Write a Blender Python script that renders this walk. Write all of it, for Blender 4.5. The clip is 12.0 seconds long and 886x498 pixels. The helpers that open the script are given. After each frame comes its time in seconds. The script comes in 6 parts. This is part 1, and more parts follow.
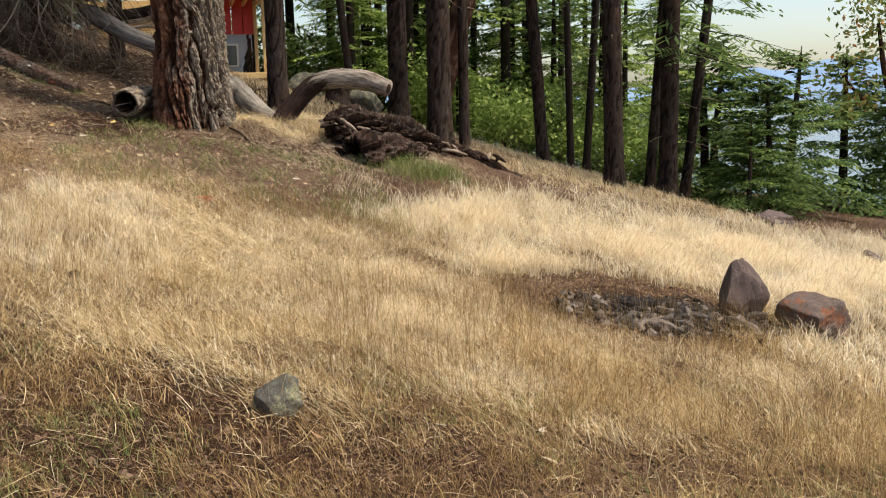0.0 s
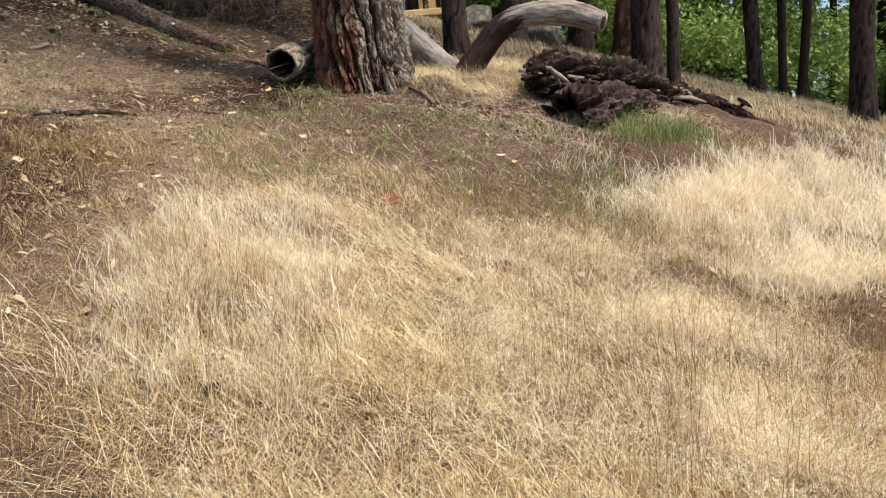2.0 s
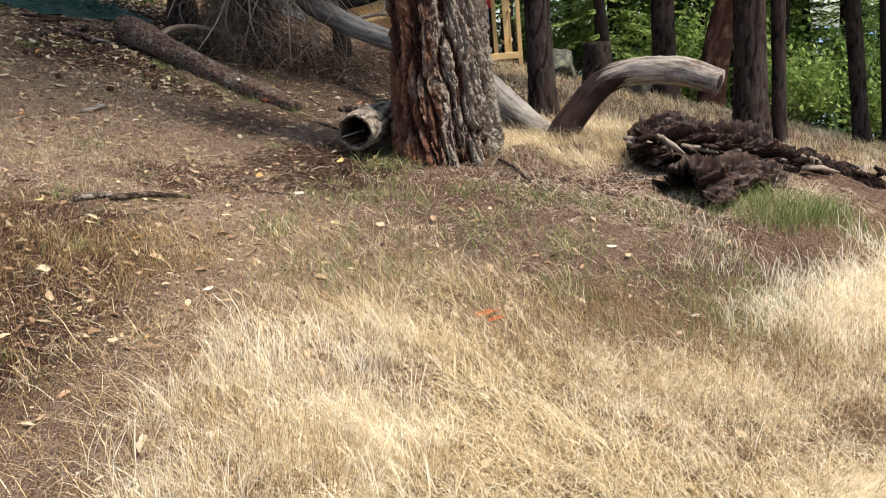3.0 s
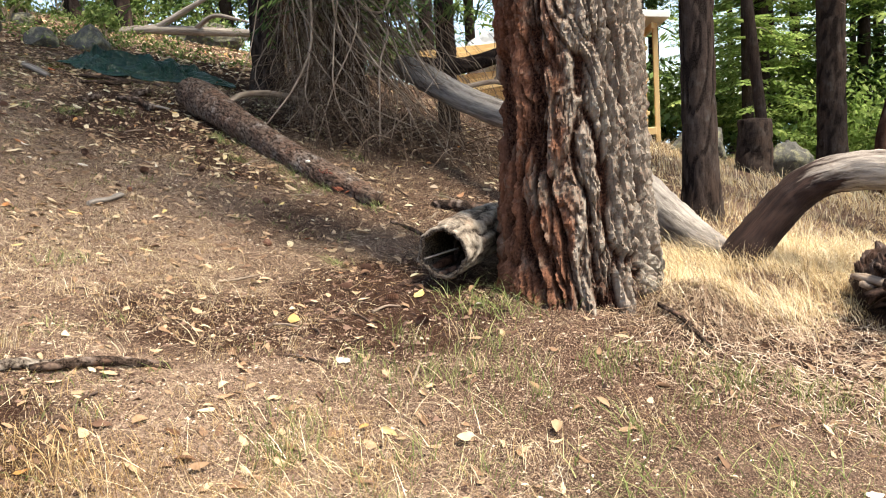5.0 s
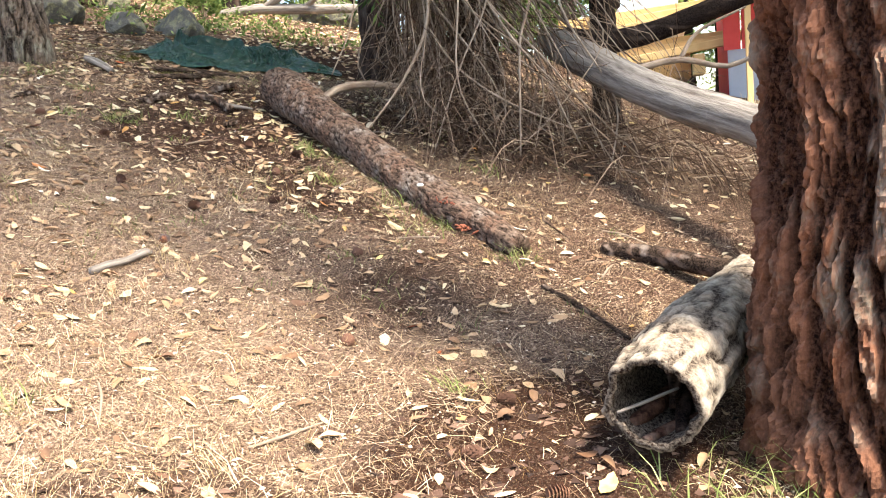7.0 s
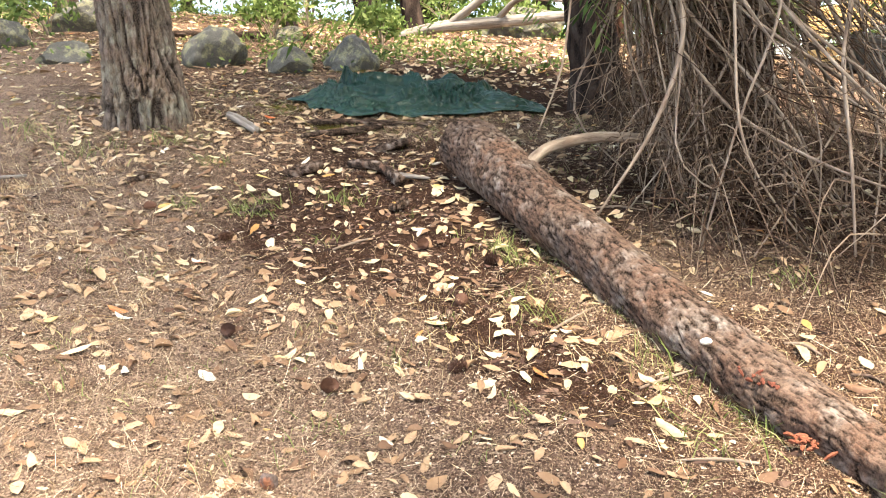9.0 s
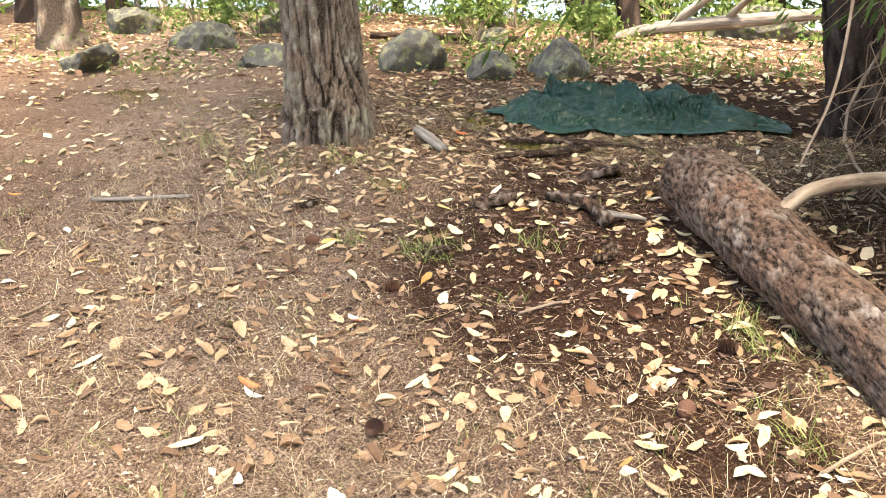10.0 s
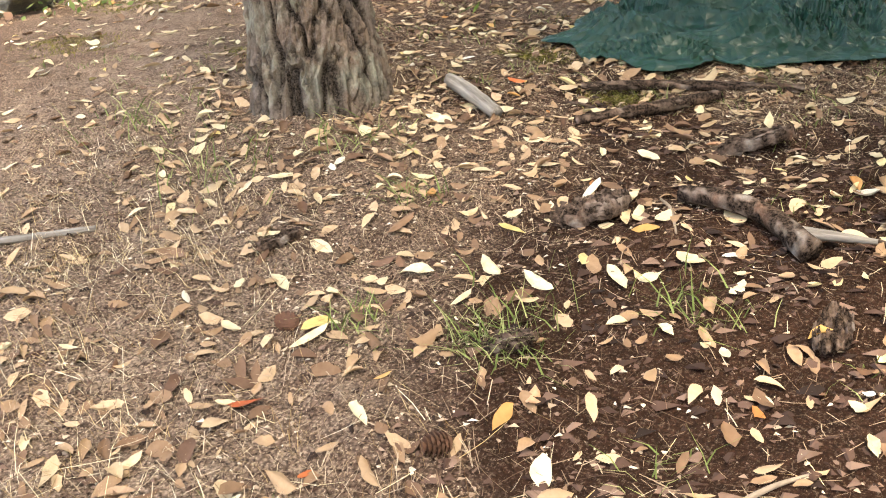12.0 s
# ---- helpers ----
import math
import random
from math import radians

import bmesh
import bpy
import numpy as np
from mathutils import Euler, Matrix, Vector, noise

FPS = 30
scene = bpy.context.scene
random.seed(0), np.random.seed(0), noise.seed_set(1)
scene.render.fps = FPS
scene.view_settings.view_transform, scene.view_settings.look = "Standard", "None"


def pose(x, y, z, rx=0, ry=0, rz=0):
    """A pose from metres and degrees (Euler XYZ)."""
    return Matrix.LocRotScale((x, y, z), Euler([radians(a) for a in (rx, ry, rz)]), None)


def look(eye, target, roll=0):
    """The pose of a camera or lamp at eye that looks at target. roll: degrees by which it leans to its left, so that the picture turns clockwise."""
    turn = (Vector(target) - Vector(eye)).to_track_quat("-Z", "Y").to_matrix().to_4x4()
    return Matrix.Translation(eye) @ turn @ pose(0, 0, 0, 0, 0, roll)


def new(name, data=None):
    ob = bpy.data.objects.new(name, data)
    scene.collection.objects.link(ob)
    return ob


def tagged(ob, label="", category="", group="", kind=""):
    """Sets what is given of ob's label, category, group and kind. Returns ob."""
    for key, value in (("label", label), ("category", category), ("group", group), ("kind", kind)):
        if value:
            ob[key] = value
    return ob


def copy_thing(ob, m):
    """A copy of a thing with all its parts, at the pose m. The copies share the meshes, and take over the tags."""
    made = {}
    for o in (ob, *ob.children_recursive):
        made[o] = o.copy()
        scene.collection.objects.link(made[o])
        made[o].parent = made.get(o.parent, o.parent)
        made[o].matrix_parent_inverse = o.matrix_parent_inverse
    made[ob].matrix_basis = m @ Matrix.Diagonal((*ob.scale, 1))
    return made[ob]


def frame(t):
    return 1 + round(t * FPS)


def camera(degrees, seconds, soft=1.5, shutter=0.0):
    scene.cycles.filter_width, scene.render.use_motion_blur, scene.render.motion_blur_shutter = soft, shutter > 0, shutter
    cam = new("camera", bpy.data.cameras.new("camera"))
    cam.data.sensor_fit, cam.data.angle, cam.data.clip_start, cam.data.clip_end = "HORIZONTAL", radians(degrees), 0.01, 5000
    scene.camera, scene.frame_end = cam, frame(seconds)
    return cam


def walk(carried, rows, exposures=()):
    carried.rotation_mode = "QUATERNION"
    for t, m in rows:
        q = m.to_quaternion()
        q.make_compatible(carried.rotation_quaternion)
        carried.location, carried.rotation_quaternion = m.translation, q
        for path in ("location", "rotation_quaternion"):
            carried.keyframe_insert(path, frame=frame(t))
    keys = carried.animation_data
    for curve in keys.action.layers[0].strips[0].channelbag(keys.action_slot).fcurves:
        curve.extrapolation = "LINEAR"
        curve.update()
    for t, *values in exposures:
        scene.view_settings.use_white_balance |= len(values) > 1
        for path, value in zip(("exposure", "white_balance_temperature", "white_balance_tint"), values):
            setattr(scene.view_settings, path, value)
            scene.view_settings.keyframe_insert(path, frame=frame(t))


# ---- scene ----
cam = camera(54.0, 12.0, soft=1.1)
PATH = [
    (0, (0.226, -0.38, 1.55), (0.778, 1.514, 1.219), -1.2),
    (0.5, (0.236, 0.212, 1.586), (0.531, 2.15, 1.189), -1.5),
    (1, (0.179, 0.934, 1.645), (0.359, 2.887, 1.256), -3.6),
    (1.5, (0.188, 1.589, 1.629), (0.401, 3.531, 1.201), -5.1),
    (2, (0.121, 2.147, 1.755), (0.309, 4.082, 1.283), -5.1),
    (2.5, (0.007, 2.806, 1.911), (0.052, 4.767, 1.52), -6.0),
    (2.7, (0.009, 3.003, 1.976), (0.071, 4.963, 1.582), -5.1),
    (4.3, (0.063, 4.976, 2.122), (0.061, 6.952, 1.811), -5.6),
    (4.5, (0.072, 5.192, 2.12), (0.059, 7.17, 1.829), -5.2),
    (5, (0.049, 5.857, 2.23), (-0.143, 7.834, 2.003), -3.6),
    (5.5, (-0.138, 6.556, 2.326), (-0.495, 8.514, 2.132), -4.9),
    (6, (-0.197, 7.05, 2.386), (-0.564, 9.003, 2.163), -5.1),
    (6.5, (-0.304, 7.704, 2.485), (-0.721, 9.644, 2.24), -4.9),
    (6.7, (-0.324, 7.89, 2.482), (-0.766, 9.824, 2.223), -4.9),
    (8.3, (-0.876, 9.752, 2.851), (-1.659, 11.578, 2.627), -7.1),
    (8.5, (-0.961, 9.888, 2.831), (-1.773, 11.702, 2.613), -7.6),
    (9, (-1.233, 10.336, 2.997), (-2.144, 12.103, 2.781), -8.0),
    (9.5, (-1.409, 10.772, 3.024), (-2.399, 12.499, 2.829), -7.1),
    (10, (-1.708, 11.167, 3.173), (-2.996, 12.687, 3.01), -6.0),
    (10.5, (-2.059, 11.555, 3.266), (-3.375, 13.052, 3.102), -7.3),
    (11, (-2.352, 11.968, 3.285), (-3.653, 13.467, 3.038), -8.8),
    (11.5, (-2.607, 12.358, 3.436), (-3.915, 13.829, 3.079), -9.3),
    (12, (-3.019, 12.61, 3.484), (-4.36, 14.05, 3.126), -9.7),
]
EXPOSURES = [(0.0, 0.80, 6900, 10), (1.0, 0.86, 6800, 10), (2.5, 1.05, 6200, 10), (4.5, 1.58, 6600, 10), (6.5, 2.5, 6700, 11), (9.0, 3.0, 7200, 12), (11.0, 3.05, 7550, 11), (12.0, 3.1, 7550, 11)]
SKY, SUN = 0.12, 3.1
walk(cam, [(t, look(eye, target, roll)) for t, eye, target, roll in PATH], EXPOSURES)

# ---- light: a bright hazy sky with a soft, high sun ----
world = bpy.data.worlds.new("sky")
scene.world = world
world.use_nodes = True
wn = world.node_tree.nodes
sky = wn.new("ShaderNodeTexSky")
sky.sky_type, sky.sun_disc = "NISHITA", False
sky.sun_elevation, sky.sun_rotation = radians(62), radians(118)
sky.dust_density, sky.air_density, sky.ozone_density = 2.0, 1.0, 0.4
wn["Background"].inputs[1].default_value = SKY
world.node_tree.links.new(sky.outputs[0], wn["Background"].inputs[0])
sun_data = bpy.data.lights.new("sun", "SUN")
sun_data.energy, sun_data.angle, sun_data.color = SUN, radians(11), (1.0, 0.94, 0.84)
sun = new("sun", sun_data)
SUN_WAY = Vector((math.sin(radians(118)) * math.cos(radians(62)), math.cos(radians(118)) * math.cos(radians(62)), math.sin(radians(62))))
sun.matrix_world = look(SUN_WAY * 60, (0, 0, 0))

# ---- materials ----


def material(name, rough=0.85, spec=0.25):
    m = bpy.data.materials.new(name)
    m.use_nodes = True
    n = m.node_tree.nodes["Principled BSDF"]
    n.inputs["Roughness"].default_value = rough
    n.inputs["Specular IOR Level"].default_value = spec
    return m


class Nodes:
    """Short wiring for one material."""

    def __init__(self, m):
        self.tree = m.node_tree
        self.bsdf = self.tree.nodes["Principled BSDF"]

    def make(self, kind, **values):
        n = self.tree.nodes.new("ShaderNode" + kind)
        for k, v in values.items():
            n.inputs[k.replace("_", " ")].default_value = v
        return n

    def link(self, a, b):
        self.tree.links.new(a, b)

    def coords(self, stretch=(1, 1, 1), kind="Object"):
        t = self.make("TexCoord")
        m = self.make("Mapping")
        m.inputs["Scale"].default_value = stretch
        self.link(t.outputs[kind], m.inputs[0])
        return m.outputs[0]

    def noise(self, scale, detail=4.0, rough=0.6, stretch=(1, 1, 1), vector=None):
        n = self.make("TexNoise", Scale=scale, Detail=detail, Roughness=rough)
        self.link(vector or self.coords(stretch), n.inputs["Vector"])
        return n.outputs["Fac"]

    def ramp(self, fac, stops):
        r = self.tree.nodes.new("ShaderNodeValToRGB")
        e = r.color_ramp.elements
        e[0].position, e[0].color = stops[0][0], (*stops[0][1], 1)
        e[1].position, e[1].color = stops[-1][0], (*stops[-1][1], 1)
        for p, c in stops[1:-1]:
            e.new(p).color = (*c, 1)
        self.link(fac, r.inputs[0])
        return r.outputs[0]

    def mix(self, fac, a, b, kind="MIX"):
        n = self.tree.nodes.new("ShaderNodeMix")
        n.data_type, n.blend_type = "RGBA", kind
        for v, i in ((fac, 0), (a, 6), (b, 7)):
            if hasattr(v, "is_linked"):
                self.link(v, n.inputs[i])
            else:
                n.inputs[i].default_value = v if i == 0 else (*v, 1)
        return n.outputs[2]

    def bump(self, height, strength=0.5, distance=0.02):
        b = self.make("Bump", Strength=strength, Distance=distance)
        self.link(height, b.inputs["Height"])
        self.link(b.outputs[0], self.bsdf.inputs["Normal"])

    def colour(self, c):
        self.link(c, self.bsdf.inputs["Base Color"])


def island_material(name, stops, rough=0.75, through_light=0.0, grain=30.0, drift=None):
    """Many loose pieces, each with a tone of its own."""
    m = material(name, rough, 0.1)
    k = Nodes(m)
    g = k.make("NewGeometry")
    base = k.ramp(g.outputs["Random Per Island"], stops)
    if drift:
        # patches of another age of growth, a metre or so across
        base = k.mix(k.ramp(k.noise(1.1, 4, 0.65), [(0.42, (0,) * 3), (0.62, (0.85,) * 3)]), base, k.ramp(g.outputs["Random Per Island"], drift))
    k.colour(k.mix(k.ramp(k.noise(grain, 3.0), [(0.35, (0.0,) * 3), (0.8, (0.4,) * 3)]), base, (0.4, 0.32, 0.22), "MULTIPLY"))
    if through_light:
        t = k.make("BsdfTranslucent")
        k.link(base, t.inputs[0])
        a = k.make("MixShader", Fac=through_light)
        out = k.tree.nodes["Material Output"]
        k.link(k.bsdf.outputs[0], a.inputs[1])
        k.link(t.outputs[0], a.inputs[2])
        k.link(a.outputs[0], out.inputs[0])
    return m


def object_material(name, stops, rough=0.7, grain=40.0):
    """Repeats that are objects of their own, each with a tone of its own."""
    m = material(name, rough, 0.25)
    k = Nodes(m)
    o = k.make("ObjectInfo")
    base = k.ramp(o.outputs["Random"], stops)
    k.colour(k.mix(k.ramp(k.noise(grain, 4.0), [(0.35, (0.0,) * 3), (0.7, (0.6,) * 3)]), base, (0.5, 0.4, 0.26), "MULTIPLY"))
    return m


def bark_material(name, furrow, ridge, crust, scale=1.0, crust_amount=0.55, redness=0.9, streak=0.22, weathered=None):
    """Furrowed bark: low 'ridge' takes the furrow colour, bark brown darkened with painted crevice shade; lichen crust
    lies on the outer plates.
    """
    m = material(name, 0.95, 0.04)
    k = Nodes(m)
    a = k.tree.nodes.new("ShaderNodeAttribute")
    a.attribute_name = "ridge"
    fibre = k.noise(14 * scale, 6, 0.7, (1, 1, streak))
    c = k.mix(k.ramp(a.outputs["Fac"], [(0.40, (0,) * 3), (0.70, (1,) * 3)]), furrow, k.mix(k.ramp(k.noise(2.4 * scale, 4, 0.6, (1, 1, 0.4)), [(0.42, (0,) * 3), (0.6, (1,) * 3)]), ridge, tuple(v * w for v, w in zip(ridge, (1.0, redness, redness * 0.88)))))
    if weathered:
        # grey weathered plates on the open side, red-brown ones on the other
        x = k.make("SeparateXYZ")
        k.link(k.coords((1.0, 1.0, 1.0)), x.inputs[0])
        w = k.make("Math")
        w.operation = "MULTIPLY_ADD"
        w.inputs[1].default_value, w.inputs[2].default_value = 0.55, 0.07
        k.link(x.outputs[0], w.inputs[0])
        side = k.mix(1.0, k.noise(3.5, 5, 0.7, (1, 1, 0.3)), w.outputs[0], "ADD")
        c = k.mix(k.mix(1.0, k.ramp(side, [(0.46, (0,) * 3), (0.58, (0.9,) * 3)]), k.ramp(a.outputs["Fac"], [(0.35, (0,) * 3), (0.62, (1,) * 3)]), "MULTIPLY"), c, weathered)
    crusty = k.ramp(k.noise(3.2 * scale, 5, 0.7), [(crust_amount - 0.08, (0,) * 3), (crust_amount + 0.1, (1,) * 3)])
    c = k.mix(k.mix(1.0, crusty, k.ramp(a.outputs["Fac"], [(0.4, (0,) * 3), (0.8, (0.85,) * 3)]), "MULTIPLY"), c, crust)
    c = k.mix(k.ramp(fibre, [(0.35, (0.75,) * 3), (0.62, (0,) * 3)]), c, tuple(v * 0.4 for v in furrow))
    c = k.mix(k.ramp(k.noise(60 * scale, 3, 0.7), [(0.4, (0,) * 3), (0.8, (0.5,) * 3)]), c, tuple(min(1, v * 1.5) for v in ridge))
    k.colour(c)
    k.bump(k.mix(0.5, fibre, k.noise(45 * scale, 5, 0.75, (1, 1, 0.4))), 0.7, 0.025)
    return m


def wood_material(name, pale, dark, patch, stretch=(1, 1, 1), bands=16.0, patch_at=0.6, bark_to=None):
    """Weathered bare wood with checks along the grain (the grain runs along the attribute 'along')."""
    m = material(name, 0.8, 0.2)
    k = Nodes(m)
    a = k.tree.nodes.new("ShaderNodeAttribute")
    a.attribute_name = "along"
    mp = k.make("Mapping")
    mp.inputs["Scale"].default_value = stretch
    k.link(a.outputs["Vector"], mp.inputs[0])
    grain = k.noise(bands, 6, 0.7, vector=mp.outputs[0])
    c = k.ramp(grain, [(0.34, dark), (0.5, tuple((p + d) / 2 for p, d in zip(pale, dark))), (0.66, pale)])
    c = k.mix(k.ramp(k.noise(2.6, 5, 0.65), [(patch_at - 0.05, (0,) * 3), (patch_at + 0.07, (1,) * 3)]), c, patch)
    if bark_to:
        # dark old surface from the foot up to this length, then bare
        x = k.make("SeparateXYZ")
        k.link(a.outputs["Vector"], x.inputs[0])
        w = k.make("Math")
        w.operation = "MULTIPLY_ADD"
        w.inputs[1].default_value, w.inputs[2].default_value = -0.5, bark_to * 0.5
        k.link(x.outputs[2], w.inputs[0])
        spread = k.mix(1.0, k.noise(5.0, 5, 0.7, vector=mp.outputs[0]), w.outputs[0], "ADD")
        c = k.mix(k.ramp(spread, [(0.49, (0,) * 3), (0.54, (1,) * 3)]), c, k.ramp(grain, [(0.3, (0.006, 0.003, 0.0025)), (0.7, (0.05, 0.026, 0.018))]))
    k.colour(c)
    k.bump(grain, 0.8, 0.015)
    return m


def grass_material(name, stops, through_light=0.25, rough=0.6):
    """Blades with the tone of their tuft ('tone'), each with a shade of its own."""
    m = material(name, rough, 0.2)
    k = Nodes(m)
    a = k.tree.nodes.new("ShaderNodeAttribute")
    a.attribute_name = "tone"
    base = k.ramp(a.outputs["Fac"], stops)
    k.colour(k.mix(k.ramp(k.noise(40.0, 3.0), [(0.4, (0.0,) * 3), (0.8, (0.35,) * 3)]), base, (0.5, 0.4, 0.27), "MULTIPLY"))
    t = k.make("BsdfTranslucent")
    k.link(base, t.inputs[0])
    mixed = k.make("MixShader", Fac=through_light)
    k.link(k.bsdf.outputs[0], mixed.inputs[1])
    k.link(t.outputs[0], mixed.inputs[2])
    k.link(mixed.outputs[0], k.tree.nodes["Material Output"].inputs[0])
    return m


BLEACHED = grass_material("bleached_grass", [(0.0, (0.14, 0.075, 0.032)), (0.3, (0.50, 0.35, 0.175)), (0.62, (0.82, 0.66, 0.40)), (1.0, (0.96, 0.88, 0.68))], 0.3)
GOLDEN = grass_material("golden_brown_grass", [(0.0, (0.10, 0.05, 0.02)), (0.35, (0.30, 0.18, 0.07)), (0.7, (0.62, 0.43, 0.19)), (1.0, (0.86, 0.70, 0.40))], 0.25)
STRAW = island_material("dry_grass", [(0.0, (0.24, 0.145, 0.06)), (0.2, (0.58, 0.42, 0.20)), (0.55, (0.82, 0.66, 0.39)), (1.0, (0.92, 0.82, 0.60))], 0.6, 0.25, drift=[(0.0, (0.16, 0.085, 0.035)), (0.4, (0.58, 0.41, 0.19)), (0.7, (0.84, 0.68, 0.40)), (1.0, (0.93, 0.82, 0.57))])
RUSSET = island_material("russet_grass", [(0.0, (0.11, 0.055, 0.022)), (0.5, (0.31, 0.19, 0.075)), (1.0, (0.58, 0.42, 0.20))], 0.65, 0.25)
GREEN_GRASS = island_material("green_grass", [(0.0, (0.09, 0.12, 0.03)), (0.6, (0.22, 0.27, 0.085)), (1.0, (0.46, 0.45, 0.20))], 0.6, 0.3)
LITTER = island_material("needle_litter", [(0.0, (0.055, 0.031, 0.02)), (0.4, (0.18, 0.115, 0.07)), (0.8, (0.36, 0.26, 0.17)), (1.0, (0.56, 0.44, 0.30))], 0.85)
DUFF = island_material("duff", [(0.0, (0.03, 0.016, 0.011)), (0.5, (0.105, 0.058, 0.034)), (0.85, (0.22, 0.14, 0.075)), (1.0, (0.42, 0.31, 0.18))], 0.85)
CHIPS = island_material("bark_chips", [(0.0, (0.022, 0.014, 0.011)), (0.6, (0.085, 0.048, 0.034)), (1.0, (0.22, 0.14, 0.10))], 0.9)
FRAGMENTS = island_material("pale_fragments", [(0.0, (0.10, 0.058, 0.04)), (0.4, (0.28, 0.19, 0.13)), (0.8, (0.48, 0.37, 0.26)), (1.0, (0.70, 0.60, 0.46))], 0.8)
CHAR = island_material("charcoal", [(0.0, (0.008, 0.008, 0.009)), (0.6, (0.05, 0.042, 0.04)), (1.0, (0.30, 0.26, 0.24))], 0.85)
LEAF_STOPS = [(0.0, (0.13, 0.065, 0.036)), (0.16, (0.33, 0.21, 0.12)), (0.36, (0.50, 0.37, 0.22)), (0.6, (0.60, 0.49, 0.31)), (0.80, (0.65, 0.56, 0.36)), (0.88, (0.58, 0.43, 0.15)), (0.92, (0.42, 0.16, 0.05)), (0.95, (0.60, 0.52, 0.38)), (1.0, (0.72, 0.67, 0.56))]
LEAF_HEAP = island_material("fallen_leaves", LEAF_STOPS, 0.5, 0.2, 45.0)
LEAF_DULL = island_material("old_leaves", [(0.0, (0.10, 0.055, 0.035)), (0.5, (0.28, 0.175, 0.10)), (1.0, (0.50, 0.36, 0.22))], 0.7, 0.0, 45.0)
LEAF_ONE = object_material("fallen_leaf", LEAF_STOPS, 0.45)
NEEDLES = island_material("fir_needles", [(0.0, (0.04, 0.075, 0.022)), (0.6, (0.10, 0.165, 0.045)), (1.0, (0.22, 0.28, 0.08))], 0.6, 0.45)
NEEDLES_PALE = island_material("young_fir_needles", [(0.0, (0.12, 0.19, 0.045)), (0.6, (0.26, 0.36, 0.09)), (1.0, (0.44, 0.52, 0.17))], 0.6, 0.45)
MADRONE_LEAVES = island_material("madrone_leaves", [(0.0, (0.10, 0.14, 0.03)), (0.55, (0.22, 0.27, 0.07)), (0.8, (0.38, 0.32, 0.10)), (1.0, (0.45, 0.18, 0.05))], 0.5, 0.3)
SHRUB_LEAVES = island_material("shrub_leaves", [(0.0, (0.05, 0.085, 0.02)), (0.6, (0.13, 0.19, 0.05)), (1.0, (0.27, 0.32, 0.11))], 0.55, 0.35)
MOSS = island_material("moss", [(0.0, (0.08, 0.075, 0.015)), (0.6, (0.18, 0.16, 0.035)), (1.0, (0.32, 0.27, 0.08))], 0.95)
# first colour of each bark: furrow brown, darkened to hold the cracks' shade
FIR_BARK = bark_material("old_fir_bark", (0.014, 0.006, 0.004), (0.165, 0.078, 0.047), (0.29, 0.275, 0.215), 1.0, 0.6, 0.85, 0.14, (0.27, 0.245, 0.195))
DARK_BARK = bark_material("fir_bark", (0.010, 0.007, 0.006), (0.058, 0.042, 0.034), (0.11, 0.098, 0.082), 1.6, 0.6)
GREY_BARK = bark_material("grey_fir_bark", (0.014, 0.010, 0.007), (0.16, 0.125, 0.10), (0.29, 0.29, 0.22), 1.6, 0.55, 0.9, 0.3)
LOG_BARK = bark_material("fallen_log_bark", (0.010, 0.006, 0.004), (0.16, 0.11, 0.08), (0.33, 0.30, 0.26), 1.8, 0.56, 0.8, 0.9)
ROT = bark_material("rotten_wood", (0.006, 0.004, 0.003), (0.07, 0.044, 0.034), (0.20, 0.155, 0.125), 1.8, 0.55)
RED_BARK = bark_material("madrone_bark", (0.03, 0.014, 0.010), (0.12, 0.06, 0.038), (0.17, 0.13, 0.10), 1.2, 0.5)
GREY_WOOD = wood_material("silvered_wood", (0.34, 0.30, 0.25), (0.08, 0.062, 0.05), (0.42, 0.36, 0.29), (1, 1, 0.07), 26, 0.66)
ARCH_WOOD = wood_material("arched_log_wood", (0.44, 0.38, 0.31), (0.06, 0.04, 0.03), (0.10, 0.06, 0.042), (1, 1, 0.12), 22, 0.58, 1.25)
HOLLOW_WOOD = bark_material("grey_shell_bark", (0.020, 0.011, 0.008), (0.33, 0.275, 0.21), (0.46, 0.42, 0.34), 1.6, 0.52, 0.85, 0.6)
ROOT_WOOD = wood_material("dead_branch_wood", (0.36, 0.285, 0.21), (0.11, 0.072, 0.048), (0.20, 0.135, 0.09), (1, 1, 0.2), 20, 0.6)
ROOT_DARK = island_material("dead_twigs", [(0.0, (0.03, 0.017, 0.011)), (0.5, (0.11, 0.068, 0.042)), (1.0, (0.32, 0.24, 0.17))], 0.9)


def rock_material(name, a, b, lichen, at=0.58):
    m = material(name, 0.85, 0.3)
    k = Nodes(m)
    c = k.mix(k.noise(3.0, 6, 0.7), a, b)
    c = k.mix(k.ramp(k.noise(7.0, 5, 0.7), [(at, (0,) * 3), (at + 0.1, (1,) * 3)]), c, lichen)
    c = k.mix(k.ramp(k.noise(90.0, 2, 0.5), [(0.35, (0.6,) * 3), (0.6, (0,) * 3)]), c, tuple(v * 0.5 for v in a))
    k.colour(c)
    k.bump(k.noise(26, 8, 0.75), 0.6, 0.03)
    return m


ROCK = rock_material("grey_rock", (0.055, 0.052, 0.042), (0.15, 0.14, 0.115), (0.24, 0.225, 0.13), 0.5)
BROWN_ROCK = rock_material("brown_rock", (0.085, 0.058, 0.05), (0.16, 0.115, 0.10), (0.24, 0.17, 0.14), 0.62)
RUST_ROCK = rock_material("rusty_rock", (0.09, 0.065, 0.055), (0.19, 0.14, 0.115), (0.24, 0.09, 0.04), 0.5)


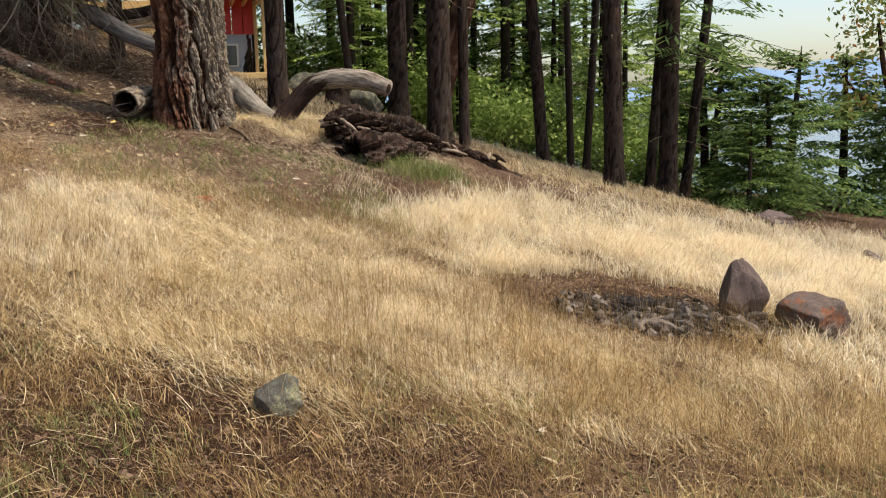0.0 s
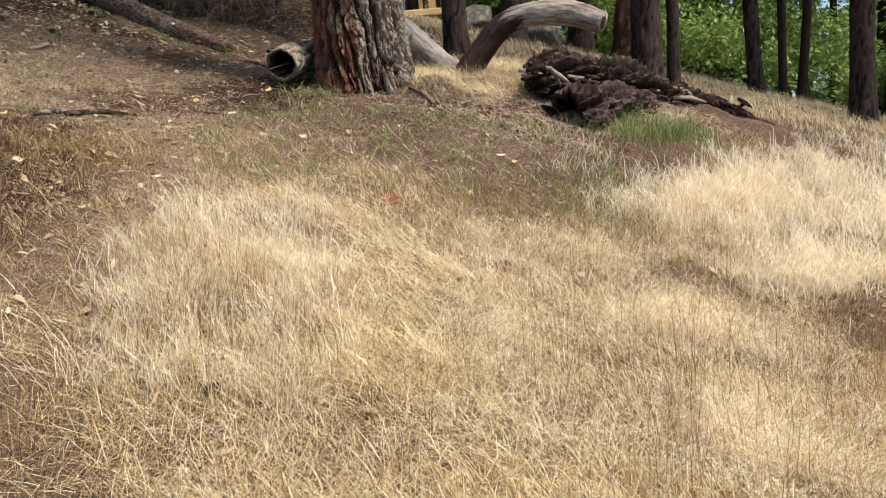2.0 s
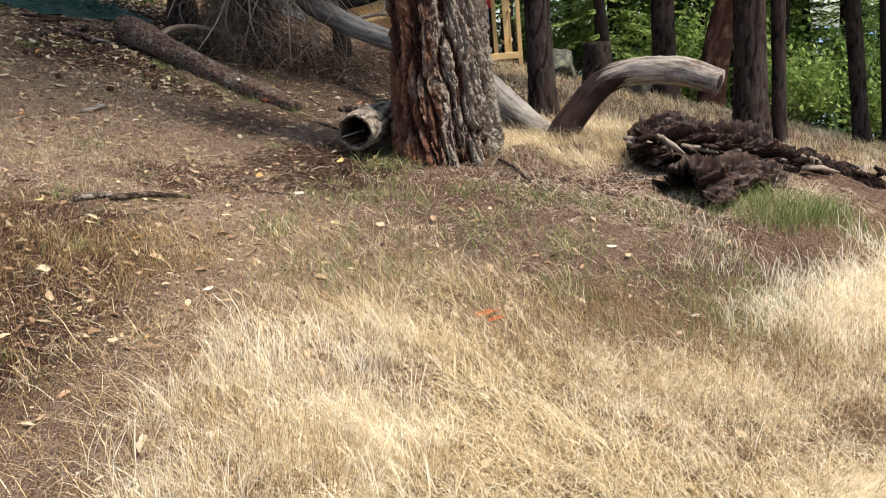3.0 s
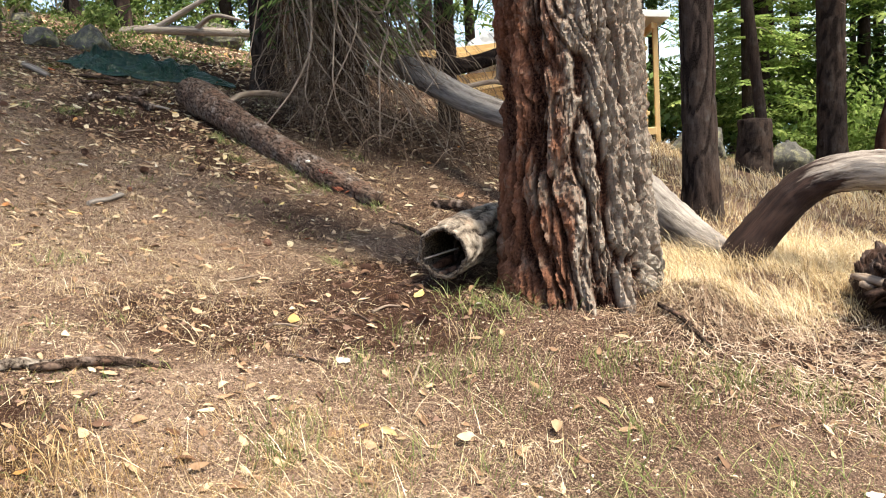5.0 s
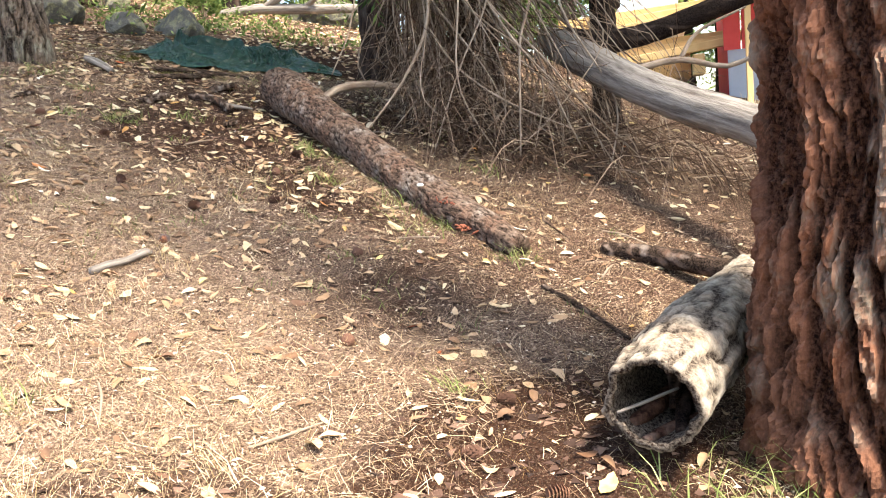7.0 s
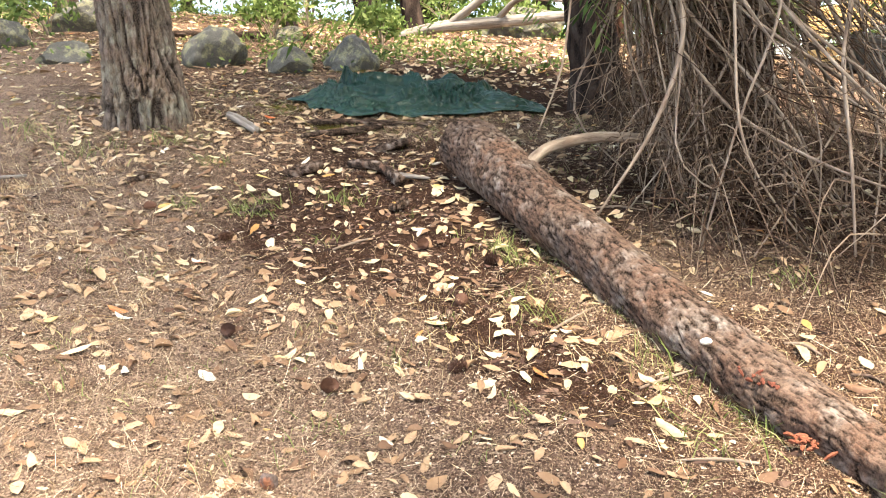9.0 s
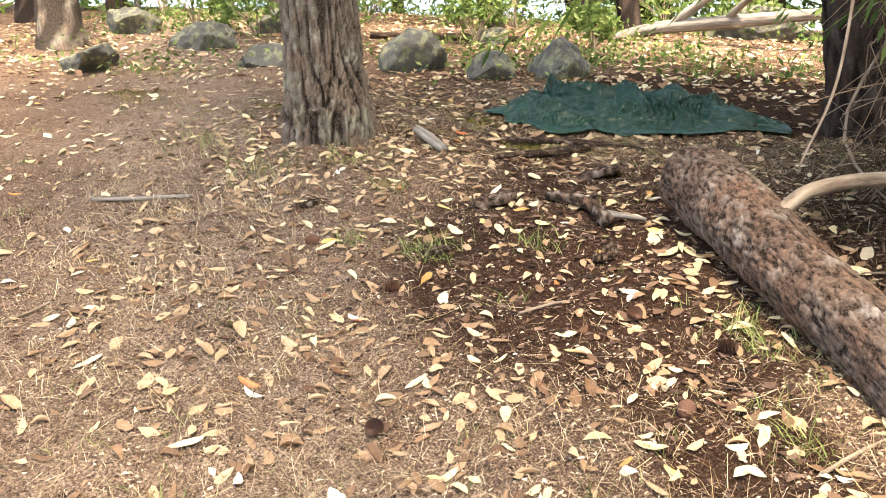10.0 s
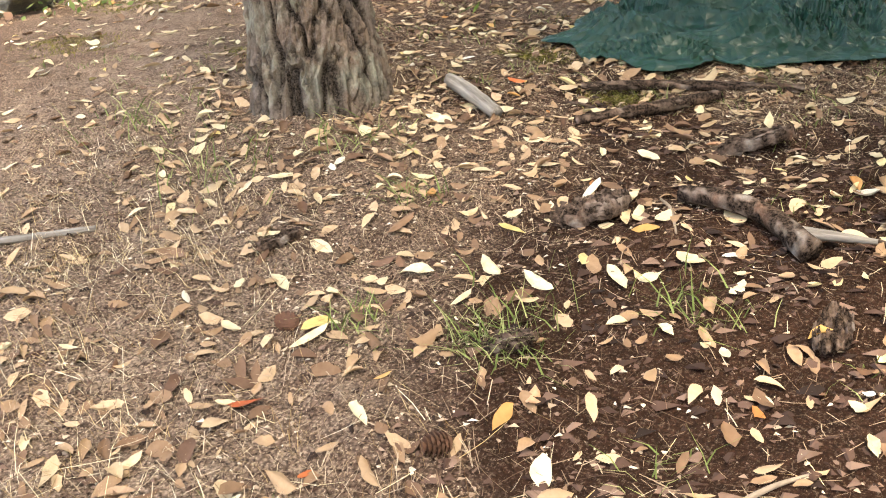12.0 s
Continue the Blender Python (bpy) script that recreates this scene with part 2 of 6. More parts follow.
def ground_material():
    m = material("soil_and_straw", 0.98, 0.03)
    k = Nodes(m)
    soil = k.ramp(k.noise(9, 8, 0.7), [(0.3, (0.022, 0.011, 0.007)), (0.55, (0.085, 0.043, 0.027)), (0.75, (0.22, 0.13, 0.085))])
    dust = k.ramp(k.noise(14, 8, 0.7), [(0.3, (0.20, 0.12, 0.08)), (0.7, (0.54, 0.39, 0.28))])
    soil = k.mix(k.ramp(k.noise(0.55, 4, 0.6), [(0.48, (0,) * 3), (0.66, (0.4,) * 3)]), soil, dust)
    t = k.tree.nodes.new("ShaderNodeAttribute")
    t.attribute_name = "trail"
    soil = k.mix(k.mix(1.0, t.outputs["Fac"], k.ramp(k.noise(3.0, 6, 0.7), [(0.3, (0.35,) * 3), (0.6, (1,) * 3)]), "MULTIPLY"), soil, dust)
    straw = k.ramp(k.noise(38, 6, 0.75, (1, 0.35, 1)), [(0.3, (0.055, 0.03, 0.015)), (0.55, (0.18, 0.115, 0.055)), (0.75, (0.42, 0.31, 0.17))])
    a = k.tree.nodes.new("ShaderNodeAttribute")
    a.attribute_name = "meadow"
    patch = k.mix(0.5, a.outputs["Fac"], k.noise(2.2, 6, 0.7), "ADD")
    c = k.mix(k.ramp(patch, [(0.42, (0,) * 3), (0.72, (1,) * 3)]), soil, straw)
    h = k.tree.nodes.new("ShaderNodeAttribute")
    h.attribute_name = "mould"
    mould = k.ramp(k.noise(16, 8, 0.75), [(0.3, (0.014, 0.007, 0.004)), (0.55, (0.050, 0.023, 0.014)), (0.78, (0.12, 0.062, 0.036))])
    rotted = k.ramp(k.mix(0.5, h.outputs["Fac"], k.noise(4.0, 6, 0.7), "ADD"), [(0.40, (0,) * 3), (0.68, (1,) * 3)])
    c = k.mix(rotted, c, mould)
    pale = k.mix(1.0, (1, 1, 1), rotted, "SUBTRACT")
    crumbs = k.make("TexVoronoi", Scale=95.0)
    k.link(k.coords(), crumbs.inputs["Vector"])
    c = k.mix(k.ramp(crumbs.outputs["Distance"], [(0.1, (0.0,) * 3), (0.75, (0.7,) * 3)]), c, (0.022, 0.012, 0.008))
    c = k.mix(k.mix(0.8, k.ramp(k.noise(110, 4, 0.7), [(0.54, (0,) * 3), (0.64, (0.85,) * 3)]), pale, "MULTIPLY"), c, (0.44, 0.31, 0.21))
    c = k.mix(k.mix(0.8, k.ramp(k.noise(230, 3, 0.6, (1, 0.3, 1)), [(0.6, (0,) * 3), (0.68, (0.8,) * 3)]), pale, "MULTIPLY"), c, (0.60, 0.46, 0.31))
    c = k.mix(k.ramp(k.noise(70, 5, 0.75), [(0.36, (0.9,) * 3), (0.46, (0,) * 3)]), c, (0.018, 0.010, 0.007))
    k.colour(c)
    k.bump(k.mix(0.5, k.noise(60, 8, 0.8), crumbs.outputs["Distance"]), 0.9, 0.03)
    return m


SOIL = ground_material()

# ---- the lie of the land ----
SLOPE = (1.1388, 1.5422, 0.153, -0.2254, -2.1676, -0.3951, -0.0447, 0.183, -0.2727, -0.0235)
MOUNDS = [(1.04, 10.86, 0.24, 0.15), (3.2, 11.8, 1.4, 0.395), (3, 7.3, 1.8, -0.151), (-2.3, 11.6, 1.6, -0.122), (-3.9, 13.9, 1.2, -0.062), (-6.3, 15, 1.2, 0.1), (9, 18, 4.5, -0.222), (0.5, 10.6, 1.0, 0.101)]
SEA = -2.7


def land(x, y):
    """Height of the ground, for numbers or arrays."""
    x, y = np.asarray(x, float), np.asarray(y, float)
    xc, yc = np.clip(x, -15, 13), np.clip(y, -4, 24)
    u, v = xc / 10, (yc - 10) / 10
    z = 0.0
    i = 0
    for p in range(4):
        for q in range(4 - p):
            z = z + SLOPE[i] * u ** p * v ** q
            i += 1
    for a, b, s, h in MOUNDS:
        z = z + h * np.exp(-((x - a) ** 2 + (y - b) ** 2) / (2 * s * s))
    z = z + np.minimum(0.22 * np.maximum(-15 - x, 0), 14) - 0.13 * np.maximum(x - 13, 0) - 0.02 * np.maximum(y - 24, 0) * np.clip((x + 2) / 6, 0, 1) + 0.05 * np.clip(y - 24, 0, 40) * np.clip((-x - 2) / 6, 0, 1)
    z = z + 0.014 * np.sin(5.1 * x + 1.3 * y) * np.sin(4.3 * y - 2.1 * x + 0.7) + 0.009 * np.sin(11.3 * x - 6.7 * y) + 0.007 * np.sin(14.9 * y + 8.3 * x + 2.0)
    return np.maximum(z, -5.0)


def gz(x, y):
    return float(land(x, y))


def blob(x, y, a, b, ra, rb=None):
    """1 at the middle of an ellipse, falling to 0 at its edge."""
    rb = rb or ra
    return np.clip(1.25 - np.sqrt(((x - a) / ra) ** 2 + ((y - b) / rb) ** 2), 0, 1)


def patches(x, y, s, seed):
    """Smooth cheap patchiness between 0 and 1."""
    a = np.sin(x / s + seed) + np.sin(y / s * 1.13 + seed * 2.1) + np.sin((x + y) / s * 0.71 + seed * 0.7) + np.sin((x - 1.7 * y) / s * 0.57 + seed * 1.9)
    return np.clip(0.5 + a / 5.0, 0, 1)


def meadow(x, y):
    """How much tall dry grass grows: 0 to 1."""
    x, y = np.asarray(x, float), np.asarray(y, float)
    edge = 7.0 + 0.9 * np.clip(x, -1, 3) + 0.35 * np.clip(x - 3, 0, 20) + 0.35 * np.sin(2.1 * x)
    m = 1 / (1 + np.exp(np.clip((y - edge) * 2.0, -30, 30)))
    m = m / (1 + np.exp(np.clip((-0.75 - x - 0.05 * (y - 4) + 0.2 * np.sin(3 * y)) * 3.6, -30, 30)))
    m = m * (1 - np.minimum(1, 2.6 * blob(x, y, 3.95, 6.35, 1.2, 1.1))) * (1 - 0.93 * np.minimum(1, 2.2 * blob(x, y, -0.1, 2.6, 1.35, 1.5))) * (1 - 0.75 * blob(x, y, 2.0, 9.4, 1.7, 0.8))
    m = np.where(y > 16, m * 0.6, m)
    return m


def trail(x, y):
    """The bare trodden way: straight through the meadow, then bending to the left up the slope."""
    line = 0.1 - 0.10 * np.maximum(y - 4, 0) - 0.42 * np.maximum(y - 8.2, 0) - 0.9 * np.maximum(y - 12.2, 0)
    wide = 0.85 + 0.9 * np.clip((y - 8) / 4, 0, 1)
    return np.exp(-((x - line + 0.5 + 0.5 * (wide - 0.85)) / wide) ** 2) * np.clip((y - 3) / 3, 0, 1)



def mould(x, y):
    """Dark rotting leaf mould, damp and free of dust: 0 to 1."""
    x, y = np.asarray(x, float), np.asarray(y, float)
    along = np.clip(1.3 - np.abs(x + 2.95 + 0.95 * (y - 13.9)) / 0.4, 0, 0.75) * np.clip((y - 12.9) * 2, 0, 1) * np.clip((16.8 - y), 0, 1)
    m = np.maximum.reduce([1.3 * blob(x, y, -3.6, 14.95, 1.15, 1.35), along, 1.2 * blob(x, y, -0.75, 10.75, 0.65, 0.9), 1.2 * blob(x, y, 1.7, 10.5, 0.9, 0.55),
                           1.1 * blob(x, y, 0.2, 3.3, 1.5, 1.1), 0.6 * blob(x, y, -1.6, 10.1, 0.9, 0.6), 0.35 * blob(x, y, -1.7, 12.2, 0.6, 0.8), 1.2 * blob(x, y, 3.95, 6.2, 0.9, 0.75),
                           0.8 * blob(x, y, -2.2, 7.6, 0.9, 1.8), blob(x, y, -1.9, 16.3, 1.6, 1.3), blob(x, y, -4.2, 18.7, 1.9, 1.3)])
    return np.clip(m, 0, 1)


# ---- geometry helpers ----
rng = np.random.default_rng(7)


def mesh_of(name, verts, faces, mat, smooth=True, attrs=None):
    """A mesh from arrays; faces: arrays of rows with three or four corners."""
    me = bpy.data.meshes.new(name)
    verts = np.asarray(verts, np.float32)
    groups = [np.asarray(f, np.int32) for f in (faces if isinstance(faces, list) else [faces]) if len(f)]
    loops = np.concatenate([f.ravel() for f in groups])
    sizes = np.concatenate([np.full(len(f), f.shape[1], np.int32) for f in groups])
    starts = np.concatenate([[0], np.cumsum(sizes)[:-1]]).astype(np.int32)
    me.vertices.add(len(verts))
    me.vertices.foreach_set("co", verts.ravel())
    me.loops.add(len(loops))
    me.loops.foreach_set("vertex_index", loops)
    me.polygons.add(len(sizes))
    me.polygons.foreach_set("loop_start", starts)
    me.polygons.foreach_set("use_smooth", np.full(len(sizes), smooth, bool))
    me.update(calc_edges=True)
    for key, value in (attrs or {}).items():
        value = np.asarray(value, np.float32)
        a = me.attributes.new(key, "FLOAT" if value.ndim == 1 else "FLOAT_VECTOR", "POINT")
        a.data.foreach_set("value" if value.ndim == 1 else "vector", value.ravel())
    me.materials.append(mat)
    return me


def part(name, me, parent=None, label=""):
    """One mesh object; me is a mesh, or a bmesh with its material in a pair."""
    ob = new(name, me)
    if parent:
        ob.parent = parent
    if label:
        tagged(ob, label)
    return ob


def thing(name, x, y, z, label, category, group="", kind=""):
    """An empty at a thing's base."""
    ob = new(name)
    ob.location = (x, y, z)
    return tagged(ob, label, category, group, kind)


def spline(points, n):
    """n places along a smooth line through the points (any number of columns)."""
    p = np.asarray(points, float)
    p = np.vstack([2 * p[0] - p[1], p, 2 * p[-1] - p[-2]])
    t = np.linspace(0, len(p) - 3 - 1e-6, n)
    i = t.astype(int)
    f = (t - i)[:, None]
    a, b, c, d = p[i], p[i + 1], p[i + 2], p[i + 3]
    return 0.5 * (2 * b + (c - a) * f + (2 * a - 5 * b + 4 * c - d) * f ** 2 + (3 * b - a - 3 * c + d) * f ** 3)


def frames(p):
    """Tangents and two cross directions along a line."""
    t = np.gradient(p, axis=0)
    t /= np.linalg.norm(t, axis=1)[:, None]
    a = np.zeros_like(t)
    ref = np.array([0, 0, 1.0]) if abs(t[0][2]) < 0.8 else np.array([1.0, 0, 0])
    prev = ref
    for i in range(len(t)):
        v = prev - t[i] * (prev @ t[i])
        prev = v / np.linalg.norm(v)
        a[i] = prev
    return t, a, np.cross(t, a)


def tube(points, around=12, along=24, relief=None, caps=True, hole=0.0):
    """A round limb through rows of (x, y, z, radius). relief(angle, metres) gives the factor on the radius and a ridge height from 0 to 1.
    hole: the share of the radius that is hollow at the start."""
    q = spline(points, along)
    p, r = q[:, :3], q[:, 3]
    t, a, b = frames(p)
    s = np.concatenate([[0], np.cumsum(np.linalg.norm(np.diff(p, axis=0), axis=1))])
    th = np.linspace(0, 2 * np.pi, around, endpoint=False)
    rad = np.repeat(r[:, None], around, 1)
    ridge = np.full(rad.shape, 0.6)
    if relief:
        for i in range(along):
            for j in range(around):
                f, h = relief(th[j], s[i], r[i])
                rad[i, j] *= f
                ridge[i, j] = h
    v = p[:, None, :] + rad[..., None] * (np.cos(th)[None, :, None] * a[:, None, :] + np.sin(th)[None, :, None] * b[:, None, :])
    v = v.reshape(-1, 3)
    lv = np.stack([np.cos(th)[None, :] * rad, np.sin(th)[None, :] * rad, np.repeat(s[:, None], around, 1)], -1).reshape(-1, 3)
    i, j = np.meshgrid(np.arange(along - 1), np.arange(around), indexing="ij")
    f = np.stack([i * around + j, i * around + (j + 1) % around, (i + 1) * around + (j + 1) % around, (i + 1) * around + j], -1).reshape(-1, 4)
    fs = [f]
    ridge = ridge.ravel()
    if caps:
        extra, tris = [], []
        n = len(v)
        jj = np.arange(around)
        k = len(v) + len(extra)
        extra.append(p[-1] + t[-1] * r[-1] * 0.12)
        tris.append(np.stack([(along - 1) * around + jj, (along - 1) * around + (jj + 1) % around, np.full(around, k)], -1))
        if not hole:
            extra.append(p[0] - t[0] * r[0] * 0.12)
            tris.append(np.stack([(jj + 1) % around, jj, np.full(around, k + 1)], -1))
        v = np.vstack([v, extra])
        lv = np.vstack([lv, np.zeros((len(extra), 3))])
        ridge = np.concatenate([ridge, np.full(len(extra), 0.35)])
        fs.append(np.vstack(tris))
    if hole:
        deep = int(along * 0.75)
        n = len(v)
        inner = p[:deep, None, :] + (rad[:deep] * hole)[..., None] * (np.cos(th)[None, :, None] * a[:deep, None, :] + np.sin(th)[None, :, None] * b[:deep, None, :])
        v = np.vstack([v, inner.reshape(-1, 3), p[deep]])
        lv = np.vstack([lv, lv[: deep * around], np.zeros((1, 3))])
        # low ridge inside: rotten wood in the furrow colour, the hollow's shade painted in
        ridge = np.concatenate([ridge, np.full(deep * around + 1, 0.05)])
        i, j = np.meshgrid(np.arange(deep - 1), np.arange(around), indexing="ij")
        fi = np.stack([n + i * around + j, n + (i + 1) * around + j, n + (i + 1) * around + (j + 1) % around, n + i * around + (j + 1) % around], -1).reshape(-1, 4)
        jj = np.arange(around)
        lip = np.stack([jj, n + jj, n + (jj + 1) % around, (jj + 1) % around], -1)
        last = n + (deep - 1) * around
        fs[0] = np.vstack([f, fi, lip])
        fs.append(np.stack([last + (jj + 1) % around, last + jj, np.full(around, n + deep * around)], -1))
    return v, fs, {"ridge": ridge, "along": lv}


def join(parts):
    """Several (verts, faces, attrs) as one."""
    vs, quads, tris, at, n = [], [], [], {}, 0
    for v, fs, attrs in parts:
        vs.append(v)
        for f in fs:
            (quads if f.shape[1] == 4 else tris).append(f + n)
        for k, a in attrs.items():
            at.setdefault(k, []).append(a)
        n += len(v)
    faces = [np.vstack(g) for g in (quads, tris) if g]
    return np.vstack(vs), faces, {k: np.concatenate(a) for k, a in at.items()}


def furrows(depth, wide, tall, seed, twist=0.0):
    """Long plates of bark with deep cracks between them."""
    def relief(a, s, r):
        a2 = a + twist * s + 0.25 * noise.noise((math.cos(a) * 2, math.sin(a) * 2, s * 1.1 + seed))
        x, y = math.cos(a2) * r / wide, math.sin(a2) * r / wide
        warp = 0.6 * noise.noise((x * 0.6, y * 0.6, s / tall * 0.7 + seed))
        d = noise.voronoi((x + warp + seed, y - warp, s / tall + 0.35 * warp))[0]
        crack = min(1.0, (d[1] - d[0]) * 4.5)
        crack = crack * crack * (3 - 2 * crack)
        rib = abs(noise.noise((x * 0.9 + seed, y * 0.9, s / tall * 0.45))) * 2.2
        rib = min(1.0, rib * 1.6)
        fine = noise.fractal((x * 2.6, y * 2.6, s / tall * 4.0 + seed), 0.7, 2.1, 5)
        h = 0.42 * crack + 0.42 * rib + 0.34 * fine + 0.16 * noise.noise((x * 0.4, y * 0.4, s * 1.3)) + 0.08
        return 1 + depth * (h - 0.6), max(0.0, min(1.0, h))
    return relief


def fissured(depth, seed, f=5.0, tall=0.2, fine=0.045):
    """Old bark: deep winding fissures between broken plates."""
    def step(v, w):
        v = min(1.0, v / w)
        return v * v * (3 - 2 * v)

    def relief(a, s, r):
        x, y = math.cos(a) * r, math.sin(a) * r
        w = 0.05 * noise.noise((x * 3, y * 3, s * 1.6 + seed))
        x, y = x + w, y - w
        f1 = step(abs(noise.noise((x * f + seed, y * f, s * f * tall))), 0.15)
        f2 = step(abs(noise.noise((x * f * 2.3, y * f * 2.3 + seed, s * f * tall * 2.6))), 0.14)
        d = noise.voronoi((x / fine, y / fine, s / (fine * 2.4) + 0.5 * f2))[0]
        plate = step(d[1] - d[0], 0.35)
        rough = noise.fractal((x * 26, y * 26, s * 13 + seed), 0.6, 2.1, 4)
        h = 0.50 * f1 + 0.20 * f2 * (0.4 + 0.6 * f1) + 0.07 * plate * f1 + 0.17 * rough + 0.08 * noise.noise((x * 9, y * 9, s * 3 - seed)) + 0.06
        t = h * 7
        t = math.floor(t) + min(1.0, (t - math.floor(t)) * 3.0)
        h = 0.35 * h + 0.65 * t / 7
        return 1 + depth * (h - 0.7), max(0.0, min(1.0, h))
    return relief


def plated(depth, seed, f=5.0):
    """Very old bark: long upright plates with winding deep fissures, finely flaked along the grain."""
    def smooth(v, w):
        v = min(1.0, v / w)
        return v * v * (3 - 2 * v)

    def relief(a, s, r):
        x, y = math.cos(a) * r, math.sin(a) * r
        w = 0.07 * noise.noise((x * 2.5, y * 2.5, s * 2.2 + seed))
        x, y = x + w + 0.05 * math.sin(s * 1.3 + seed), y - w
        deep = smooth(abs(noise.noise((x * f + seed, y * f, s * 0.9))), 0.22)
        split = smooth(abs(noise.noise((x * f * 2.1, y * f * 2.1 + seed, s * 2.2))), 0.2)
        crack = smooth(abs(noise.noise((x * f * 4.6 - seed, y * f * 4.6, s * 6.5))), 0.22)
        ledge = noise.noise((x * 16, y * 16, s * 12 + seed))
        flake = noise.fractal((x * 48, y * 48, s * 17 - seed), 0.6, 2.1, 4)
        h = 0.32 * deep + 0.22 * split * (0.4 + 0.6 * deep) + 0.16 * crack * (0.3 + 0.7 * split) + 0.09 * ledge + 0.14 * flake + 0.15
        return 1 + depth * (h - 0.7), max(0.0, min(1.0, h))
    return relief


def rugged(depth, seed, f=30.0, tall=0.35):
    """Rough bark of logs and younger stems, with short cracks along the grain."""
    def relief(a, s, r):
        x, y = math.cos(a) * r, math.sin(a) * r
        n = noise.fractal((x * f, y * f, s * f * tall + seed), 0.7, 2.1, 5)
        c = min(1.0, abs(noise.noise((x * f * 0.55 + seed, y * f * 0.55, s * f * 0.16))) / 0.14)
        h = 0.32 + 0.36 * n + 0.34 * c
        return 1 + depth * (h - 0.6), max(0.0, min(1.0, h))
    return relief


def flaky(depth, size, seed):
    """Small scales of bark, for logs and younger stems."""
    def relief(a, s, r):
        x, y = math.cos(a) * r / size, math.sin(a) * r / size
        d = noise.voronoi((x + seed, y, s / size * 0.6))[0]
        h = min(1.0, (d[1] - d[0]) * 2.0) * 0.6 + 0.4 * (0.5 + noise.fractal((x * 1.7, y * 1.7, s / size + seed), 0.8, 2.0, 4))
        return 1 + depth * (h - 0.5), max(0.0, min(1.0, h))
    return relief


# ---- ground, sea and distance ----
def stretch_axis(lo, hi, step, far):
    inner = np.arange(lo, hi + step / 2, step)
    grow = step * 1.22 ** np.arange(1, 60)
    out = np.cumsum(grow)
    out = out[out < far]
    return np.concatenate([(lo - out)[::-1], inner, hi + out])


def ground():
    xs, ys = stretch_axis(-9.0, 7.0, 0.06, 900), stretch_axis(-1.0, 19.0, 0.06, 900)
    x, y = np.meshgrid(xs, ys, indexing="ij")
    z = land(x, y)
    z = z + np.where((abs(x) < 20) & (y < 30), 0.012 * (rng.random(x.shape) - 0.5), 0)
    n, m = x.shape
    i, j = np.meshgrid(np.arange(n - 1), np.arange(m - 1), indexing="ij")
    f = np.stack([i * m + j, (i + 1) * m + j, (i + 1) * m + j + 1, i * m + j + 1], -1).reshape(-1, 4)
    me = mesh_of("ground", np.stack([x, y, z], -1).reshape(-1, 3), f, SOIL, attrs={"meadow": meadow(x, y).ravel(), "trail": trail(x, y).ravel(), "mould": mould(x, y).ravel()})
    tagged(part("ground", me), "hillside of bare brown soil, straw and leaf litter", "ground", kind="structure")


def sea_and_hills():
    m = material("sea_water", 0.12, 0.5)
    k = Nodes(m)
    k.bsdf.inputs["Base Color"].default_value = (0.09, 0.14, 0.17, 1)
    k.bump(k.noise(0.5, 6, 0.6), 0.25, 0.3)
    bm = bmesh.new()
    bmesh.ops.create_grid(bm, x_segments=8, y_segments=8, size=2600)
    me = bpy.data.meshes.new("water")
    bm.to_mesh(me)
    bm.free()
    me.materials.append(m)
    ob = part("water", me)
    ob.location = (0, 0, SEA)
    tagged(ob, "calm pale sea water below the wooded bank", "water", kind="structure")
    h = material("haze_blue_hills", 1.0, 0.0)
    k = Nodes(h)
    # the blue haze of distance is painted into the hills' colour
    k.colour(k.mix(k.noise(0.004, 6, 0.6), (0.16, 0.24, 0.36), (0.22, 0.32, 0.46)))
    xs = np.linspace(-500, 2300, 180)
    top = np.array([34 + 40 * noise.fractal((v * 0.0022, 3.1, 0), 0.9, 2.0, 5) + 38 * math.exp(-((v - 1500) / 350) ** 2) for v in xs])
    rows = [(1900, 0 * top), (1960, top * 0.55), (2080, top), (2300, top * 0.4)]
    v = np.concatenate([np.stack([xs, np.full(len(xs), yy) - 0.25 * xs, SEA + np.maximum(zz, 0)], -1) for yy, zz in rows])
    n = len(xs)
    i, j = np.meshgrid(np.arange(3), np.arange(n - 1), indexing="ij")
    f = np.stack([i * n + j, i * n + j + 1, (i + 1) * n + j + 1, (i + 1) * n + j], -1).reshape(-1, 4)
    tagged(part("backdrop", mesh_of("backdrop", v, f, h)), "wooded hills on the far shore, their haze blue painted in", "hills", kind="structure")


ground()
sea_and_hills()


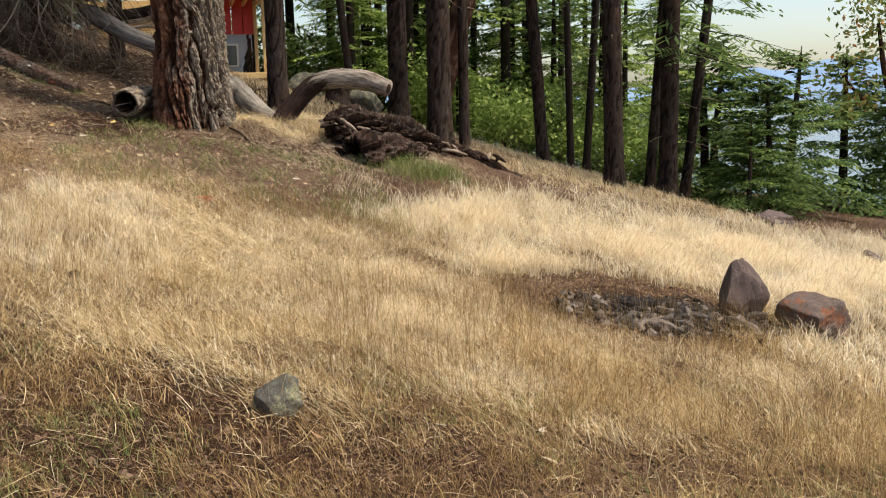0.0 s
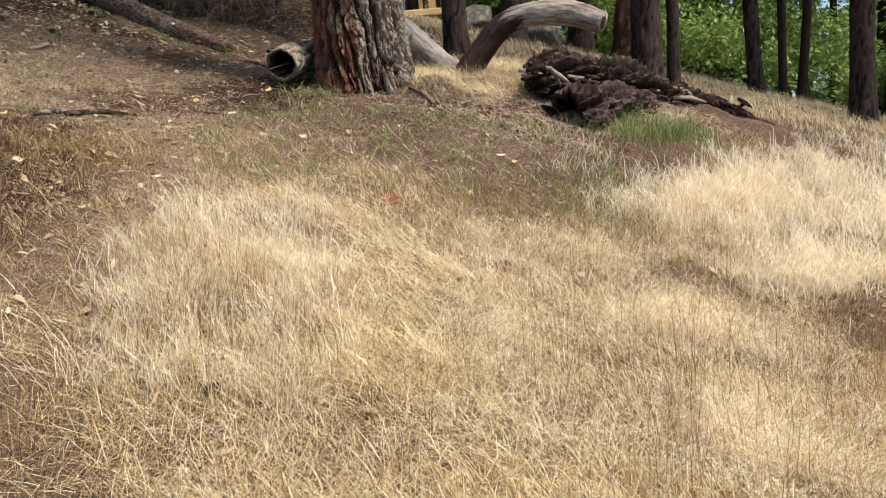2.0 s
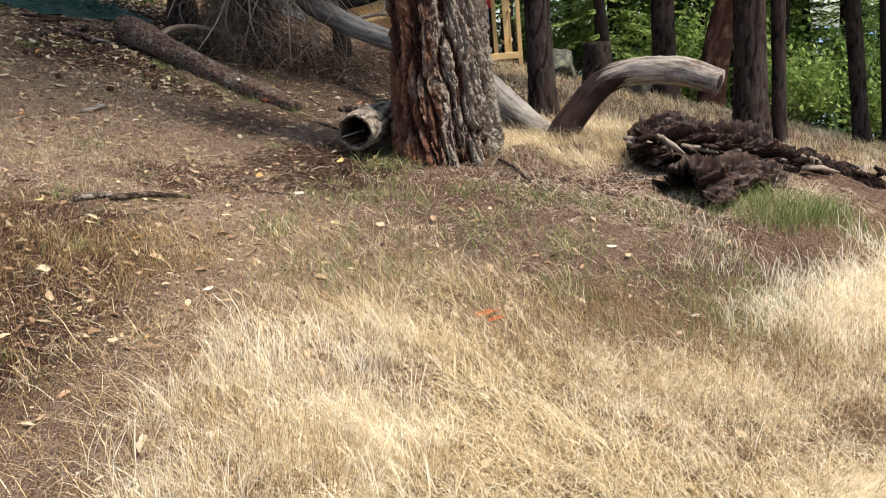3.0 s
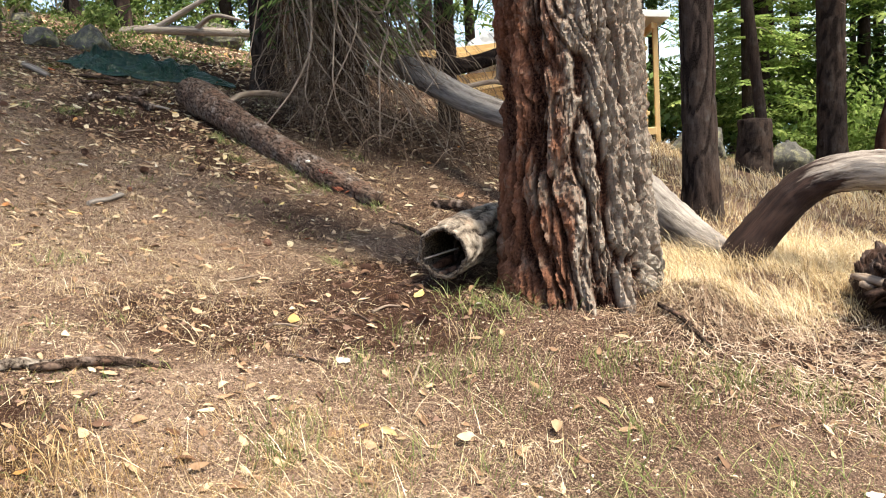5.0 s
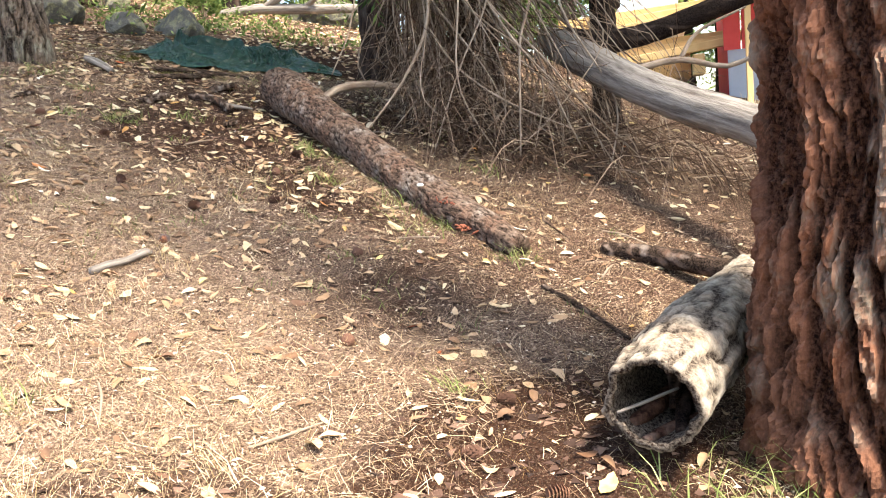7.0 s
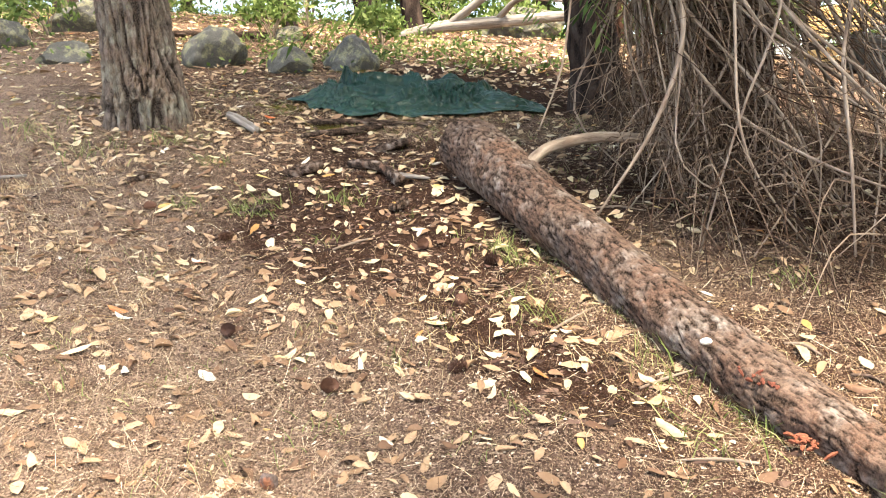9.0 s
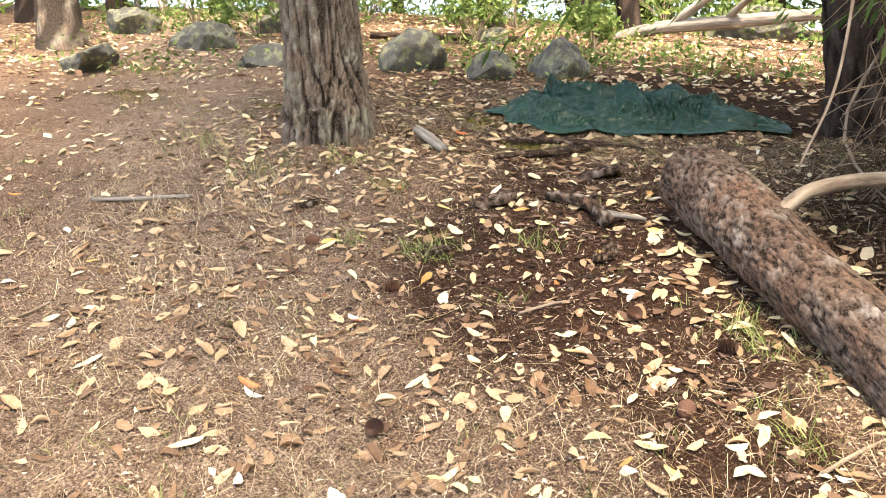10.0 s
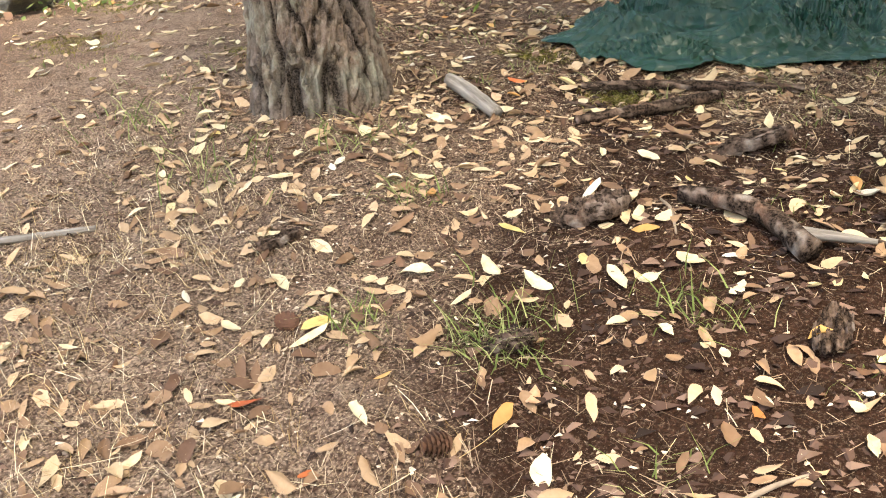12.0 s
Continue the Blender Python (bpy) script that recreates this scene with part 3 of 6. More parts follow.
# ---- trees ----
def sprays(starts, ways, lengths, width, drop, n_side, r):
    """Flat sprays of needles: leaflets on both sides of each twig."""
    k = len(starts)
    t = np.tile(np.linspace(0.08, 1.0, n_side), (k, 1))
    side = np.cross(ways, [0, 0, 1.0])
    side /= np.linalg.norm(side, axis=1)[:, None] + 1e-9
    vs = []
    for sgn in (-1, 1):
        base = starts[:, None, :] + ways[:, None, :] * (t * lengths[:, None])[..., None]
        base[..., 2] -= drop * (t * lengths[:, None]) ** 2
        ll = lengths[:, None] * (0.42 * (1.05 - t) + 0.10) * (0.7 + 0.6 * r.random(t.shape))
        tip = base + (side[:, None, :] * sgn * (0.75 + 0.3 * r.random((*t.shape, 1))) + ways[:, None, :] * 0.7) * ll[..., None] * 0.75
        tip[..., 2] -= ll * (0.1 + 0.35 * r.random(t.shape))
        out = tip - base
        perp = np.cross(out, np.array([0.2, 0.1, 1.0]) + 0.5 * (r.random((*t.shape, 3)) - 0.5))
        perp *= (width * (0.6 + 0.8 * r.random(t.shape)))[..., None] / (np.linalg.norm(perp, axis=-1, keepdims=True) + 1e-9)
        mid = base + out * 0.45
        vs.append(np.stack([base, mid + perp, tip, mid - perp], -2).reshape(-1, 4, 3))
    v = np.concatenate(vs).reshape(-1, 3)
    return v, np.arange(len(v)).reshape(-1, 4)


def crown(height, low, reach, branches, twigs, r, width=0.035, droop=0.25, top_share=0.15, sides=5):
    """Needles of a conifer, from low to height, with uneven boughs; also gives the boughs' lines."""
    st, wy, ln, lines = [], [], [], []
    for b in range(branches):
        u = r.random() ** 0.8
        z = low + (height - low) * u
        a = r.random() * 2 * np.pi
        L = reach * (1 - (1 - top_share) * u) * (0.55 + 0.6 * r.random())
        rise = 0.25 * u - droop * (1 - u) + 0.2 * (r.random() - 0.5)
        d = np.array([math.cos(a), math.sin(a), rise])
        lines.append((z, d, L))
        for q in range(twigs):
            f = 0.18 + 0.82 * (q + r.random()) / twigs
            p = np.array([0, 0, z]) + d * L * f
            p[2] -= 0.10 * (L * f) ** 2 / max(reach, 1) * 1.2
            turn = (1 if q % 2 else -1) * (0.5 + 0.5 * r.random())
            w = np.array([math.cos(a + turn), math.sin(a + turn), -0.15 + 0.35 * (r.random() - 0.5)])
            st.append(p)
            wy.append(w)
            ln.append(L * (0.34 + 0.25 * r.random()) * (1.12 - 0.6 * f))
    v, f = sprays(np.array(st), np.array(wy), np.array(ln), width, 0.12, sides, r)
    return v, f, lines


def stem(height, r0, lean=(0, 0), flare=1.25, around=20, along=50, relief=None, bend=0.0, sink=0.25):
    """A tapered trunk from its root flare up; lean is the sideways shift in metres over the height."""
    pts = []
    for u, k in ((0, flare * 1.15), (0.02, flare), (0.06, 1.06), (0.2, 1.0), (0.45, 0.86), (0.7, 0.62), (0.9, 0.34), (1.0, 0.1)):
        pts.append((lean[0] * u + bend * math.sin(u * 9), lean[1] * u + bend * math.cos(u * 7) - bend, -sink + (height + sink) * u, r0 * k))
    # denser rings low down, where the trunk is seen
    q = spline(pts, 400)
    zs = q[:, 2]
    want = np.concatenate([np.linspace(-sink, min(5.0, height * 0.5), int(along * 0.75)), np.linspace(min(5.0, height * 0.5), height, along - int(along * 0.75) + 1)[1:]])
    rows = np.stack([np.interp(want, zs, q[:, c]) for c in range(4)], -1)
    return tube(rows, around, along, relief)


def fir(x, y, r0, height, low, reach, label, bark=None, lean=(0, 0), seed=1, around=20, along=60, branches=34, twigs=7, needles=None, group="forest trees", dead=5, crown_width=0.035, relief=None, name="fir_tree", flare=1.3):
    r = np.random.default_rng(seed)
    base = thing(name, x, y, gz(x, y), label, "tree", group)
    rel = relief or (fissured(0.2, seed * 3.7, 9.0) if around >= 20 else None)
    v, f, at = stem(height, r0, lean, flare, around, along, rel)
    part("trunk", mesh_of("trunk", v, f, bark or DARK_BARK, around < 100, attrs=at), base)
    cv, cf, lines = crown(height, low, reach, branches, twigs, r, crown_width)
    cv[:, 0] += lean[0] * cv[:, 2] / height
    cv[:, 1] += lean[1] * cv[:, 2] / height
    part("crown", mesh_of("crown", cv, cf, needles or NEEDLES, False), base)
    for z, d, L in lines[: min(14, len(lines))]:
        p0 = np.array([lean[0] * z / height, lean[1] * z / height, z])
        rows = [(*(p0 + d * L * q - np.array([0, 0, 0.1 * (L * q) ** 2 / max(reach, 1)])), max(0.006, r0 * 0.16 * (1 - q))) for q in (0, 0.35, 0.7, 0.95)]
        lv, lf, la = tube(rows, 5, 7)
        part("limb", mesh_of("limb", lv, lf, DARK_BARK, attrs=la), base)
    for q in range(dead):
        z = low * (0.35 + 0.6 * r.random())
        a = r.random() * 6.28
        L = 0.3 + 0.7 * r.random()
        p0 = np.array([lean[0] * z / height, lean[1] * z / height, z])
        rows = [(*(p0 + np.array([math.cos(a) * L * s, math.sin(a) * L * s, -0.12 * s * L + 0.05 * math.sin(5 * s)])), 0.014 * (1.1 - s)) for s in (0, 0.4, 0.75, 1.0)]
        lv, lf, la = tube(rows, 5, 7)
        part("dead_limb", mesh_of("dead_limb", lv, lf, ROOT_WOOD, attrs=la), base)
    return base


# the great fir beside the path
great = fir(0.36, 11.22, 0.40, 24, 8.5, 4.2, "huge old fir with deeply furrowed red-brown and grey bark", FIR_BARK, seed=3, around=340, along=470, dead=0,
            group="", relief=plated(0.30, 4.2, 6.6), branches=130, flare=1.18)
fir(1.77, 14.54, 0.155, 17, 6, 2.8, "straight dark fir trunk behind the great fir", seed=5, around=48, along=120, branches=80)
fir(-6.12, 15.3, 0.24, 18, 5.5, 4.2, "grey-barked fir with a flared foot above the path", GREY_BARK, seed=6, around=150, along=300, relief=plated(0.24, 9.2, 13.0), lean=(0.5, 0.2), branches=120)
fir(4.84, 15.49, 0.21, 19, 7, 2.6, "dark fir trunk growing close to a thinner one", seed=7, around=40, along=90)
fir(5.55, 16.2, 0.10, 14, 6, 1.6, "thin dark fir trunk close beside a thicker one", seed=8, around=24, along=70)
fir(5.85, 22.9, 0.25, 20, 8, 2.6, "dark fir trunk farther up the wood", seed=9, around=24)
fir(2.0, 24.0, 0.24, 20, 9, 2.4, "dark fir trunk in front of the timber hut", seed=10, around=24)
fir(4.5, 22.2, 0.10, 12, 5.5, 1.4, "slender leaning fir stem", seed=11, around=16, lean=(-1.2, 0))
fir(9.0, 20.3, 0.15, 16, 7, 2.2, "leaning dark fir stem at the meadow's edge", seed=12, around=24, lean=(-1.3, 0))
fir(11.5, 23.1, 0.11, 15, 7, 1.8, "slender dark fir stem of a close pair", seed=13, around=16, lean=(0.9, 0))
fir(11.0, 23.0, 0.10, 15, 7, 1.8, "slender dark fir stem of a close pair", seed=14, around=16, lean=(-0.5, 0))
fir(8.78, 16.03, 0.19, 18, 7, 2.6, "stout dark fir trunk at the meadow's edge", seed=15, around=32, along=80, lean=(-0.6, 0))
fir(11.9, 20.1, 0.13, 15, 6, 2.2, "dark fir stem by the shore", seed=16, around=20, lean=(1.0, 0))
fir(11.5, 18.5, 0.21, 18, 3.4, 3.4, "dark fir with long drooping green boughs by the shore", seed=17, around=24, branches=60, twigs=9)
fir(13.0, 20.2, 0.13, 14, 3.0, 3.0, "crooked dark fir stem by the shore", seed=18, around=20, lean=(1.6, 0), branches=46)


# ---- the wooded background ----
def background_forest():
    r = np.random.default_rng(40)
    protos = []
    for k in range(4):
        h, low, reach = ((13, 0.6, 3.0), (9, 0.3, 2.4), (16, 1.4, 3.4), (11, 0.4, 2.8))[k]
        protos.append(fir(9.5 + 4.0 * k, 31.0 + 1.5 * k, 0.16, h, low, reach, "green fir with dense boughs down to the ground", seed=50 + k, around=10, along=24, branches=100, twigs=8,
                          needles=NEEDLES_PALE if k else NEEDLES, group="background firs", dead=0, crown_width=0.05))
    spots = [(2.6, 33), (6.5, 30), (4.6, 36), (7.8, 34), (10.5, 37), (13.5, 30), (14.5, 35), (17.5, 32), (19, 38), (16, 41), (8.5, 42), (22, 36), (12, 45), (3, 44), (-1.5, 36),
             (-5.5, 34), (-9.5, 33), (-13.5, 32), (-17.5, 29), (-20, 25), (-22, 20), (-23, 14), (-3.5, 42), (-12, 40), (25, 42), (5.4, 27.2), (7.6, 28.4), (-7.5, 37.5), (-15.6, 36), (0.6, 40), (16.5, 27.5), (13.2, 33.5), (11.3, 29.2), (18.2, 35), (5.8, 33.5), (9.0, 35.5), (12.0, 36.5), (10.2, 33.2), (15.8, 38.5), (6.8, 39), (13.0, 41.5), (17.0, 44), (11.0, 31.8), (20.5, 42), (14.6, 31.8), (8.6, 31.2), (-2.2, 28.2), (-4.6, 30.5), (-7.6, 29), (-10.8, 29.8), (-13.6, 27.6), (-16.8, 25.8), (-12.2, 34), (-18.8, 21.5), (0.4, 31.5), (-19.5, 17.0), (3.2, 29.4)]
    for i, (x, y) in enumerate(spots):
        s = 0.8 + 0.5 * r.random()
        copy_thing(protos[i % 4], pose(x, y, gz(x, y), 0, 0, 360 * r.random()) @ Matrix.Diagonal((s, s, s, 1)))
    low = thing("young_fir", 16.5, 20.5, gz(16.5, 20.5), "young dark green fir spreading low boughs at the shore", "tree", "shore firs")
    v, f, lines = crown(4.2, 0.2, 3.4, 90, 9, r, 0.045, 0.1)
    part("crown", mesh_of("crown", v, f, NEEDLES, False), low)
    tv, tf, ta = stem(4.4, 0.12, (0.3, 0), 1.2, 10, 20)
    part("trunk", mesh_of("trunk", tv, tf, DARK_BARK, attrs=ta), low)
    for x, y, s in ((14.3, 18.2, 0.75), (19.5, 19.2, 1.0), (15.2, 22.5, 1.1), (21.5, 24.0, 1.2), (18.0, 26.5, 1.2), (12.9, 17.2, 0.5)):
        copy_thing(low, pose(x, y, gz(x, y), 0, 0, 60 * x) @ Matrix.Diagonal((s, s, s, 1)))
    yellow = thing("young_fir", 8.3, 25.4, gz(8.3, 25.4), "bright yellow-green young fir in the clearing", "tree")
    v, f, lines = crown(3.4, 0.15, 1.2, 90, 8, r, 0.04, -0.1)
    part("crown", mesh_of("crown", v, f, NEEDLES_PALE, False), yellow)
    tv, tf, ta = stem(3.4, 0.05, (0, 0), 1.2, 8, 16)
    part("trunk", mesh_of("trunk", tv, tf, DARK_BARK, attrs=ta), yellow)


background_forest()


def far_stem(x, y, r0, h, lean, seed, bark=None, group="far stems"):
    fir(x, y, r0, h, h * 0.42, 2.4, "dark stem standing in the leaf-strewn wood", bark or DARK_BARK, lean, seed, 14, 40, 46, 6, group=group, dead=3, relief=flaky(0.12, 0.06, seed))


for i, (x, y, r0, lean) in enumerate([(-7.6, 22.8, 0.15, (-0.4, 0)), (-9.2, 21.8, 0.09, (-1.2, 0)), (-12.6, 16.9, 0.26, (0.2, 0)), (-9.4, 24.5, 0.13, (-2.4, 0)), (-10.6, 26.5, 0.16, (0.5, 0)),
                                      (-5.6, 27.5, 0.17, (0.2, 0)), (-14.2, 22.0, 0.2, (0.6, 0)), (-3.6, 29.0, 0.2, (0, 0)), (-0.9, 17.6, 0.13, (0.1, 0)), (-12.6, 25.5, 0.12, (1.5, 0)), (1.0, 27.5, 0.18, (0.2, 0)), (-16.5, 18.5, 0.22, (-0.5, 0))]):
    far_stem(x, y, r0, 11 + i % 4, lean, 70 + i, GREY_BARK if i in (2, 6) else RED_BARK if i == 5 else None)


def leaf_cloud(centres, spread, n, size, r):
    """Loose clouds of small broad leaves round the centres."""
    c = centres[r.integers(0, len(centres), n)] + r.normal(0, 1, (n, 3)) * spread
    a = r.normal(0, 1, (n, 3))
    a /= np.linalg.norm(a, axis=1)[:, None]
    b = np.cross(a, r.normal(0, 1, (n, 3)))
    b /= np.linalg.norm(b, axis=1)[:, None]
    s = size * (0.6 + 0.8 * r.random((n, 1)))
    v = np.stack([c - a * s, c + b * s * 0.45, c + a * s, c - b * s * 0.45], 1).reshape(-1, 3)
    return v, np.arange(len(v)).reshape(-1, 4)


def madrone(x, y, height, rows, label, clouds, seed, leaf=0.07, n=3500, group="madrones", bark=None):
    """A smooth red-barked tree; rows: limbs as lists of (x, y, z, radius) from its base."""
    r = np.random.default_rng(seed)
    base = thing("madrone_tree", x, y, gz(x, y), label, "tree", group)
    for i, limb in enumerate(rows):
        v, f, at = tube(limb, 18 if i == 0 else 10, 40 if i == 0 else 20, flaky(0.08, 0.1, seed + i))
        part("trunk" if i == 0 else "limb", mesh_of("limb", v, f, bark or RED_BARK, attrs=at), base)
    if n:
        v, f = leaf_cloud(np.array(clouds, float), np.array([0.55, 0.55, 0.35]), n, leaf, r)
        part("crown", mesh_of("crown", v, f, MADRONE_LEAVES, False), base)
    return base


madrone(7.2, 24.0, 9, [[(0, 0, -0.3, 0.34), (0.25, 0, 1.2, 0.30), (0.85, 0, 3.2, 0.27), (1.5, 0, 5.4, 0.2)], [(0.0, -0.05, -0.2, 0.2), (0.0, -0.1, 1.2, 0.17), (0.5, -0.1, 3.0, 0.15), (0.9, 0, 5.0, 0.1)],
                       [(0.95, 0, 3.4, 0.17), (0.2, -1.4, 4.1, 0.15), (-0.5, -3.0, 4.2, 0.14), (-1.0, -4.2, 3.7, 0.13)], [(1.4, 0, 5.0, 0.12), (2.2, 0.4, 6.5, 0.08), (2.6, 0.6, 7.6, 0.04)]],
        "leaning madrone with peeling red-brown bark", [(1.6, 0, 7.5), (2.6, 0.5, 7.8), (0.6, -0.5, 7.2)], 31)
madrone(21.5, 22.0, 8, [[(0, 0, -0.3, 0.2), (0.3, 0, 1.2, 0.17), (0.2, 0, 2.6, 0.13), (-0.4, 0, 4.2, 0.09), (-0.6, 0.2, 5.8, 0.05)], [(0.3, 0, 1.6, 0.11), (1.2, -0.3, 2.8, 0.08), (1.9, -0.3, 4.4, 0.05)],
                         [(0.1, 0, 2.8, 0.08), (-0.9, 0.2, 3.4, 0.06), (-1.9, 0.2, 4.3, 0.03)], [(0.9, -0.2, 2.4, 0.07), (2.0, 0.3, 3.0, 0.05), (3.0, 0.4, 3.8, 0.03)]],
        "madrone with orange limbs and sparse yellow-green leaves over the shore", [(-0.6, 0.2, 5.6), (-1.8, 0.2, 4.4), (1.9, -0.3, 4.5), (2.9, 0.4, 3.9), (0.6, 0, 5.0), (1.0, 0, 6.2), (-0.9, 0, 6.4), (2.2, 0, 5.6), (-1.6, 0, 3.4), (3.2, 0, 2.6)], 33, 0.1, 2600)


def shrubs(name, spots, label, mat, seed, leaf=0.05, n=500, group="undergrowth"):
    r = np.random.default_rng(seed)
    for x, y, h in spots:
        base = thing(name, x, y, gz(x, y), label, "shrub", group)
        tips = []
        for q in range(9):
            a = r.random() * 6.28
            o = h * (0.3 + 0.5 * r.random())
            tip = (math.cos(a) * o, math.sin(a) * o, h * (0.5 + 0.5 * r.random()))
            tips.append(tip)
            v, f, at = tube([(0, 0, -0.05, 0.012), (tip[0] * 0.3, tip[1] * 0.3, tip[2] * 0.55, 0.009), (*tip, 0.004)], 5, 7)
            part("stem", mesh_of("stem", v, f, ROOT_WOOD, attrs=at), base)
        v, f = leaf_cloud(np.array(tips), np.array([0.22, 0.22, 0.2]) * h, n, leaf, r)
        part("leaves", mesh_of("leaves", v, f, mat, False), base)


shrubs("shrub", [(-10.2, 19.6, 0.6), (-8.6, 20.4, 0.5), (-7.0, 20.6, 0.45), (-11.5, 19.2, 0.6), (-13.2, 19.4, 0.8), (-9.6, 22.8, 0.7), (-12.0, 22.0, 0.8), (-6.4, 24.0, 0.6), (-8.6, 26.0, 0.9), (-4.6, 26.0, 0.9), (-11.2, 27.0, 1.1),
                 (-14.5, 25.0, 1.2), (-2.8, 25.0, 0.9), (-15.5, 20.4, 0.9), (-6.8, 30.0, 1.4), (-10.2, 30.5, 1.5), (-13.6, 29.0, 1.5), (-3.2, 31.0, 1.5), (0.2, 30.5, 1.2), (-17.5, 23.5, 1.2)],
       "low green shrub among fallen leaves", SHRUB_LEAVES, 21)
shrubs("shrub", [(9.0, 28.6, 2.4), (11.4, 28.0, 2.4), (13.8, 28.8, 2.6), (7.0, 29.4, 2.4), (15.6, 30.5, 2.6), (12.6, 31.0, 2.8), (10.4, 29.8, 2.6), (17.4, 29.6, 2.4), (8.0, 27.0, 1.6), (10.2, 26.4, 1.4), (5.0, 29.0, 1.6), (12.4, 27.0, 1.6), (3.6, 31.0, 1.5), (15.0, 25.5, 1.4), (6.6, 31.6, 2.2), (9.4, 30.4, 2.2)], "bright green bush behind the trunks", NEEDLES_PALE, 22, 0.09, 1500)
shrubs("shrub", [(-16.5, 20.5, 1.5), (-15.2, 23.5, 1.7), (-13.4, 26.0, 1.7), (-10.8, 29.0, 1.8), (-8.2, 29.5, 1.9), (-5.6, 30.0, 1.9), (-3.2, 29.5, 1.8), (-12.4, 30.5, 2.0), (-17.5, 26.0, 2.0)], "dense dark green bush under the trees", SHRUB_LEAVES, 24, 0.09, 1300)


# ---- the fallen and rotting wood ----
def limb_thing(name, rows, mat, label, around=24, along=60, relief=None, hole=0.0, category="log", pname="trunk"):
    x, y, z = rows[0][:3]
    base = thing(name, x, y, z, label, category)
    v, f, at = tube([(a - x, b - y, c - z, r) for a, b, c, r in rows], around, along, relief, True, hole)
    part(pname, mesh_of(pname, v, f, mat, attrs=at), base)
    return base


def stub(base, rows, mat, name="branch_stub", label="", around=8, along=10):
    o = base.location
    v, f, at = tube([(a - o.x, b - o.y, c - o.z, r) for a, b, c, r in rows], around, along, flaky(0.1, 0.05, rows[0][0]))
    return part(name, mesh_of(name, v, f, mat, attrs=at), base, label)


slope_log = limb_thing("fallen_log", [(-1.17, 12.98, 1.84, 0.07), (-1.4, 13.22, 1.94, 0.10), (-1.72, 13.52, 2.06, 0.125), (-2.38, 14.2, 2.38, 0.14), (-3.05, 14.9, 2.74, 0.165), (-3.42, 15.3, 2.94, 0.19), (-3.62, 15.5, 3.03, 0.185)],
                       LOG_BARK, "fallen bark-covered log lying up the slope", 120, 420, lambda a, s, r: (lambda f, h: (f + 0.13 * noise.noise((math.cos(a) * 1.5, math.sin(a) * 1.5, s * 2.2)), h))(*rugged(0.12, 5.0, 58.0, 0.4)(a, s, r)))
stub(slope_log, [(-3.02, 14.95, 2.86, 0.032), (-2.92, 15.16, 2.95, 0.034), (-2.66, 15.4, 2.96, 0.032), (-2.3, 15.68, 2.86, 0.027), (-1.95, 15.9, 2.72, 0.02)], ROOT_WOOD, "branch", "smooth grey curved branch", 12, 30)
RUST_ROT = object_material("red_rot", [(0.0, (0.13, 0.042, 0.025)), (1.0, (0.22, 0.075, 0.04))], 0.95, 120.0)


def rot_patch(cx, cy, cz, way, n, seed):
    """A broken patch of red rot: small loose flakes bedded in the bark."""
    r = np.random.default_rng(seed)
    o = slope_log.location
    flakes = []
    for q in range(n):
        u, w = r.normal(0, 0.035), r.normal(0, 0.022)
        x, y, z = cx - o.x + way[0] * u + way[1] * w, cy - o.y + way[1] * u - way[0] * w, cz - o.z + 0.42 * (way[1] * u) - 0.5 * abs(w)
        a, L = r.random() * 6.28, 0.008 + 0.014 * r.random()
        d = np.array([math.cos(a), math.sin(a), 0.3 * r.normal()]) * L
        flakes.append(tube([(x - d[0], y - d[1], z - d[2], 0.003), (x, y, z + 0.003, 0.008), (x + d[0], y + d[1], z + d[2], 0.003)], 5, 4, flaky(0.6, 0.01, q)))
    v, f, at = join(flakes)
    part("rotten_patch", mesh_of("rotten_patch", v, f, RUST_ROT, False, attrs=at), slope_log, "orange-red patch of crumbling rotten wood")


rot_patch(-1.66, 13.36, 2.11, (-0.68, 0.73), 40, 1)
rot_patch(-1.50, 13.14, 1.955, (-0.68, 0.73), 24, 2)
hollow = limb_thing("hollow_log", [(-0.44, 10.86, 1.63, 0.16), (-0.36, 11.15, 1.66, 0.165), (-0.22, 11.6, 1.69, 0.16), (-0.07, 12.1, 1.68, 0.155), (0.02, 12.5, 1.68, 0.14)],
                    HOLLOW_WOOD, "short grey hollow log lying beside the great fir", 72, 90, lambda a, s, r: (lambda f, h: (f + 0.10 * noise.noise((math.cos(a) * 2, math.sin(a) * 2, s * 2)) - 0.25 * max(0.0, 0.1 - s) * (1 + noise.noise((math.cos(a) * 5, math.sin(a) * 5, 0))), h))(*rugged(0.22, 2.0, 24.0, 0.3)(a, s, r)), 0.84)
for q, rows in enumerate(([(-0.52, 10.96, 1.53, 0.022), (-0.42, 11.1, 1.56, 0.03), (-0.36, 11.3, 1.57, 0.02)], [(-0.36, 10.92, 1.52, 0.018), (-0.34, 11.08, 1.57, 0.026), (-0.28, 11.25, 1.6, 0.016)],
                          [(-0.47, 10.9, 1.50, 0.016), (-0.38, 10.98, 1.52, 0.02), (-0.28, 11.02, 1.55, 0.012)], [(-0.40, 11.2, 1.70, 0.016), (-0.37, 11.1, 1.64, 0.022), (-0.38, 11.04, 1.56, 0.014)])):
    stub(hollow, rows, ROT if q % 2 else RED_BARK, "rotten_chunk", "crumbling red-brown rotten wood")
stub(hollow, [(-0.55, 10.88, 1.60, 0.005), (-0.46, 10.93, 1.62, 0.006), (-0.36, 11.0, 1.64, 0.005)], GREY_WOOD, "twig", "thin white twig")
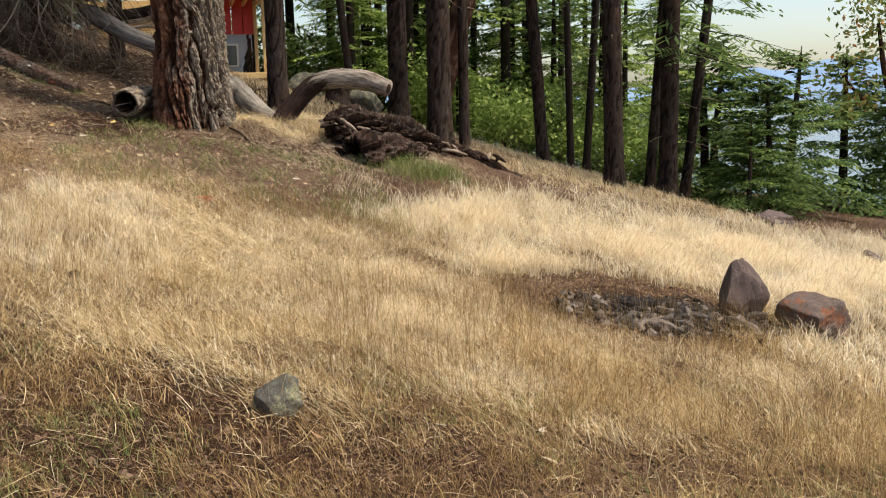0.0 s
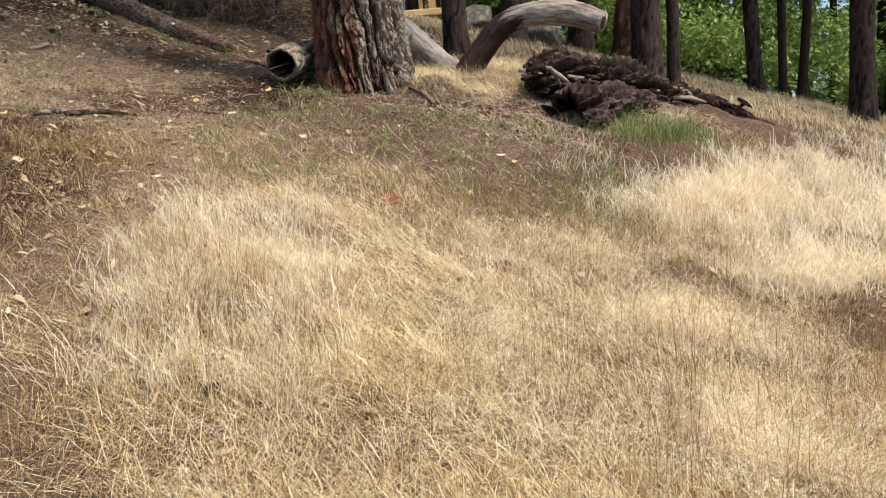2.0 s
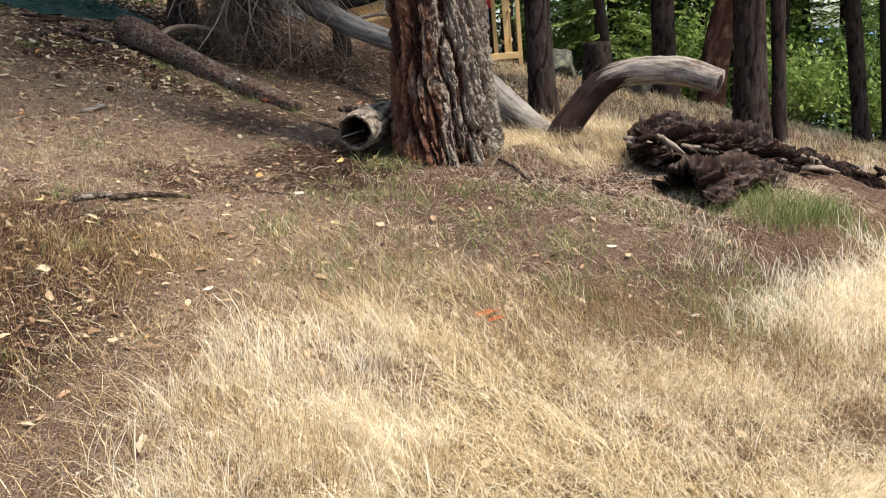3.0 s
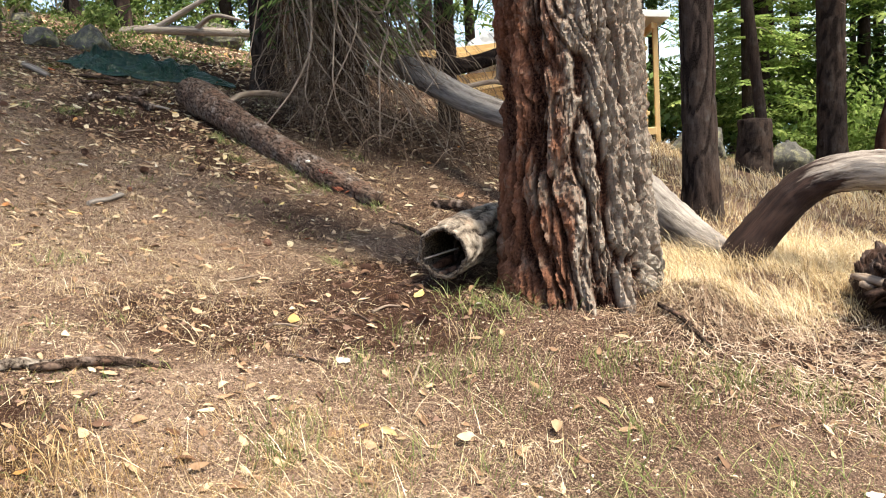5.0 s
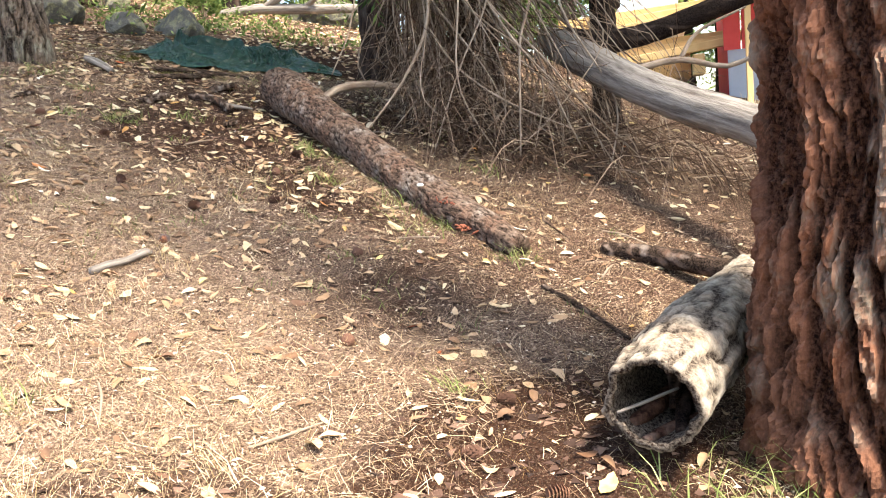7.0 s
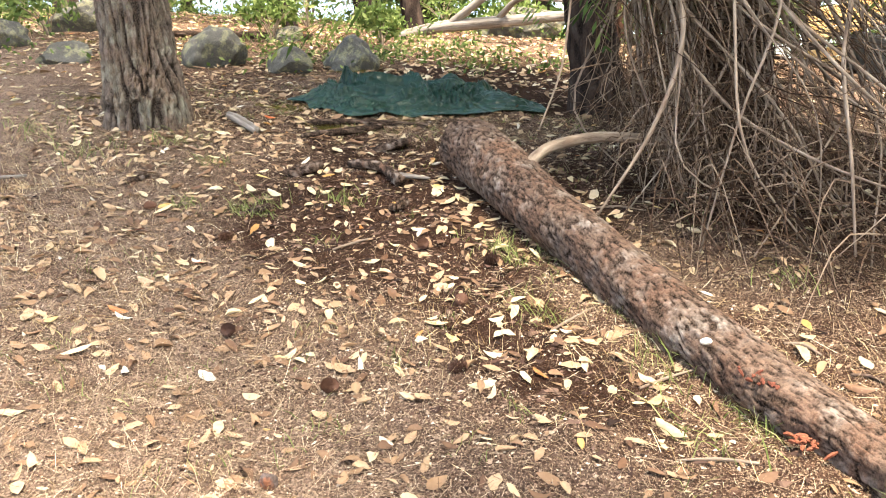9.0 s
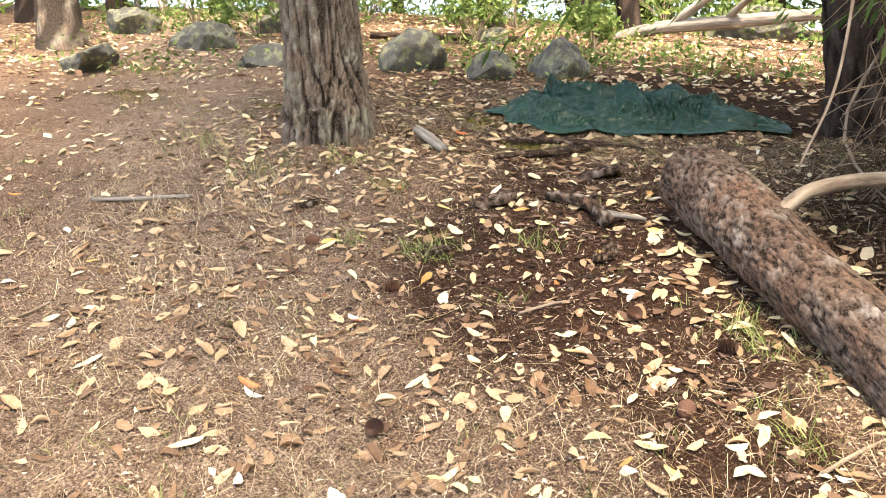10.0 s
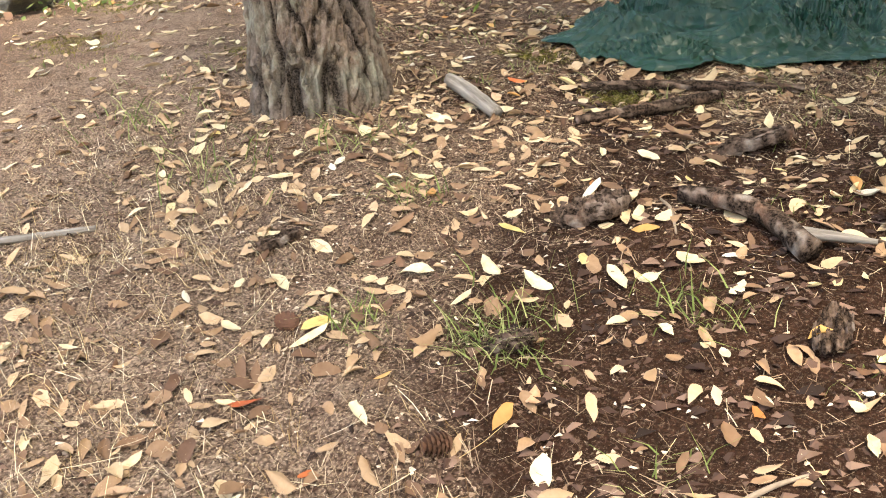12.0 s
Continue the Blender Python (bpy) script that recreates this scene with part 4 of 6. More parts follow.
limb_thing("fallen_branch", [(-0.72, 13.25, 1.76, 0.05), (-0.45, 13.1, 1.74, 0.06), (-0.15, 12.9, 1.70, 0.055), (0.1, 12.75, 1.66, 0.04)], LOG_BARK, "short piece of dead wood behind the hollow log", 14, 24, flaky(0.2, 0.05, 3.0), category="branch")
limb_thing("arched_log", [(1.42, 12.12, 1.06, 0.17), (1.52, 12.12, 1.30, 0.155), (1.76, 12.1, 1.60, 0.14), (1.98, 12.06, 1.82, 0.135), (2.22, 11.96, 1.91, 0.13), (2.46, 11.8, 1.91, 0.135), (2.70, 11.62, 1.87, 0.135), (2.93, 11.42, 1.76, 0.12)],
           ARCH_WOOD, "bare weathered log arching out of the ground", 48, 90, flaky(0.10, 0.10, 7.0))
limb_thing("weathered_log", [(0.86, 14.5, 1.96, 0.16), (1.05, 14.1, 1.84, 0.17), (1.22, 13.2, 1.58, 0.16), (1.36, 12.5, 1.42, 0.13), (1.5, 12.1, 1.36, 0.07)],
           GREY_WOOD, "bare silver-grey log leaning down to the arched one", 28, 50, flaky(0.10, 0.09, 9.0))
silver = limb_thing("weathered_log", [(-1.30, 16.2, 3.26, 0.11), (-1.1, 15.8, 3.12, 0.145), (-0.64, 14.98, 2.81, 0.135), (-0.2, 14.22, 2.56, 0.125), (0.24, 13.5, 2.36, 0.12), (0.6, 12.9, 2.1, 0.11), (0.9, 12.4, 1.8, 0.10)],
                    GREY_WOOD, "silver-grey fallen trunk with a dark fork", 36, 70, flaky(0.10, 0.12, 11.0))
stub(silver, [(-1.15, 16.0, 3.2, 0.13), (-0.75, 16.02, 3.16, 0.10), (-0.3, 16.0, 3.22, 0.09), (0.2, 15.95, 3.36, 0.085), (0.8, 15.9, 3.5, 0.06)], DARK_BARK, "fork", "dark bark-covered fork", 16, 30)
stub(silver, [(-0.6, 14.95, 2.84, 0.03), (-0.2, 15.1, 2.9, 0.025), (0.15, 15.2, 2.82, 0.02), (0.5, 15.1, 2.95, 0.012)], ROOT_WOOD)
stub(silver, [(-0.2, 15.1, 2.9, 0.02), (-0.05, 15.2, 3.1, 0.014), (0.3, 15.3, 3.25, 0.008)], ROOT_WOOD)


def rotten():
    base = thing("rotten_log", 2.1, 10.9, gz(2.1, 10.9), "big dark rotting log with a black hollow end", "log")
    o = base.location
    rel = lambda seed: (lambda a, s, r: (lambda f, h: (f + 0.34 * noise.noise((math.cos(a) * 2.2, math.sin(a) * 2.2, s * 2.4 + seed)) + 0.16 * noise.noise((math.cos(a) * 9, math.sin(a) * 9, s * 5 + seed)), h))(*plated(0.75, seed, 9.0)(a, s, r)))
    local = lambda rows: [(a - o.x, b - o.y, c - o.z, r) for a, b, c, r in rows]
    v, f, at = tube(local([(2.05, 11.15, 1.12, 0.26), (2.35, 11.15, 1.16, 0.34), (2.8, 11.3, 1.05, 0.33), (3.3, 11.5, 0.92, 0.29), (3.9, 11.75, 0.72, 0.25), (4.5, 11.8, 0.5, 0.18), (4.98, 11.72, 0.36, 0.08)]), 130, 280, rel(3.3))
    part("trunk", mesh_of("trunk", v, f, ROT, False, attrs=at), base)
    v, f, at = tube(local([(2.2, 10.3, 0.90, 0.27), (2.45, 10.5, 0.88, 0.29), (2.8, 10.75, 0.86, 0.27), (3.3, 11.1, 0.75, 0.2)]), 60, 60, rel(8.1), True, 0.8)
    part("hollow_end", mesh_of("hollow_end", v, f, ROT, False, attrs=at), base, "black hollow of crumbling wood")
    r = np.random.default_rng(12)
    for q in range(80):
        x, y = 2.0 + 2.7 * r.random() ** 1.2, 0
        y = 10.55 + 0.42 * (x - 2.1) + 0.5 * r.random()
        z = 1.24 - 0.24 * (x - 2.1) + 0.12 * r.random()
        L, a = 0.08 + 0.26 * r.random(), r.normal(0.3, 0.7)
        d = np.array([math.cos(a), math.sin(a), -0.25 + 0.3 * r.normal()])
        sv, sf, sa = tube(local([(*(np.array([x, y, z]) - d * L / 2), 0.02), (x, y, z + 0.01, 0.03), (*(np.array([x, y, z]) + d * L / 2), 0.008)]), 6, 6, flaky(0.5, 0.03, q))
        part("splinter", mesh_of("splinter", sv, sf, ROT if q % 3 else ROOT_WOOD, attrs=sa), base)


rotten()
twig_rows = [(2.02, 10.93, 0.99, 0.022), (2.2, 10.95, 1.01, 0.026), (2.34, 10.97, 1.0, 0.028), (2.5, 10.93, 1.04, 0.024), (2.62, 10.95, 1.06, 0.012)]
tw = limb_thing("dead_branch", twig_rows, GREY_WOOD, "forked bleached branch on the rotten log", 8, 16, category="branch", pname="stick")
stub(tw, [(2.34, 10.97, 1.0, 0.02), (2.36, 10.96, 1.06, 0.014), (2.37, 10.95, 1.1, 0.006)], GREY_WOOD)


def stump(x, y, r0, h, label, mat, seed):
    base = thing("tree_stump", x, y, gz(x, y), label, "stump")
    v, f, at = tube([(0, 0, -0.2, r0 * 1.35), (0, 0, 0.05, r0 * 1.15), (0.02, 0, h * 0.5, r0), (0.03, 0, h, r0 * 0.96)], 28, 24, furrows(0.25, 0.1, 0.4, seed))
    part("trunk", mesh_of("trunk", v, f, mat, attrs=at), base)


stump(3.72, 20.2, 0.26, 0.85, "old brown stump beside a pale rock", DARK_BARK, 4)


# ---- the dead conifer skirt by the silver log ----
def thicket():
    r = np.random.default_rng(17)
    x0, y0 = -1.98, 16.55
    base = thing("dead_branched_fir", x0, y0, gz(x0, y0), "fir with a dense skirt of drooping dead branches", "tree")
    z0 = base.location.z
    for dx, dy, rr, ln in ((-1.4, 1.25, 0.2, (0.2, 0)), (-0.1, 0.1, 0.22, (0.3, 0.2))):
        v, f, at = stem(14, rr, ln, 1.3, 40, 80, furrows(0.18, 0.07, 0.3, 5 + dx))
        v = v + np.array([dx, dy, gz(x0 + dx, y0 + dy) - z0])
        part("trunk", mesh_of("trunk", v, f, DARK_BARK if dx < 0 else RED_BARK, attrs=at), base)

    def drooping(a, top, reach, rad, wob, foot=0.0, curl=1.8):
        p = []
        kink = r.normal(0, 0.22)
        for u in (0, 0.15, 0.32, 0.5, 0.68, 0.85, 1.0):
            rr = reach * (1 - (1 - u) ** curl)
            b = a + kink * math.sin(u * 4)
            px, py = math.cos(b) * rr - 0.25 - 0.1 * (1 - u), math.sin(b) * rr - 0.35
            g = gz(x0 + px, y0 + py) - z0
            z = top * (1 - u ** 1.6) + (g + foot) * u ** 1.6
            p.append((px + r.normal(0, wob) * u, py + r.normal(0, wob) * u, max(z + r.normal(0, wob * 0.5) * u, g + 0.015), rad * (1.05 - 0.75 * u)))
        return p

    def heading(spread):
        # dense in front, thin towards the log, long towards the silver trunk
        a = -math.pi / 2 + r.normal(0.32, spread)
        reach = 1.0 + 0.75 * max(0.0, min(1.0, (a + math.pi / 2) / 1.0)) - 0.45 * max(0.0, min(1.0, (-math.pi / 2 + 0.25 - a) / 0.7))
        return a, reach
    cv, cf, lines = crown(15, 4.2, 3.6, 130, 7, r)
    part("crown", mesh_of("crown", cv, cf, NEEDLES, False), base)
    # the thick, bleached branches
    for q in range(110):
        a, far = heading(0.85)
        rows = drooping(a, 1.1 + 1.3 * r.random(), far * (0.5 + 0.85 * r.random()), 0.008 + 0.014 * r.random() ** 2, 0.12, 0.06, 1.1 + 0.9 * r.random())
        v, f, at = tube(rows, 6, 26)
        part("branch", mesh_of("branch", v, f, ROOT_WOOD, attrs=at), base)
    fine = []
    for q in range(520):
        a, far = heading(0.85)
        big = r.random() < 0.4
        rows = drooping(a, 0.5 + 1.9 * r.random(), far * (0.3 + 1.0 * r.random()), 0.006 if big else 0.0035, 0.16, 0.5 * r.random() ** 2, 1.2 + 1.2 * r.random())
        fine.append(tube(rows, 3, 12, None, False))
        for z in range(2):
            k = rows[3 + z * 2]
            b = a + r.normal(0, 1.1)
            L = 0.12 + 0.3 * r.random()
            fine.append(tube([(k[0], k[1], k[2], 0.0035), (k[0] + L * 0.5 * math.cos(b), k[1] + L * 0.5 * math.sin(b), k[2] - 0.06 * r.random(), 0.0028), (k[0] + L * math.cos(b), k[1] + L * math.sin(b), max(k[2] - 0.25 * r.random(), gz(x0 + k[0], y0 + k[1]) - z0), 0.0016)], 3, 5, None, False))
    for q in range(330):
        px, py = -0.4 + 2.8 * r.random(), -0.75 - 1.15 * r.random()
        g = gz(x0 + px, y0 + py) - z0
        a, L = r.normal(-0.5, 1.0), 0.25 + 0.6 * r.random()
        h = 0.35 * r.random() ** 2
        fine.append(tube([(px, py, g + h + 0.1, 0.005), (px + L * 0.5 * math.cos(a), py + L * 0.5 * math.sin(a), g + h + 0.05 + 0.1 * r.random(), 0.004), (px + L * math.cos(a), py + L * math.sin(a), gz(x0 + px + L * math.cos(a), y0 + py + L * math.sin(a)) - z0 + 0.02, 0.002)], 3, 6, None, False))
    v, f, at = join(fine)
    tagged(part("dead_twig_tangle", mesh_of("dead_twig_tangle", v, f, ROOT_DARK, attrs=at), base), "tangle of thin brown dead twigs", kind="stuff")
    # the long loops that hang out in front
    for rows in ([(-0.15, -1.2, 1.7, 0.03), (-0.12, -1.4, 1.15, 0.028), (-0.14, -1.5, 0.75, 0.026), (-0.3, -1.7, 0.35, 0.02), (-0.55, -1.95, -0.02, 0.012)],
                 [(-0.14, -1.45, 0.75, 0.018), (0.1, -1.55, 0.4, 0.016), (0.5, -1.75, 0.1, 0.013), (1.0, -1.9, -0.15, 0.008)],
                 [(0.2, -1.1, 1.6, 0.03), (0.42, -1.3, 1.2, 0.03), (0.62, -1.3, 1.12, 0.028), (0.72, -1.2, 1.35, 0.022), (0.7, -1.1, 1.7, 0.015)],
                 [(-0.7, -1.0, 1.8, 0.014), (-0.72, -1.3, 1.3, 0.013), (-0.8, -1.45, 0.8, 0.012), (-0.95, -1.55, 0.45, 0.009)],
                 [(0.9, -1.0, 0.9, 0.014), (1.2, -1.3, 0.45, 0.012), (1.7, -1.5, 0.1, 0.009), (2.2, -1.6, -0.1, 0.006)]):
        rows = [(a, b, c, d * 0.55) for a, b, c, d in rows]
        v, f, at = tube(rows, 8, 30, flaky(0.15, 0.03, rows[0][0]))
        part("branch", mesh_of("branch", v, f, ROOT_WOOD, attrs=at), base)
    n = 420
    v, f = sprays(np.stack([r.normal(0.7, 1.1, n), -0.5 + r.normal(0, 0.6, n), 1.35 + 2.0 * r.random(n)], -1), np.stack([r.normal(0, 1, n), r.normal(-0.4, 0.6, n), r.normal(-0.5, 0.3, n)], -1), 0.3 + 0.4 * r.random(n), 0.012, 0.2, 9, r)
    part("needles", mesh_of("needles", v, f, NEEDLES, False), base, "sparse green fir sprays")


thicket()


# ---- the tarpaulin ----
PLEATS = [(0.35, 0.50, 0.17), (-0.2, 0.62, 0.13), (0.9, 0.42, 0.11), (-0.75, 0.36, 0.08), (0.15, 0.22, 0.05), (-0.45, 0.16, 0.04), (1.3, 0.18, 0.04)]


def tarp():
    m = material("green_tarpaulin", 0.34, 0.22)
    k = Nodes(m)
    c = k.mix(k.noise(5, 6, 0.7), (0.004, 0.020, 0.012), (0.010, 0.042, 0.026))
    c = k.mix(k.ramp(k.noise(14, 6, 0.75), [(0.62, (0,) * 3), (0.76, (0.4,) * 3)]), c, (0.075, 0.095, 0.08))
    k.colour(c)
    creases = k.make("TexVoronoi", Scale=4.2)
    k.link(k.coords(), creases.inputs["Vector"])
    fine = k.make("TexVoronoi", Scale=11.0)
    k.link(k.coords(), fine.inputs["Vector"])
    k.bump(k.mix(0.35, creases.outputs["Distance"], fine.outputs["Distance"]), 0.9, 0.09)
    base = thing("tarpaulin", -5.0, 17.3, gz(-5.0, 17.3), "crumpled dark green plastic tarpaulin lying on the ground", "tarpaulin")
    n, mm = 190, 150
    u, w = np.meshgrid(np.linspace(0, 1, n), np.linspace(0, 1, mm), indexing="ij")
    ang, rad = 2 * np.pi * u, w
    lim = 1.0 + 0.10 * np.sin(3 * ang + 1) + 0.07 * np.sin(7 * ang) + 0.04 * np.sin(13 * ang + 2)
    x = -5.06 + rad * lim * (0.88 * np.cos(ang)) + 0.35 * rad ** 2 * np.clip(np.cos(ang + 0.1), 0, 1) ** 10 * 0.9
    y = 17.34 + rad * lim * (0.86 * np.sin(ang)) + 0.12 * np.cos(ang) * rad
    z = np.zeros_like(x)
    for i in range(n):
        for j in range(mm):
            # sharp slack folds that fan out and cross
            px, py = x[i, j], y[i, j]
            warp = 0.25 * noise.noise((px * 1.1, py * 1.1, 4.0))
            h = 0.05 + 0.09 * noise.noise((px * 1.3, py * 1.3, 5.0))
            for turn, wave, high in PLEATS:
                c0, s0 = math.cos(turn + warp), math.sin(turn + warp)
                fold = 1 - min(1.0, abs(noise.noise(((px * c0 + py * s0) * 0.8, (py * c0 - px * s0) / wave, turn * 7))) * 4.2)
                h += high * fold ** 1.5 * max(0.15, 0.55 + noise.noise((px * 1.6 + turn * 5, py * 1.6, 2.0)))
            h += 0.06 * math.exp(-((px + 4.75) / 0.14) ** 2 - ((py - 17.85) / 0.2) ** 2)
            h = max(h * 0.72, 0.0)
            z[i, j] = h * min(1.0, (1.02 - rad[i, j]) * 2.2 + 0.12)
    z = z + land(x, y) + 0.012
    x = x + 0.03 * np.sin(9 * y + 3 * x)
    v = np.stack([x - base.location.x, y - base.location.y, z - base.location.z], -1).reshape(-1, 3)
    i, j = np.meshgrid(np.arange(n - 1), np.arange(mm - 1), indexing="ij")
    f = np.stack([i * mm + j, (i + 1) * mm + j, (i + 1) * mm + j + 1, i * mm + j + 1], -1).reshape(-1, 4)
    ob = part("sheet", mesh_of("sheet", v, f, m, False), base)
    ob.modifiers.new("thickness", "SOLIDIFY").thickness = 0.003


tarp()


# ---- rocks ----
def rock(x, y, size, mat, label, seed, turn=0.0, sunk=0.25, cuts=7, group="rocks", taper=0.0):
    r = np.random.default_rng(seed)
    bm = bmesh.new()
    bmesh.ops.create_icosphere(bm, subdivisions=5, radius=1.0)
    planes = [(lambda d: (d / np.linalg.norm(d), 0.5 + 0.38 * r.random()))(r.normal(0, 1, 3)) for q in range(cuts)]
    for v in bm.verts:
        p = np.array(v.co)
        for d, lim in planes:
            over = p @ d - lim
            if over > 0:
                p = p - d * over * 0.93
        k = 1 + 0.13 * noise.fractal(Vector(p * 1.7) + Vector((seed, 0, 0)), 0.9, 2.0, 5) + 0.02 * noise.noise(Vector(p * 9))
        v.co = Vector(p * k)
        v.co.xy *= 1 - taper * max(0.0, v.co.z)
        v.co.x *= size[0]
        v.co.y *= size[1]
        v.co.z *= size[2]
    me = bpy.data.meshes.new("rock")
    bm.to_mesh(me)
    bm.free()
    for p in me.polygons:
        p.use_smooth = True
    me.materials.append(mat)
    ob = new("rock", me)
    ob.matrix_world = pose(x, y, gz(x, y) + size[2] * (1 - 2 * sunk) * 0.9, 0, 0, turn)
    return tagged(ob, label, "rock", group)


rock(5.02, 6.36, (0.32, 0.28, 0.37), BROWN_ROCK, "pointed brown boulder beside the fire pit", 5, 20, 0.29, 8, taper=0.6)
rock(5.38, 5.80, (0.34, 0.30, 0.26), RUST_ROCK, "rust-stained boulder beside the fire pit", 9, -25, 0.26, 15)
rock(0.56, 3.52, (0.125, 0.11, 0.12), ROCK, "small grey lichened rock in the grass", 11, 30, 0.25)
rock(9.4, 9.5, (0.16, 0.14, 0.16), BROWN_ROCK, "small brown rock in the dry grass", 14, 0, 0.2)
rock(10.5, 13.3, (0.6, 0.35, 0.25), BROWN_ROCK, "low weathered rock in the dry grass", 16, 20, 0.3)
for i, (x, y, a, b, h, t) in enumerate([(-7.8, 18.2, 0.40, 0.32, 0.36, 10), (-6.85, 18.25, 0.24, 0.2, 0.24, 50), (-6.45, 18.75, 0.42, 0.3, 0.32, -20), (-9.3, 17.5, 0.36, 0.25, 0.2, 30), (-10.8, 16.25, 0.62, 0.3, 0.26, -28), (-11.1, 18.0, 0.5, 0.3, 0.3, 15),
                                        (-8.5, 20.6, 0.38, 0.25, 0.17, 0), (-11.6, 19.8, 0.6, 0.4, 0.4, 40), (-9.7, 18.9, 0.3, 0.22, 0.22, 70), (-13.4, 18.4, 0.5, 0.4, 0.4, 10), (-6.4, 24.3, 0.7, 0.4, 0.35, 20), (4.4, 20.7, 0.5, 0.36, 0.48, 0), (3.1, 21.2, 0.55, 0.4, 0.4, 0)]):
    rock(x, y, (a, b, h), ROCK, "grey lichened rock among fallen leaves" if i < 11 else "pale grey boulder beside the old stump", 20 + i, t, 0.44 if i < 10 else 0.28)


# ---- the timber hut through the trees ----
def hut():
    red = material("red_boards", 0.7)
    k = Nodes(red)
    k.colour(k.mix(k.noise(6, 4, 0.6), (0.55, 0.05, 0.05), (0.66, 0.10, 0.09)))
    timber = material("raw_timber", 0.65)
    k = Nodes(timber)
    k.colour(k.mix(k.noise(5, 5, 0.6, (1, 1, 0.1)), (0.55, 0.34, 0.13), (0.78, 0.56, 0.27)))
    blue = material("grey_blue_panel", 0.6)
    k = Nodes(blue)
    k.colour(k.mix(k.noise(4, 4, 0.6), (0.34, 0.38, 0.44), (0.48, 0.52, 0.58)))
    white = material("white_trim", 0.6)
    k = Nodes(white)
    k.colour(k.mix(k.noise(8, 4, 0.6), (0.72, 0.70, 0.62), (0.84, 0.82, 0.76)))
    dark = material("dark_pane", 0.1, 0.6)
    Nodes(dark).bsdf.inputs["Base Color"].default_value = (0.03, 0.035, 0.04, 1)
    x0, y0 = 2.2, 22.6
    base = thing("timber_hut", x0, y0, gz(x0, y0), "small red and blue hut with a raw timber porch", "hut")

    def box(name, x, y, z, a, b, c, mat, parent=base, tilt=0.0, label=""):
        bm = bmesh.new()
        bmesh.ops.create_cube(bm, size=1.0)
        bmesh.ops.scale(bm, vec=(a, b, c), verts=bm.verts)
        bmesh.ops.bevel(bm, geom=bm.edges[:], offset=min(a, b, c) * 0.08, segments=1, affect="EDGES")
        me = bpy.data.meshes.new(name)
        bm.to_mesh(me)
        bm.free()
        me.materials.append(mat)
        ob = part(name, me, parent, label)
        ob.matrix_local = pose(x, y, z, 0, tilt, 0)
        return ob
    box("wall", -0.75, 1.2, 0.75, 1.3, 0.1, 1.0, blue)
    for q in range(5):
        box("board", -1.33 + 0.29 * q, 1.13, 1.72, 0.27, 0.03, 0.95, red)
    box("wall", -1.36, 2.4, 1.1, 0.1, 2.3, 2.2, red)
    win = box("window", -0.65, 1.13, 0.7, 0.36, 0.04, 0.6, white)
    box("pane", 0, -0.02, 0, 0.27, 0.03, 0.5, dark, win)
    for x, y in ((0.1, -0.2), (0.25, 0.5), (0.0, 1.1), (-1.2, -0.2), (0.42, 0.1)):
        box("post", x, y, 1.0, 0.09, 0.09, 2.2, timber)
    for z in (0.45, 1.05, 1.62):
        box("rail", 0.18, 0.4, z, 0.06, 1.6, 0.07, timber)
    for q in range(5):
        box("rafter", -0.9 + 0.3 * q, 0.4, 2.0, 0.06, 1.8, 0.1, timber)
    box("roof", -0.5, 0.9, 2.28, 2.2, 3.0, 0.12, white, tilt=6)
    box("deck", -0.4, 0.4, 0.12, 1.4, 1.9, 0.14, timber)
    lum = thing("timber_stack", -0.55, 24.2, gz(-0.55, 24.2), "stack of sawn orange timber beams", "timber")
    for q in range(6):
        box("beam", 0.1 * (q % 2), 0.18 * (q % 3), 0.35 + 0.22 * (q // 3) + 0.12 * q, 3.2, 0.16, 0.14, timber, lum, -6 + 2 * (q % 3))
    for q in (-1, 1):
        box("block", q * 0.9, 0.15, 0.15, 0.2, 0.5, 0.36, timber, lum)
    bag = thing("white_bag", -0.4, 25.6, gz(-0.4, 25.6), "bulky white sack beyond the timber", "sack")
    bm = bmesh.new()
    bmesh.ops.create_icosphere(bm, subdivisions=4, radius=0.5)
    for v in bm.verts:
        v.co = v.co * (1 + 0.25 * noise.fractal(v.co * 3, 0.8, 2.0, 4))
        v.co.x *= 1.3
        v.co.z = v.co.z * 1.1 + 0.5
    me = bpy.data.meshes.new("sack")
    bm.to_mesh(me)
    bm.free()
    me.materials.append(white)
    ob = part("sack", me, bag)
    ob.location.z = 0.6
    box("pallet", 0, 0, 0.32, 1.3, 0.9, 0.66, timber, bag)


hut()


# ---- grass ----
def scatter(n, x0, x1, y0, y1, weight, r):
    """Places in a stretch of the plan, thinned by a weight between 0 and 1."""
    out = []
    have = 0
    while have < n:
        x, y = x0 + (x1 - x0) * r.random(n), y0 + (y1 - y0) * r.random(n)
        keep = r.random(n) < weight(x, y)
        out.append(np.stack([x[keep], y[keep]], -1))
        have += keep.sum()
    return np.concatenate(out)[:n]


